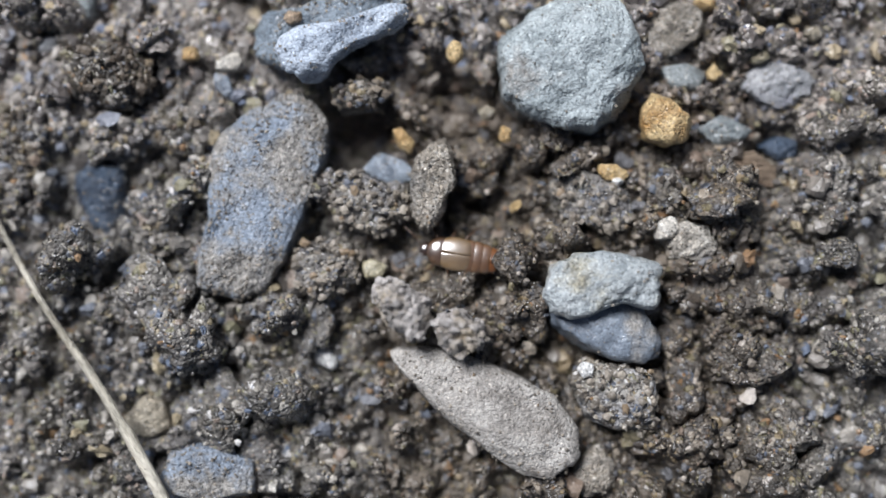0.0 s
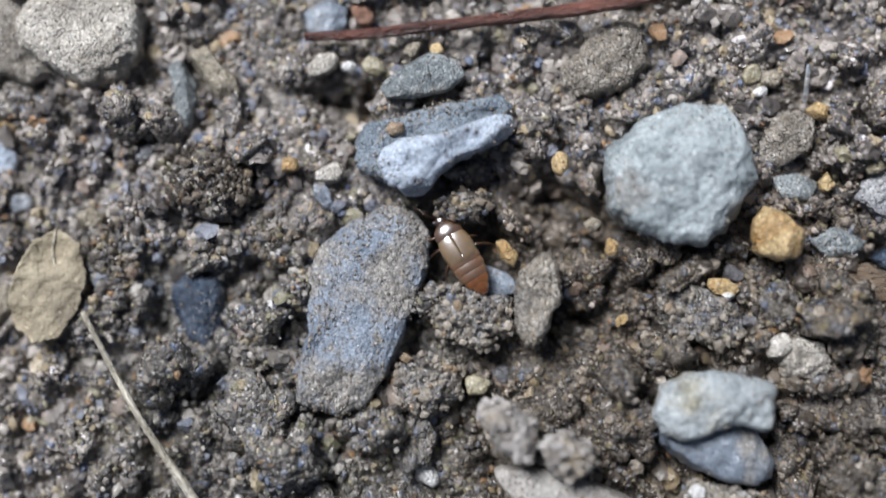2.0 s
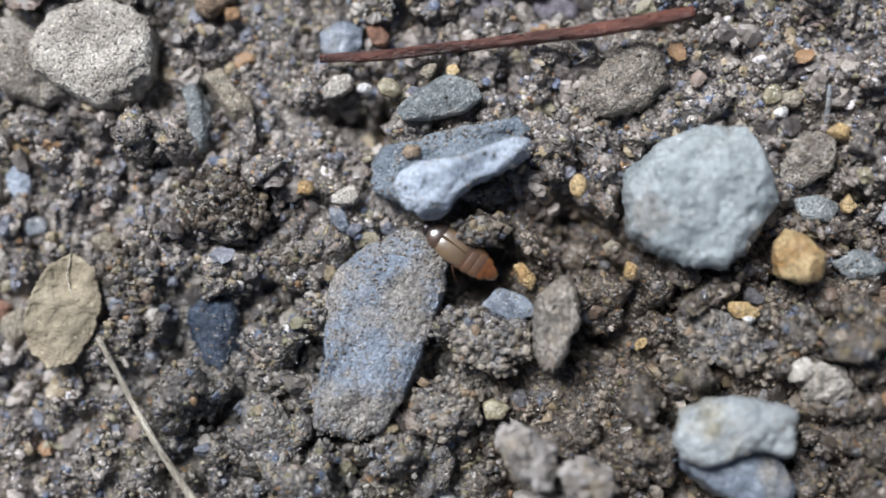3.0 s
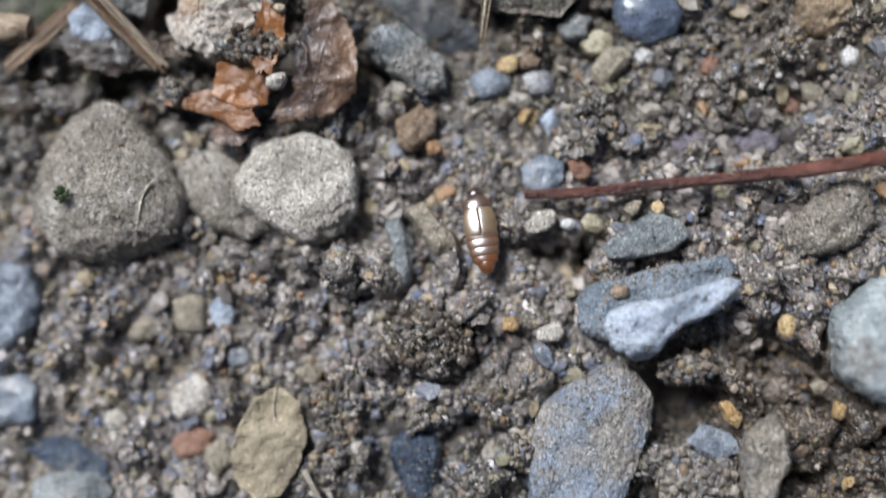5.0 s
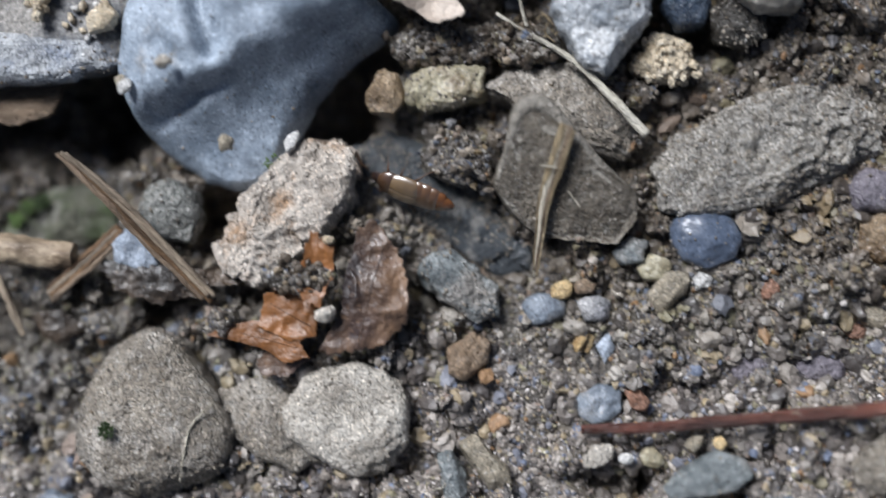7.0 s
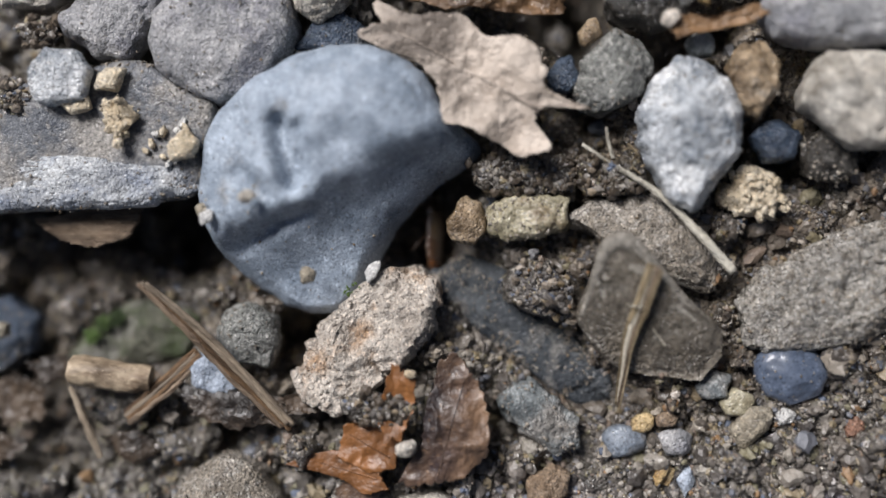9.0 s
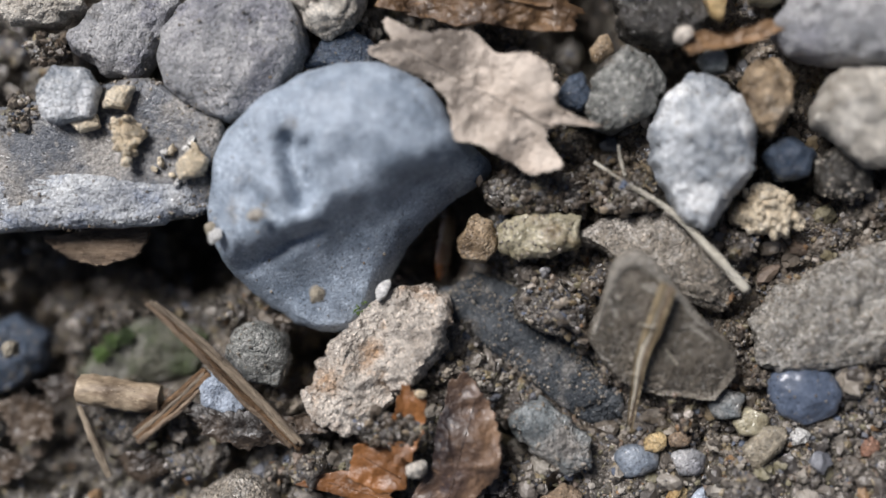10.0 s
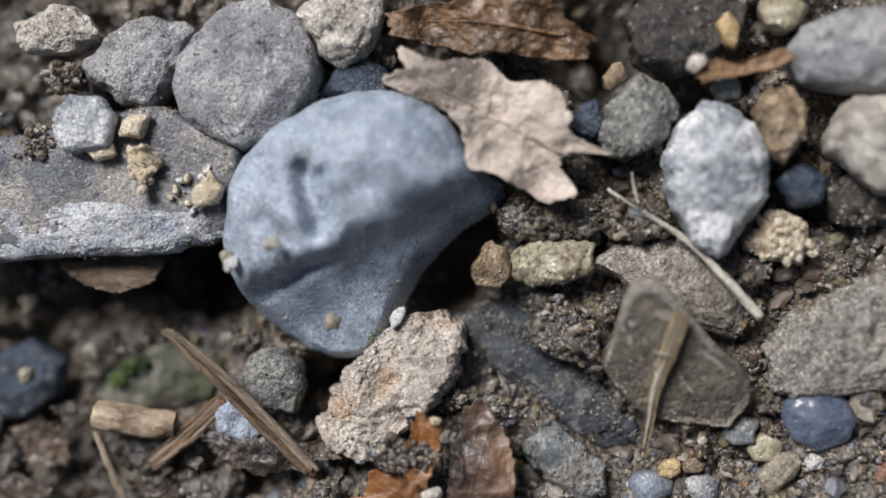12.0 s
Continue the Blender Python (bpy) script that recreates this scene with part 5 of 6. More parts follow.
stone("boulder", "large smooth blue-grey stone with hollows", (-32.31, 38.63, 1.5), [(-6.69, -1.27), (-6.35, 1.11), (-5.46, 2.9), (-3.67, 4.68), (-1.58, 6.01), (0.51, 6.59), (2.6, 6.58), (4.08, 6.13), (5.56, 5.09), (6.6, 3.17), (8.66, 1.42), (7.64, 0.54), (5.6, -0.7), (4.14, -2.11), (2.69, -4.46), (1.82, -6.23), (0.64, -7.41), (-1.14, -7.64), (-3.24, -6.64), (-5.06, -5.42), (-6.05, -3.65)], ROCK["smooth"], 3.0, 3.8, level=6, box=0.66, bumpy=0.035, cuts=2, grooves=((-1.9, 2.4, -1.2, -0.7, 0.5, 1.4), (-0.9, 2.1, -0.6, -0.3, 0.35, 0.9), (-0.6, 0.0, 1.6, 0.2, 1.1, 0.4), (-4.4, -3.9, -0.4, -1.9, 0.4, 0.75), (-3.9, -0.2, -2.6, -1.3, 0.6, 0.7), (-3.4, -1.7, -2.6, -2.9, 0.4, 0.5), (1.2, 1.4, 3.2, 1.6, 0.8, 0.3)), facets=((0.45, -0.89, 0.7, 3.0), (-1, -0.3, 3.5, 0.4)), category="rock", crust=160, seed=87)
stone("pebble", "pale grain stuck on a large stone", (-32.83, 33.27, 2.2), [(-0.46, 0.15), (-0.08, 0.53), (0.42, 0.24), (0.37, -0.34), (-0.22, -0.52)], ROCK["tan"], 0.4, 0.4, level=3, seed=88, category="pebble")
stone("pebble", "pale grain stuck on a large stone", (-38.21, 36.61, 2.0), [(-0.64, 0.14), (-0.14, 0.44), (0.62, 0.2), (0.56, -0.3), (-0.43, -0.39)], ROCK["tan"], 0.4, 0.4, level=3, seed=89, category="pebble")
stone("rock", "oblong granite-like stone crusted with soil", (-4.33, 32.91, -1.0), [(-6.09, -1.07), (-4.7, 0.76), (-1.95, 2.58), (1.09, 3.53), (4.1, 3.18), (6.03, 1.56), (6.08, -0.27), (3.42, -1.84), (1.01, -2.52), (-2.02, -3.32), (-4.74, -3.39), (-6.01, -2.46)], ROCK["granitic"], 1.3, 3, level=6, box=0.75, bumpy=0.09, cuts=3, crumbly=0.5, crust=1500, category="rock", seed=90)
stone("stone", "ochre brown stone lying in damp soil", (1.85, 28.38, -1.1), [(-1.57, 0.62), (-0.36, 1.28), (1.43, 1.27), (1.76, 0.14), (0.48, -1.43), (-0.71, -1.42), (-1.65, -0.6)], ROCK["umber"], 0.9, 1.5, crust=16, crumbly=0.22, seed=91, category="stone", level=5)
stone("stone", "violet-grey stone on an ochre stone", (1.33, 30.71, -0.7), [(-1.57, 0.31), (-0.51, 1.28), (1.27, 0.8), (1.6, -0.56), (0.05, -1.22), (-1.2, -0.9)], ROCK["violet"], 0.8, 1.5, crust=16, seed=92, category="stone")
stone("rock", "light grey speckled stone", (-13.22, 40.94, 0.7), [(-2.73, 0.64), (-1.87, 2.69), (-0.71, 3.62), (0.72, 3.61), (2.01, 2.67), (2.63, 0.92), (2.35, -1.41), (1.35, -2.86), (0.15, -4.38), (-1.05, -3.51), (-2, -2), (-2.5, -0.54)], ROCK["silver"], 1.8, 3.4, level=6, bumpy=0.09, crust=80, crumbly=0.15, seed=93, category="rock")
stone("rock", "rough rounded grey stone", (-37.73, 46.42, 1.2), [(-3.91, -0.93), (-3.26, 1.48), (-2.05, 2.98), (-0.53, 3.71), (1.29, 4.2), (2.83, 2.98), (3.81, 1.11), (3.98, -0.39), (2.88, -1.64), (1.68, -3.13), (-0.13, -4.32), (-1.97, -3.57), (-3.43, -2.36)], ROCK["grey"], 1.6, 3.5, level=5, bumpy=0.05, box=0.6, crust=150, crumbly=0.2, seed=94, category="rock")
sheet("leaf", "torn dry tan leaf lying on a stone", (-24.28, 43.66, 2.3), [(-6.36, 1.87), (-4.9, 2.59), (-5.35, 4.15), (-4.03, 3.31), (-2.71, 2.95), (-0.97, 3.29), (0.77, 1.96), (2.21, 2.1), (3.36, 1.37), (3.7, 0.07), (3.51, -0.94), (5.08, -1.23), (6.07, -1.81), (4.51, -1.66), (3.08, -1.66), (3.09, -2.67), (4.09, -3.38), (3.52, -4.1), (1.95, -4.02), (0.51, -3.15), (-1.66, -2.52), (-1.88, -0.49), (-2.99, 0.68), (-4.74, 1.42)], PLANT["tanleaf"], midrib=0.12, curl=0.55, ragged=0.05, seed=12, thick=0.16)
sheet("leaf", "curled brown dead leaf", (-24.52, 48.69, 1.4), [(-5.6, 0.7), (-3.47, 1.42), (-2.28, 1.1), (-0.52, 1.97), (2.41, 1.63), (5.1, -0.46), (4.81, -1.68), (2.43, -1.72), (0.09, -1.35), (-1.38, -1.63), (-2.56, -1.08), (-5.24, -0.52)], PLANT["warmleaf"], midrib=0.12, curl=0.8, ragged=0.06, seed=15, thick=0.16)
stone("rock", "flat slate slab with a layered pale crust", (-45.93, 40.19, 1.0), [(-7.59, 2.49), (-3.48, 2.94), (0.89, 3.99), (3.99, 4.58), (7.86, 2.23), (7.49, 0.19), (7.01, -2.87), (4.1, -3.34), (1.01, -3.5), (-2.11, -3.67), (-5.25, -3.9), (-7.46, -4.03)], ROCK["dusty"], 0.9, 1.2, level=5, box=0.4, bumpy=0.04, cuts=1, crust=900, seed=97, category="rock")
stone("stone", "pale layered mineral crust along a slab", (-46.53, 38.03, 1.3), [(-6.75, 0.34), (-4.56, 1.26), (-1.43, 1.87), (1.68, 1.48), (4.77, 1.27), (7.46, 0.98), (7.63, -0.6), (4.8, -1.15), (1.72, -1.29), (-1.38, -1.48), (-4.5, -1.68), (-6.71, -1.82)], ROCK["vein"], 0.75, 0.7, bumpy=0.12, level=5, crust=125, cuts=0, seed=98, category="stone")
sheet("wood_chip", "pinkish brown bark flake under a slab", (-45.01, 35.82, 0.0), [(-3.28, 0.32), (-0.28, 0.89), (2.86, 0.97), (2.01, -0.63), (0.22, -1.16), (-1.83, -0.81)], PLANT["bark"], curl=0.2, thick=0.35, category="wood chip", seed=21)
straw("stick", "weathered split stick leaning on stones", [(-41.32, 32.68, 2.60), (-39.07, 30.55, 1.80), (-36.86, 28.14, 0.90), (-34.27, 25.34, 0.10)], (0.24, 0.44, 0.48, 0.40), ('stick', 'stick', 'rotwood', 'bark'), "stick")
tube("stem_piece", "broken brown hollow stem", [(-46.14, 28.03, -0.10), (-44.56, 27.84, -0.10), (-43.02, 27.67, -0.20), (-41.74, 27.56, -0.30)], (0.75, 0.82, 0.8, 0.7), PLANT["stem"], "stem", seed=101, knobbly=0.1, sides=20, n=90)
straw("stick", "short split brown stick", [(-43.00, 25.52, -0.40), (-41.17, 27.03, -0.30), (-39.29, 28.81, -0.40)], (0.46, 0.50, 0.44), ('rotwood', 'stick', 'rotwood', 'bark'), "stick")
tube("stick", "thin curled bark strip", [(-46.26, 27.09, -0.30), (-45.51, 25.59, -0.20), (-45.09, 24.50, -0.40), (-44.61, 23.25, -0.60)], (0.12, 0.2, 0.22, 0.16), PLANT["stick"], "bark strip", seed=103, knobbly=0.2, sides=20, n=90)
sheet("leaf_fragment", "brown leaf scrap under a stick", (-37.17, 26.18, -0.25), [(-3.53, 1.41), (-1.19, 0.75), (1.28, 0.95), (2.97, 0.37), (2.52, -0.84), (-0.24, -1.26), (-2.1, -0.48)], PLANT["rotleaf"], curl=0.4, ragged=0.1, seed=23, category="leaf piece")
sheet("leaf_fragment", "brown leaf scrap beside a stone", (-33.25, 26.43, 0.05), [(-1.35, 0.31), (0.17, 0.63), (1.7, -0.09), (0.49, -0.47), (-0.88, -0.58)], PLANT["rotleaf"], curl=0.4, ragged=0.12, seed=25, category="leaf piece")
stone("stone", "rounded dark grey stone in a hollow", (-36.49, 30.02, -0.9), [(-1.83, 0.35), (-1.15, 1.49), (0.09, 1.81), (1.41, 1), (1.73, -0.52), (1.06, -1.81), (-0.49, -1.53), (-1.66, -0.63)], ROCK["speckled"], 1.1, 2, cuts=2, bumpy=0.06, crust=60, seed=106, category="stone", level=5)
stone("stone", "pale blue crumbly stone", (-38.52, 27.69, -0.8), [(-1.5, 0.83), (-0.32, 1.46), (1.16, 0.56), (1.48, -0.65), (0.34, -1.5), (-0.98, -0.76)], ROCK["bone"], 0.7, 1.4, crust=16, seed=107, category="stone")
stone("stone", "mossy dark stone in a hollow", (-43.73, 29.76, -3.9), [(-4.37, -1.1), (-2.56, 0.61), (-0.59, 1.99), (1.73, 2.27), (3.78, 1.01), (3.15, -0.99), (0.46, -1.67), (-2.86, -2.05)], ROCK["mossy"], 1.0, 2, crust=24, seed=108, category="stone", level=5)
moss_spot("moss", "green moss on a stone in a hollow", (-45.33, 30.47, -2.6), 109)
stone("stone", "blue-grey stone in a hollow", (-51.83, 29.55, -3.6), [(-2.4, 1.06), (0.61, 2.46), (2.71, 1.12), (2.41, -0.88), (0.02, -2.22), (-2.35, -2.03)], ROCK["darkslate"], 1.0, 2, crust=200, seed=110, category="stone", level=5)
stone("pebble", "small yellow pebble lying in damp soil", (-50.45, 30.12, -1.0), [(-0.51, 0.07), (-0.07, 0.54), (0.45, 0.24), (0.4, -0.35), (-0.25, -0.49)], ROCK["tan"], 0.4, 0.5, level=3, seed=111, category="pebble")
stone("stone", "dark grey speckled stone", (-17.12, 44.00, 0.3), [(-2.06, -0.9), (-1.42, 0.88), (0.04, 2.41), (1.56, 1.75), (2.17, 0.56), (1.27, -1.27), (-0.53, -2.24), (-1.82, -1.85)], ROCK["speckled"], 1.2, 2.4, bumpy=0.05, level=5, crumbly=0.25, crust=60, seed=112, category="stone")
stone("stone", "blocky ochre-brown stone lying in damp soil", (-9.87, 43.70, 0.7), [(-1.31, 0.78), (-0.77, 1.72), (0.51, 1.85), (1.13, 0.77), (1.3, -0.68), (0.14, -2.19), (-0.69, -1.61), (-1.11, -0.38)], ROCK["umber"], 1.0, 1.8, cuts=7, crust=16, crumbly=0.22, seed=113, category="stone", level=5)
stone("rock", "pale rounded stone lying in damp soil", (-4.91, 42.57, 1.3), [(-2.94, 0.66), (-2.04, 1.8), (-0.65, 2.28), (2.13, 2.41), (2.1, -2.64), (-0.11, -2.64), (-1.49, -1.41), (-2.66, -0.55)], ROCK["granite"], 1.6, 3, crust=24, crumbly=0.15, seed=114, category="rock", level=5)
stone("rock", "pale grey-tan stone lying in damp soil", (-5.75, 47.17, 1.3), [(-4.15, -0.04), (-3.16, 1.26), (-1.47, 2.16), (0.76, 2.3), (3.53, 1.47), (3.52, -1.74), (0.75, -2.18), (-1.48, -1.99), (-3.5, -1.4)], ROCK["grey"], 1.6, 3, bumpy=0.04, crust=60, crumbly=0.2, seed=115, category="rock", level=5)
sheet("leaf_fragment", "reddish brown curled leaf strip", (-12.02, 46.43, 2.15), [(-2.43, 0.21), (-1.53, 0.49), (-0.69, 0.05), (0.71, 0.47), (1.97, 0.91), (3.08, 0.61), (1.83, -0.12), (-0.12, -0.53), (-1.47, -0.77), (-2.09, -1.06)], PLANT["warmleaf"], midrib=0.045, curl=0.5, ragged=0.06, seed=27, category="leaf piece")
stone("stone", "dark wet stone lying in damp soil", (-14.83, 48.53, 0.2), [(-3.19, 0.82), (-1.67, 1.84), (1.25, 1.8), (3.33, 1.33), (3.04, -0.14), (1.89, -1.37), (-0.2, -2.39), (-2.31, -1.63)], ROCK["wetbrown"], 1.2, 2.5, bumpy=0.07, crumbly=0.2, level=5, crust=30, seed=117, category="stone")
stone("pebble", "orange-brown pebble lying in damp soil", (-12.59, 48.34, 1.3), [(-0.71, 0.36), (0, 0.99), (0.63, 0.26), (0.35, -1.04), (-0.36, -0.63)], ROCK["ochre"], 0.5, 0.8, level=3, seed=118, category="pebble")
stone("stone", "brown pebble among stones", (-9.88, 49.26, 0.8), [(-1.25, 0.61), (0.51, 0.97), (1.42, 0.14), (0.28, -1.07), (-0.91, -0.77)], ROCK["olive"], 0.8, 1.5, crust=16, crumbly=0.15, seed=119, category="stone")
stone("pebble", "green-grey pebble lying in damp soil", (-12.58, 45.43, 0.6), [(-0.82, 0.25), (-0.05, 0.84), (0.73, 0.3), (0.61, -0.58), (-0.33, -0.78)], ROCK["green"], 0.7, 1, level=3, seed=120, category="pebble")
clod("stone", "knobbly orange-brown stone lying in damp soil", (-9.73, 37.74, -0.7), [(-2.03, -0.25), (-0.81, 0.7), (-0.08, 1.65), (0.99, 1.06), (1.74, -0.47), (0.64, -1.19), (-0.81, -1.14)], ROCK["sandstone"], 1.0, 1.5, level=5, category="stone", seed=121)
stone("pebble", "dark blue wet pebble", (-8.58, 40.53, -0.3), [(-1.4, 0.19), (-0.59, 1.13), (0.56, 1.19), (1.34, 0.25), (0.9, -0.99), (-0.59, -1.28)], ROCK["darkslate"], 0.9, 1.4, seed=122, category="pebble")
stone("stone", "brownish grey stone lying in damp soil", (-5.86, 39.72, -0.3), [(-1.53, 0.7), (-0.44, 1.55), (1.27, 0.82), (1.49, -0.76), (0.41, -1.49), (-1.07, -1.06)], ROCK["wetbrown"], 0.9, 1.6, crust=140, crumbly=0.22, seed=123, category="stone")
tube("root", "thin white root lying on soil", [(-18.69, 40.27, 0.50), (-17.09, 39.18, 0.60), (-14.64, 37.63, 0.70), (-12.78, 35.75, 0.70), (-10.88, 33.67, 0.40)], (0.09, 0.12, 0.16, 0.2, 0.24, 0.27), PLANT["root"], "root", seed=124)
tube("root", "short white root branch", [(-17.46, 41.13, 0.80), (-17.33, 40.40, 0.70), (-17.09, 39.53, 0.60)], (0.08, 0.1), PLANT["root"], "root", seed=125)
stone("pebble", "ochre-brown pebble in a hollow", (-24.76, 36.18, -0.5), [(-1.1, 0.03), (-0.3, 1.36), (0.76, 1.07), (1.01, -0.49), (0.32, -1.31), (-0.73, -1.02)], ROCK["umber"], 0.8, 1.2, bumpy=0.1, seed=126, category="pebble")
stone("stone", "olive translucent quartz stone", (-21.51, 36.49, -0.3), [(-2.24, 0.39), (-1.14, 1.05), (0.65, 1.21), (2.19, 1.01), (2.19, -0.54), (0.36, -1.15), (-1.13, -1.31), (-2.09, -0.87)], ROCK["olive"], 0.9, 1.6, box=0.55, crust=220, crumbly=0.15, seed=127, category="stone", level=5)
clod("soil_clod", "dark crumbly soil clod", (-20.82, 32.70, -0.9), [(-2.27, 0.58), (-0.62, 1.79), (0.63, 1.5), (1.89, 0.02), (1.84, -1.63), (-0.01, -1.56), (-1.57, -0.68)], ROCK["soil"], 0.9, 1.8, seed=128)
stone("rock", "brown-grey rock behind a stone", (-15.00, 35.45, -0.9), [(-4.81, 0.87), (-3.17, 2.07), (0.09, 2.45), (2.21, 0.61), (3.76, -1.16), (3.03, -3.1), (0.1, -1.94), (-2.57, -0.08)], ROCK["brown"], 1.1, 2.4, crust=140, crumbly=0.22, seed=129, category="rock", level=5)
clod("soil_clod", "dark damp soil clod", (-21.76, 38.74, -0.4), [(-2.85, 0.48), (-0.3, 1.51), (2.44, 0.91), (2.74, -0.94), (-0.29, -1.31), (-2.45, -1.02)], ROCK["darksoil"], 0.8, 2, seed=130)
clod("soil_clod", "dark damp soil clod", (-17.13, 38.72, -0.2), [(-1.81, 0.56), (-0.78, 1.31), (1.27, 0.86), (2.01, -0.62), (0.4, -1.22), (-1.36, -0.93)], ROCK["darksoil"], 0.7, 2, seed=131)
stone("pebble", "white-grey pebble on a slab", (-46.06, 43.52, 2.4), [(-1.72, 0.32), (-0.76, 1.57), (0.77, 1.41), (1.76, 0.45), (1.33, -1.24), (-0.56, -1.53), (-1.39, -1.05)], ROCK["silver"], 0.9, 0.7, bumpy=0.06, seed=132, category="pebble", level=5)
stone("pebble", "ochre pebble on a slab", (-43.41, 43.41, 2.2), [(-1.07, -0.45), (-0.26, 0.65), (0.9, 0.64), (0.43, -0.7)], ROCK["sandstone"], 0.5, 0.5, level=3, seed=133, category="pebble")
stone("pebble", "ochre pebble on a slab", (-45.14, 42.11, 2.2), [(-1.01, 0.02), (0.42, 0.61), (0.83, -0.19), (-0.18, -0.55)], ROCK["sandstone"], 0.4, 0.5, level=3, seed=134, category="pebble")
clod("soil_clod", "pale yellow sandy crumb on a slab", (-42.91, 41.53, 2.2), [(-0.89, 0.54), (0.17, 1.04), (1.04, -0.06), (0.2, -1.01), (-0.65, -0.71)], ROCK["sandstone"], 0.5, 0.4, level=3, seed=135)
stone("pebble", "pale orange pebble on a slab", (-39.44, 39.94, 2.3), [(-0.87, -0.02), (-0.07, 0.99), (0.9, 0.4), (0.61, -0.6), (-0.65, -0.84)], ROCK["sandstone"], 0.6, 0.5, bumpy=0.1, seed=136, category="pebble")
stone("stone", "blue-grey stone among stones", (-43.66, 47.14, 1.0), [(-3.13, -0.42), (-1.75, 1.52), (0.41, 2.41), (3.06, 1.47), (2.07, -0.71), (0.86, -2.58), (-0.76, -2.27), (-2.72, -1.04)], ROCK["grey"], 1.0, 2.4, crust=32, crumbly=0.2, seed=137, category="stone", level=5)
stone("stone", "pale crumb-covered stone lying in damp soil", (-48.10, 48.74, 1.3), [(-2.37, 0.09), (-1.28, 1.12), (0.91, 1.46), (2.59, -0.21), (0.64, -1.35), (-1.62, -1.14)], ROCK["granite"], 1.0, 2.4, bumpy=0.14, crust=24, seed=138, category="stone", level=5)
clod("soil_clod", "dark soil clod of damp grains", (-49.11, 42.46, 1.4), [(-1.43, -0.05), (-0.13, 1.28), (1.22, 0.61), (0.94, -0.96), (-0.72, -1.02)], ROCK["soil"], 0.8, 1.6, seed=139)
stone("stone", "pale granite stone lying in damp soil", (-32.48, 49.01, 1.2), [(-2.58, 0.93), (-0.92, 1.75), (2.24, 1.71), (1.89, -0.32), (0.98, -1.86), (0.08, -2.6), (-1.19, -1.55), (-2.02, -0.04)], ROCK["granite"], 1.1, 2.4, crust=80, crumbly=0.25, seed=140, category="stone", level=5)
clod("soil_clod", "brown soil clod among stones", (-47.88, 46.29, 1.0), [(-1.42, 0.2), (-0.49, 0.96), (0.93, 0.64), (1.26, -0.74), (-0.46, -0.88)], ROCK["darksoil"], 0.7, 2, seed=141)
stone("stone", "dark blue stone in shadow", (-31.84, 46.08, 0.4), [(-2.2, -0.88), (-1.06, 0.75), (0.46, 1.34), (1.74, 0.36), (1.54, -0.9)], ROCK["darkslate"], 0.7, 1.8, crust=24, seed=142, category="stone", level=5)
stone("pebble", "olive pebble lying in damp soil", (-10.38, 26.74, -1.3), [(-1, 0.04), (-0.06, 0.92), (1.02, 0.29), (0.58, -0.67), (-0.65, -0.72)], ROCK["olive"], 0.6, 0.9, level=3, seed=143, category="pebble")
stone("pebble", "tan ochre pebble lying in damp soil", (-9.64, 25.57, -1.3), [(-1.16, -0.26), (-0.22, 1.06), (1.17, 1.08), (0.88, -0.22), (-0.52, -1.49)], ROCK["tan"], 0.7, 1, seed=144, category="pebble")
stone("pebble", "white pebble lying in damp soil", (-7.77, 26.04, -1.5), [(-0.6, 0.17), (-0.02, 0.54), (0.56, 0.19), (0.42, -0.4), (-0.31, -0.47)], ROCK["white"], 0.4, 0.7, level=3, seed=145, category="pebble")
stone("pebble", "blue-grey pebble lying in damp soil", (-16.24, 24.58, -1.5), [(-1.32, 0.26), (-0.37, 1), (1.18, 0.52), (1.18, -0.59), (-0.66, -0.99)], ROCK["slate"], 0.6, 0.9, level=3, seed=146, category="pebble")
stone("pebble", "pale grey pebble lying in damp soil", (-13.53, 24.60, -1.5), [(-1, 0.36), (-0.11, 0.83), (0.92, 0.4), (0.77, -0.64), (-0.56, -0.76)], ROCK["grey"], 0.6, 0.9, level=3, seed=147, category="pebble")
stone("pebble", "small ochre pebble lying in damp soil", (-14.06, 25.78, -1.3), [(-0.64, 0.11), (-0.05, 0.47), (0.69, 0.19), (0.39, -0.35), (-0.43, -0.43)], ROCK["rust"], 0.4, 0.6, level=3, seed=148, category="pebble")
stone("pebble", "white quartz grain on soil", (-6.76, 34.07, -0.6), [(-0.58, 0.02), (-0.12, 0.38), (0.51, 0.21), (0.45, -0.26), (-0.35, -0.33)], ROCK["white"], 0.4, 0.5, level=3, seed=149, category="pebble")
stone("pebble", "olive brown pebble beside a stone", (-11.61, 27.64, -1.1), [(-1.06, -0.06), (-0.18, 0.85), (0.98, 0.57), (0.69, -0.62), (-0.62, -0.79)], ROCK["green"], 0.6, 0.9, level=3, seed=150, category="pebble")
stone("pebble", "small yellow pebble lying in damp soil", (-14.00, 22.75, -1.7), [(-0.48, -0.45), (-0.02, 0.69), (0.44, 0.38), (0.1, -0.6)], ROCK["ochre"], 0.3, 0.5, level=3, seed=151, category="pebble")
stone("pebble", "pale blue pebble lying in damp soil", (-12.95, 22.52, -1.7), [(-0.61, 0.09), (0.16, 0.83), (0.58, -0.1), (-0.1, -0.83)], ROCK["bone"], 0.4, 0.6, level=3, seed=152, category="pebble")
stone("pebble", "violet-grey flat stone lying in damp soil", (-1.57, 21.39, -1.9), [(-1.63, 0.27), (-0.17, 0.85), (1.42, 0.32), (1.25, -0.65), (-0.8, -0.71)], ROCK["violet"], 0.5, 0.8, seed=153, category="pebble")
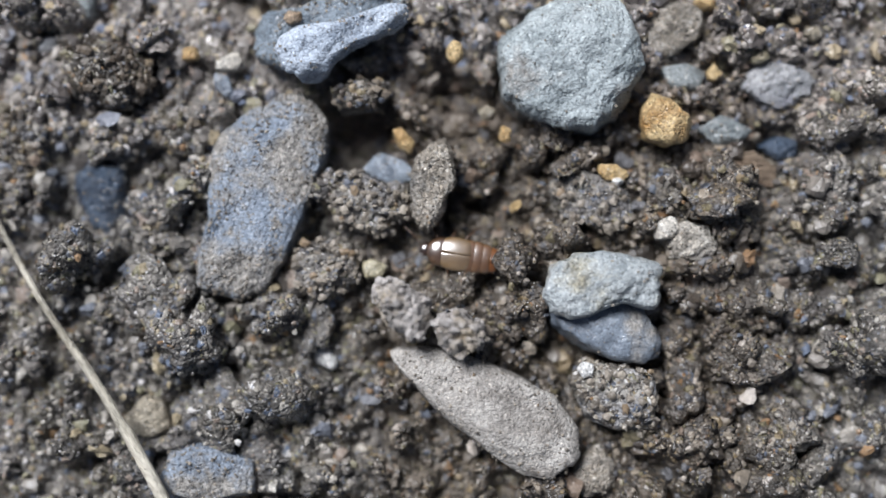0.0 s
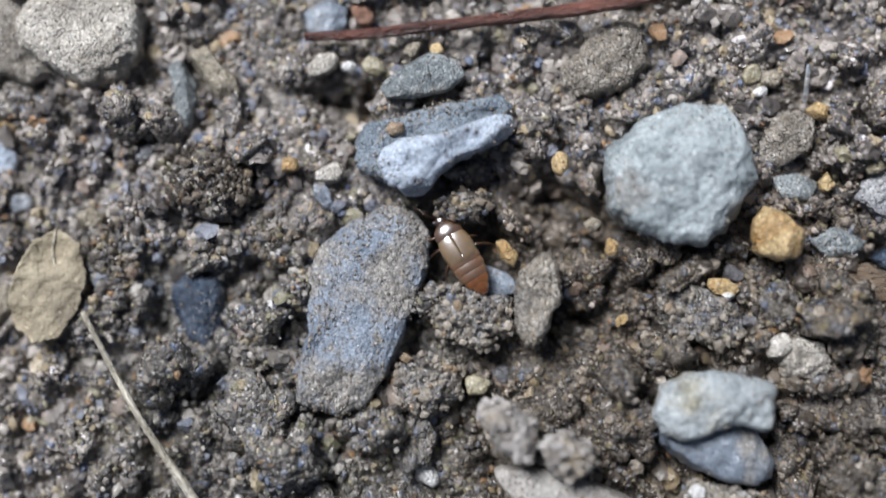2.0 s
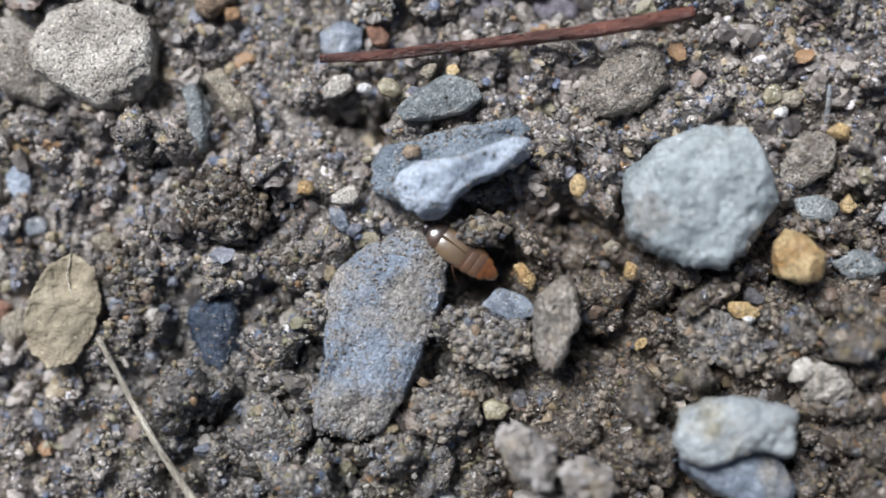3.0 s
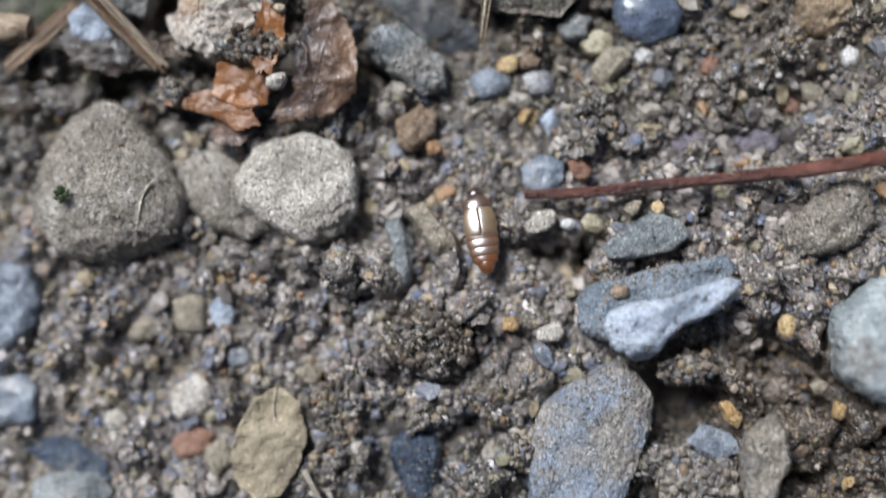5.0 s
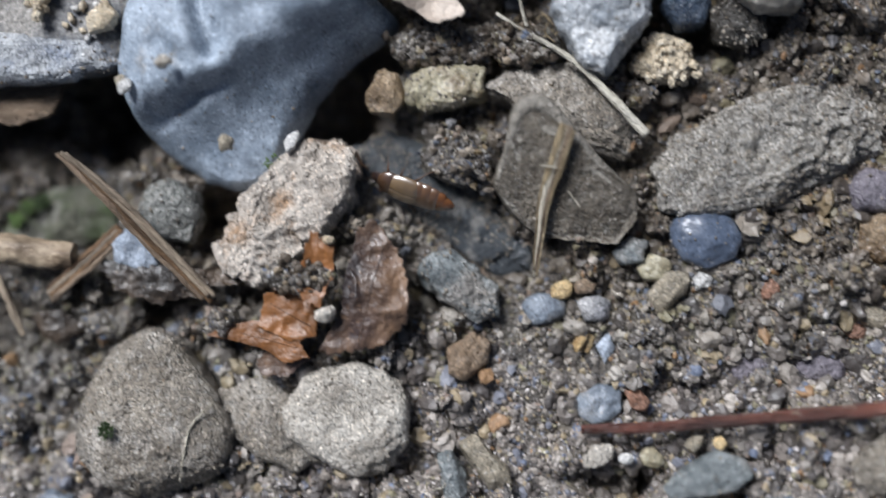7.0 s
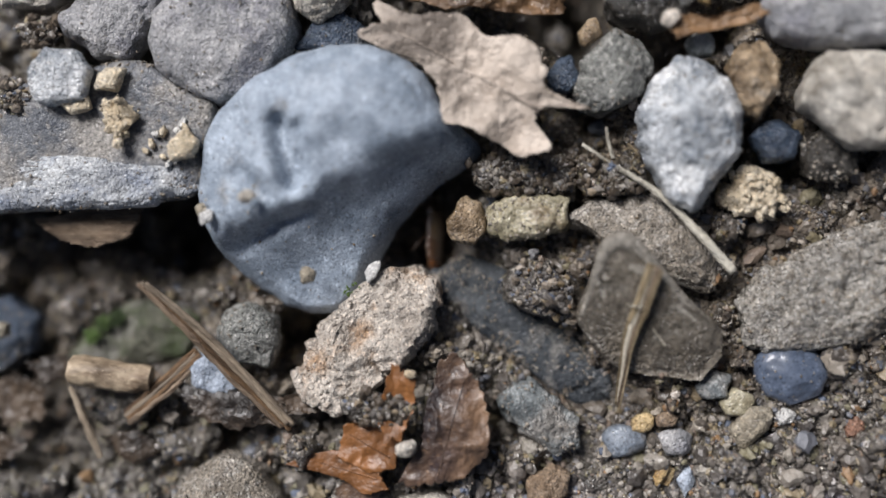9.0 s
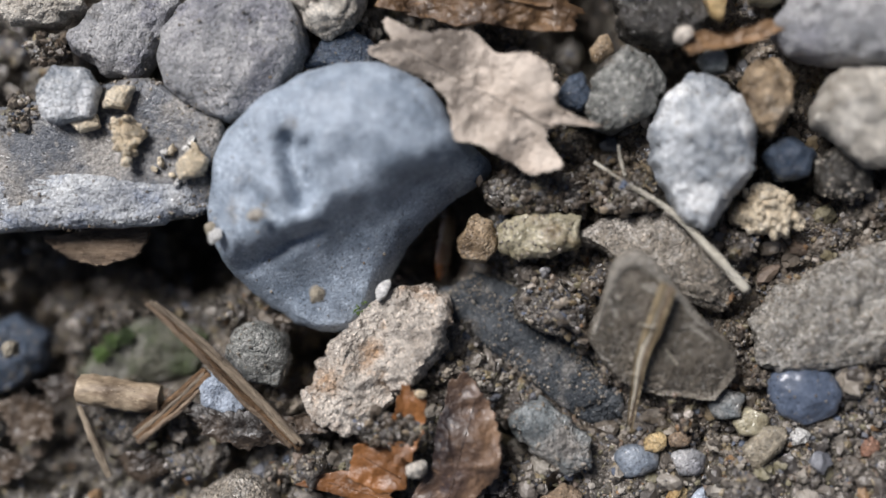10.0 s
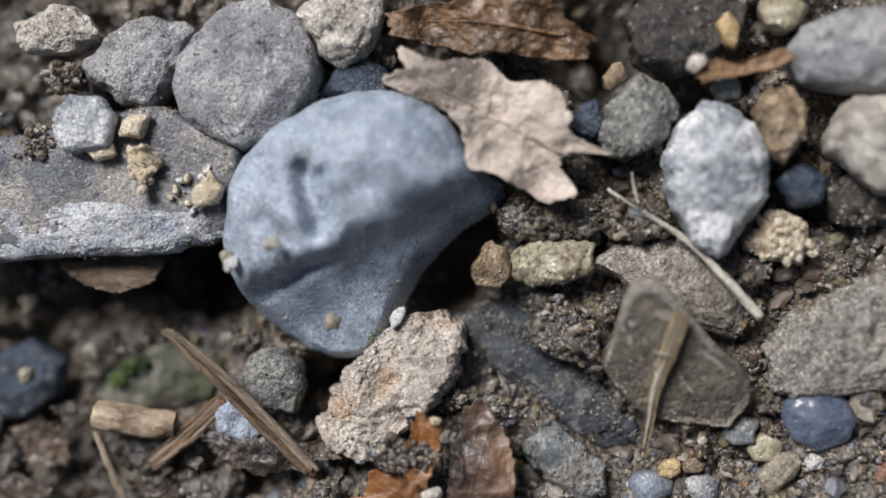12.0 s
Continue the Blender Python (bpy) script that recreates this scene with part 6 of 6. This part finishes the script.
stone("pebble", "orange pebble lying in damp soil", (0.24, 23.32, -1.9), [(-0.7, 0.08), (0, 0.53), (0.69, 0.17), (0.44, -0.38), (-0.41, -0.44)], ROCK["red"], 0.3, 0.6, level=3, seed=154, category="pebble")
stone("pebble", "white pebble on soil", (3.42, 25.93, -1.5), [(-0.54, 0.19), (-0.08, 0.7), (0.51, 0.33), (0.37, -0.58), (-0.34, -0.57)], ROCK["white"], 0.5, 0.7, level=3, seed=155, category="pebble")
stone("pebble", "white pebble on soil", (2.69, 33.22, -1.4), [(-0.45, 0.09), (0.01, 0.54), (0.45, 0.14), (0.29, -0.38), (-0.28, -0.44)], ROCK["tan"], 0.4, 0.7, level=3, seed=156, category="pebble")
sheet("leaf_fragment", "dark brown rotten leaf scrap in a hollow", (-49.96, 26.18, -1.9), [(-1.74, 0.78), (-0.11, 1.5), (1.6, 0.52), (1.3, -1.12), (-0.72, -1.47)], PLANT["rotleaf"], curl=0.5, ragged=0.12, seed=41, category="leaf piece")
sheet("leaf_fragment", "dark brown rotten leaf scrap in a hollow", (-47.82, 27.99, -1.2), [(-1.48, 0.27), (0.61, 0.9), (1.33, -0.24), (-0.33, -0.95)], PLANT["rotleaf"], curl=0.5, ragged=0.12, seed=42, category="leaf piece")
sheet("leaf_fragment", "dark brown rotten leaf scrap in a hollow", (-51.58, 23.55, -1.9), [(-1.56, 1.11), (0.57, 0.96), (2.38, -0.01), (0.28, -1.15), (-1.53, -0.88)], PLANT["rotleaf"], curl=0.5, ragged=0.12, seed=43, category="leaf piece")
sheet("leaf_fragment", "dark brown rotten leaf scrap in a hollow", (-42.98, 23.82, -1.4), [(-1.73, 0.46), (0.24, 0.93), (1.68, -0.09), (-0.05, -1.14)], PLANT["rotleaf"], curl=0.5, ragged=0.12, seed=44, category="leaf piece")
moss_spot("moss", "green moss on a stone in a hollow", (-44.55, 30.79, -2.7), 161)
moss_spot("moss", "green moss on a stone in a hollow", (-45.97, 29.76, -2.6), 162)
moss_spot("moss", "tiny moss tuft on the rim of a large stone", (-30.71, 32.47, 0.4), 163, 12)

def pebble(label, at, size, mat, seed, long=1.3, turn=30, high=0.7, cuts=4):
    """A small loose pebble: an uneven oval with a few flat breaks."""
    rng = np.random.default_rng(seed)
    a = np.radians(np.arange(0, 360, 40) + rng.uniform(-12, 12, 9))
    r = size * rng.uniform(0.82, 1.12, 9)
    c, s = math.cos(math.radians(turn)), math.sin(math.radians(turn))
    outline = [(k * math.cos(b) * long * c - k * math.sin(b) * s, k * math.cos(b) * long * s + k * math.sin(b) * c) for k, b in zip(r, a)]
    stone("pebble", label, at, outline, ROCK[mat], size * high, size * 1.2, level=4, cuts=cuts, bumpy=0.07, seed=seed, category="pebble")


pebble("white pebble at the rim of a hole in the soil", (-12.08, 16.7, -0.2), 0.36, "white", 201, 1.2, 10)
pebble("olive quartz pebble at the rim of a hole", (-10.75, 16.75, -0.2), 0.55, "olive", 202, 1.3, -20)
pebble("pale tan pebble beside a twig", (-8.6, 17.6, 0.3), 0.4, "tan", 203)
pebble("ochre pebble beside a twig", (-7.3, 17.6, 0.3), 0.35, "ochre", 204, 1.2, 80)
pebble("rough grey-brown pebble at the rim of a hole", (-13.5, 16.9, -0.3), 0.6, "granite", 205, 1.5, 20)
pebble("small ochre pebble in a hollow of the soil", (-15.19, 11.32, 0.3), 0.4, "ochre", 206)
pebble("blue slate chip standing in soil", (-13.4, 9.65, 0.2), 0.45, "slate", 207, 2.0, -55, 0.6, 6)
pebble("pale rough pebble beside a blue chip", (-13.0, 10.9, 0.2), 0.55, "granite", 208, 1.6, 10)
pebble("pale yellowish quartz pebble on soil", (9.57, 16.16, 0.8), 0.55, "olive", 209, 1.2, 40)
pebble("yellow quartz pebble on soil", (10.6, 15.9, 0.8), 0.5, "tan", 210, 1.2, 0)
pebble("white quartz pebble on soil", (10.0, 15.2, 0.8), 0.35, "white", 211)
pebble("flat tan chip lying on soil crumbs", (7.77, 4.79, 1.3), 0.45, "ochre", 212, 2.0, -12, 0.4)
pebble("small yellow pebble beside a large pale stone", (2.0, 6.87, 1.0), 0.4, "ochre", 213, 1.3, 70)
pebble("small white pebble on soil crumbs", (8.1, 4.3, 1.3), 0.25, "white", 214)
pebble("pale grey pebble with a hollow", (10.6, 1.75, 1.9), 0.6, "granite", 215, 1.4, 50)
pebble("olive pebble beside a chip of green stone", (16.0, 11.2, 1.2), 0.45, "olive", 216)
pebble("tan quartz pebble on dry soil", (18.9, 12.4, 1.3), 0.4, "tan", 217)
pebble("ochre grain on soil", (2.64, 3.01, 0.3), 0.3, "ochre", 218)
pebble("pink sandstone pebble on soil", (-4.18, 25.55, -1.5), 0.55, "red", 219, 1.2, 70)
pebble("flat ochre pebble on soil", (1.3, 24.1, -1.6), 0.6, "tan", 220, 1.5, -15, 0.5)
pebble("violet-grey flat pebble on sandy soil", (-5.4, 21.3, -1.7), 0.7, "violet", 221, 1.6, 20, 0.4)
pebble("ochre knobbly pebble at a slab", (-15.33, 25.6, -1.3), 0.55, "ochre", 222)
pebble("slender yellow pebble standing in soil", (-14.3, 22.9, -1.3), 0.32, "ochre", 223, 2.2, 65)
pebble("blue-grey pebble in silt", (-30.3, 9.4, -1.9), 0.6, "slate", 224)
pebble("tan pebble in silt", (-35.8, 10.9, -2.0), 0.7, "tan", 225)
pebble("pale pebble in silt", (-37.3, 5.9, -2.0), 0.6, "granite", 226)
pebble("ochre pebble in silt", (-31.1, 13.6, -1.7), 0.45, "ochre", 227)
pebble("pale grey pebble in silt", (-23.4, 12.1, -1.2), 0.5, "grey", 228)
pebble("orange pebble behind a speckled stone", (-18.3, 46.2, 0.3), 0.6, "umber", 229, 1.3, 60)
pebble("wet green-black pebble beside a leaf", (-19.7, 43.9, 0.3), 0.85, "darkslate", 230, 1.3, 80)
pebble("wet brown pebble behind a blue stone", (-10.0, 50.2, 0.8), 0.8, "umber", 231)
pebble("pinkish crumb at the tip of a leaf strip", (-14.3, 46.5, 2.3), 0.45, "pink", 232)
pebble("white crumb stuck to a large stone", (-38.0, 36.2, 2.9), 0.35, "white", 233)
pebble("pale crumb stuck to a large stone", (-35.6, 37.2, 4.2), 0.35, "granite", 234)
pebble("pale crumb between two stones", (-29.6, 33.5, 0.8), 0.35, "white", 235, 1.8, 60)
pebble("pale crumb on a torn leaf", (-27.5, 28.2, 1.6), 0.28, "sandstone", 236)
pebble("white crumb on a torn leaf", (-27.7, 24.3, 1.4), 0.5, "granite", 237)
for k, (x, y) in enumerate(((-41.5, 39.7), (-41.0, 40.6), (-40.6, 40.75), (-39.85, 40.8), (-39.4, 40.95), (-39.6, 41.2), (-40.6, 39.4), (-40.3, 39.0), (-41.2, 40.1))):
    pebble("white sand crumb on a slab", (x, y, 2.0), 0.17 + 0.03 * (k % 3), "white" if k % 2 else "sandstone", 240 + k, 1.2, 37 * k)
tube("splinter", "grey-blue splinter standing in soil", [(12.48, 16.6, 1.3), (12.42, 15.6, 1.2), (12.36, 14.6, 0.9)], (0.1, 0.16, 0.12), ROCK["slate"], "splinter", n=30, seed=251, flat=0.6)
for k, line in enumerate(([(-16.3, 40.3, 0.4), (-15.9, 39.8, 0.8), (-16.1, 39.2, 0.5), (-15.6, 38.7, 0.3)], [(-15.5, 39.9, 0.5), (-15.2, 39.4, 0.7), (-15.6, 39.1, 0.4)], [(-16.6, 39.9, 0.6), (-16.2, 40.0, 0.9), (-15.7, 39.6, 0.6)])):
    tube("rootlet", "thin curled brown rootlet on damp soil", line, (0.05, 0.06, 0.04), PLANT["straw"], "root", n=30, sides=8, seed=260 + k)
tube("fibre", "thin pale fibre across soil", [(-22.6, 14.6, -0.4), (-22.1, 15.1, -0.1), (-21.7, 15.2, 0.0), (-21.4, 15.6, -0.1)], (0.04, 0.05, 0.03), PLANT["stalk"], "plant fibre", n=30, sides=8, seed=263)

# ---- the ground, bedded round the things ----
gx, gy = axis_of(-55, 27, 0.15), axis_of(-17, 54, 0.15)
mx, my = np.meshgrid(gx, gy)
mz = surface(mx.ravel(), my.ravel())
row = len(gx)
first = (np.arange(len(gy) - 1)[:, None] * row + np.arange(row - 1)[None]).ravel()
ground = new("ground", mesh_of("ground", np.stack([mx.ravel(), my.ravel(), mz], 1), np.stack([first, first + 1, first + row + 1, first + row], 1), SOIL))
tagged(ground, "damp grey-brown crumbly soil with pits and cracks", "soil", kind="structure")

# ---- loose soil: crumbs, gravel and sand, past counting ----
def free_of_things(x, y, margin):
    ok = np.ones(len(x), bool)
    for at, r, vec, size in PLOTS:
        q = (np.stack([x - at[0], y - at[1]], 1) @ vec) / (size[None] + margin[:, None])
        ok &= np.hypot(q[:, 0], q[:, 1]) > 0.96 * rim_at(r, np.arctan2(q[:, 1], q[:, 0]))
    for (lx, ly, lz), wide in LINES:
        ok &= np.hypot(x - lx, y - ly) > wide + margin
    return ok


def scatter(name, label, count, small, large, level, mat, seed, margin, keep, rough, sink, squash=0.8, power=2.0, thin=0.0):
    """Loose pieces of many sizes, each with its own shape, resting in the soil."""
    rng = np.random.default_rng(seed)
    along = rng.random(count)
    x, y = -1 - 27 * along + rng.uniform(-28, 28, count), 0.5 + 37 * along + rng.uniform(-17, 17, count)
    size = small + (large - small) * rng.random(count) ** power
    good = free_of_things(x, y, margin + 0.55 * size) & (off_track(x, y) > keep + size)
    good &= (rng.random(count) > thin * worn(x, y)) & ((thin == 0) | (size < 1.5 - 0.7 * worn(x, y)))
    x, y, size = x[good], y[good], size[good]
    z = surface(x, y)
    d, f = BALLS[level]
    n, k = len(x), len(d)
    scale = size[:, None] * rng.uniform(0.65, 1.3, (n, 3)) * (1, 1, squash)
    turn = rng.uniform(0, 2 * np.pi, n)
    p = np.repeat(d[None], n, 0)
    flatp = p.reshape(-1, 3)
    wob = fbm(flatp * 1.3 + np.repeat(rng.uniform(0, 500, (n, 3)), k, 0), seed, 3 if level > 1 else 1, 0.6).reshape(n, k)
    p = p * (1 + rough * wob)[..., None] * scale[:, None]
    if level > 2:
        grown = knobs((p.reshape(-1, 3) + np.repeat(rng.uniform(0, 300, (n, 3)), k, 0)) / 0.5, seed + 3)[0].reshape(n, k)
        p = p * (1 + np.clip(0.42 / size, 0.2, 0.7)[:, None] * (grown - 0.6))[..., None]
    c, s = np.cos(turn)[:, None], np.sin(turn)[:, None]
    tip = rng.uniform(-0.6, 0.6, n)[:, None]
    v = np.stack([p[..., 0] * c - p[..., 1] * s + x[:, None], p[..., 0] * s + p[..., 1] * c + y[:, None], p[..., 2] + tip * p[..., 0] + (z + size * sink)[:, None]], -1)
    faces = (f[None] + (np.arange(n) * k)[:, None, None]).reshape(-1, 3)
    return tagged(new(name, mesh_of(name, v.reshape(-1, 3), faces, mat, level > 2)), label, "soil", kind="stuff")


lumps = scatter("soil_crumbs", "knobbly grey-brown soil crumbs lying on the ground", 2300, 0.35, 1.5, 3, LUMP, 11, 0.0, 0.9, 0.55, 0.2, 0.85, 1.9, 0.6)
scatter("gravel", "small mixed gravel in ochre, white, grey and blue", 9500, 0.14, 0.55, 2, GRAIN, 12, -0.05, 0.6, 0.42, 0.3, 0.8, 2.0, 0.3)
scatter("sand", "coarse mixed sand grains on damp soil", 35000, 0.045, 0.23, 1, GRAIN, 13, -0.12, 0.2, 0.3, 0.5, 0.9, 1.9)

# grains that sit on the crumbs
co = np.empty(len(lumps.data.vertices) * 3, np.float32)
lumps.data.vertices.foreach_get("co", co)
co = co.reshape(-1, 162, 3) / U
middle = co.mean(1, keepdims=True)
away = ((co - middle) / np.linalg.norm(co - middle, axis=2, keepdims=True)).reshape(-1, 3)
grains_on(lumps, co.reshape(-1, 3), away, 9000, 0.05, 0.24, 77)


# ---- the beetle ----
def beetle_mat(name, a, b, rough=0.3, coat=1.0, glaze=0.12, shine=1.6):
    m, t, s = nodes_of(name)
    tc = t.nodes.new("ShaderNodeTexCoord")
    at = tc.outputs["Object"]
    t.links.new(mixed(t, grain(t, at, 900.0, 4), a, b), s.inputs["Base Color"])
    s.inputs["Roughness"].default_value = rough
    s.inputs["Coat Weight"].default_value, s.inputs["Coat Roughness"].default_value = coat, glaze
    s.inputs["Specular IOR Level"].default_value, s.inputs["Coat IOR"].default_value = 0.5, shine
    bumped(t, s, at, ((5000.0, 0.012), (11000.0, 0.01)))
    return m


DARK = beetle_mat("dark_brown_shell", (0.02, 0.011, 0.008), (0.045, 0.022, 0.014), 0.3, 1.0, 0.2, 1.8)
COLLAR = beetle_mat("brown_collar_plate", (0.05, 0.026, 0.013), (0.1, 0.05, 0.024), 0.3, 1.0, 0.24, 2.3)
WING = beetle_mat("amber_brown_wing_case", (0.13, 0.075, 0.028), (0.23, 0.14, 0.055), 0.32, 1.0, 0.32, 3.0)
BELLY = beetle_mat("brown_abdomen", (0.08, 0.036, 0.014), (0.16, 0.075, 0.026), 0.3, 1.0, 0.3, 2.4)
TAIL = beetle_mat("orange_brown_abdomen_tip", (0.1, 0.034, 0.009), (0.18, 0.066, 0.017), 0.26, 1.0, 0.2, 1.8)
LEG = beetle_mat("dark_amber_leg", (0.04, 0.02, 0.01), (0.09, 0.045, 0.022), 0.35, 0.2)


def part(name, arrays, mat, parent, label="", at=(0, 0, 0)):
    ob = new(name, mesh_of(name, *arrays, mat))
    ob.parent = parent
    ob.matrix_local = pose(*(c * U for c in at))
    return tagged(ob, label)


def shell(length, front, back, mid, high, soft=0.5, level=4, half=0):
    """A rounded body plate along x: half widths at its front, middle and back, and its height. half: only one side of it."""
    d, f = BALLS[level]
    u = np.sign(d[:, 0]) * np.abs(d[:, 0]) ** 0.8
    wide = 0.88 * np.interp(u, (-1, -0.5, 0, 0.5, 1), (back, (back + 2 * mid) / 3, mid, (front + 2 * mid) / 3, front))
    side = np.sqrt(np.clip(1 - d[:, 0] ** 2, 0, 1)) ** soft
    cross = np.hypot(d[:, 1], d[:, 2]) + 1e-9
    y, z = d[:, 1] / cross * side * wide, d[:, 2] / cross * side * high * np.where(d[:, 2] > 0, 1, 0.6) * wide / mid
    if half:
        y = half * np.maximum(half * y, 0.012)
    return np.stack([u * length / 2, y, z], 1), f


beetle = tagged(new("beetle"), "small glossy brown rove beetle with an orange tail tip, walking", "beetle")
part("head", shell(0.66, 0.22, 0.36, 0.42, 0.24), DARK, beetle, "dark brown glossy head", (2.12, 0, -0.04))
for s in (1, -1):
    part("eye", shell(0.2, 0.08, 0.08, 0.09, 0.09, level=2), DARK, beetle, "", (2.22, 0.34 * s, 0.05))
part("pronotum", shell(1.15, 0.5, 0.98, 0.9, 0.44, 0.36), COLLAR, beetle, "brown glossy collar plate", (1.45, 0, 0.04))
for s in (1, -1):
    part("wing_case", shell(1.75, 0.88, 1.02, 1.04, 0.5, 0.2, half=s), WING, beetle, "glossy tan-brown wing case", (0.5, 0, 0.08))
for n, (x, w, h) in enumerate(((-0.3, 1.02, 0.46), (-0.72, 1.0, 0.45), (-1.12, 0.92, 0.42), (-1.5, 0.78, 0.37))):
    part("abdomen_segment", shell(0.74, w, w * 0.9, w, h, 0.17), BELLY if n < 3 else TAIL, beetle, "brown abdomen ring" if n < 3 else "orange-brown abdomen ring", (x, 0, 0.02 - 0.01 * n))
part("tail_tip", shell(1.0, 0.64, 0.25, 0.53, 0.32, 0.42), TAIL, beetle, "orange-brown pointed tail tip", (-1.9, 0, 0.0))
legs = []
for n, (x, reach, back) in enumerate(((1.45, 0.95, 0.5), (0.85, 1.1, -0.25), (0.3, 1.3, -0.9))):
    for s in (1, -1):
        bend = [(0, 0, 0), (back * 0.35, 0.5 * reach * s, 0.12), (back * 0.7, 0.8 * reach * s, -0.15), (back * 1.15, reach * s, -0.5)]
        legs.append((part("leg", tube_arrays(bend, (0.075, 0.07, 0.04, 0.022), 24, 8, 0.05, n), LEG, beetle, "thin amber leg", (x, 0.35 * s, -0.12)), (x, 0.35 * s, -0.12), s, n))
feelers = []
for s in (1, -1):
    line = [(0, 0, 0), (0.35, 0.28 * s, 0.1), (0.75, 0.42 * s, 0.05), (1.15, 0.62 * s, -0.1)]
    feelers.append((part("antenna", tube_arrays(line, (0.022, 0.026, 0.032, 0.028), 26, 8, 0.2, 5), LEG, beetle, "thin brown antenna", (2.45, 0.2 * s, 0.02)), s))


# ---- what moves ----
def motions():
    # seconds, place in millimetres, heading, pitch and roll in degrees
    way = [
        (0, -0.24, 0.27, 1.0, 170.3, 0, 0),
        (0.5, -2.70, 0.79, 1.2, 158.9, 4, 14),
        (1, -4.77, 2.22, 2.1, 114.3, -15, 0),
        (1.5, -5.38, 4.83, 1.7, 121.0, -34, 0),
        (2, -5.93, 6.43, 0.9, 121.7, 0, 0),
        (2.5, -6.06, 6.84, -1.5, 126.3, -6, 15),
        (2.7, -5.91, 7.39, -1.6, 139.7, -15, 20),
        (3.2, -7.97, 8.33, 1.8, 144.7, 15, 0),
        (3.7, -10.02, 10.09, 1.8, 147.6, 0, 0),
        (4.3, -14.52, 11.57, 0.8, 133.0, -10, 0),
        (4.5, -14.74, 12.60, 0.5, 136.8, -13, 0),
        (5, -16.75, 16.35, 0.1, 99.5, -10, 0),
        (5.5, -17.04, 20.64, 0.1, 92.2, -14, 0),
        (6, -18.42, 24.45, -0.2, 108.0, 0, 18),
        (6.5, -20.87, 28.38, -0.3, 137.2, 0, 58),
        (7, -23.24, 30.92, -0.4, 158.2, 0, -52),
        (7.2, -23.65, 31.06, -0.4, 160.9, 0, -45),
        (8.8, -26.74, 35.16, -3.6, 98.1, 0, 68),
        (9, -26.81, 35.62, -3.7, 92.8, 0, 70),
        (9.5, -26.93, 36.57, -3.9, 85.7, 0, 70),
        (10, -26.80, 36.36, -3.9, 84.5, 0, 70),
        (10.5, -26.59, 37.08, -3.9, 67.6, 0, 66),
        (11, -25.67, 37.91, -3.6, 69.7, 0, 66),
        (11.5, -25.23, 38.34, -2.8, 61.5, 0, 30),
        (12, -23.12, 39.82, -2.9, 59.9, 0, 20),
    ]
    walk(beetle, [(t, pose(x * U, y * U, z * U, roll, -pitch, head)) for t, x, y, z, head, pitch, roll in way])
    spots = np.array([(t, x, y) for t, x, y, *_ in way])
    gone = np.r_[0, np.cumsum(np.hypot(*np.diff(spots[:, 1:], axis=0).T))]
    for leg, at, s, n in legs:
        rows = []
        for k in range(0, 121):
            step = np.interp(k / 10, spots[:, 0], gone) * 2 * np.pi / 2.4 + (np.pi if (n + (s > 0)) % 2 else 0)
            rows.append((k / 10, pose(*(c * U for c in at), 8 * s * max(0, math.cos(step)), 0, 20 * s * math.sin(step))))
        walk(leg, rows)
    for feeler, s in feelers:
        walk(feeler, [(k / 10, pose(2.45 * U, 0.2 * s * U, 0.02 * U, 0, 0, 14 * math.sin(k * 0.9 + s))) for k in range(0, 121)])


motions()
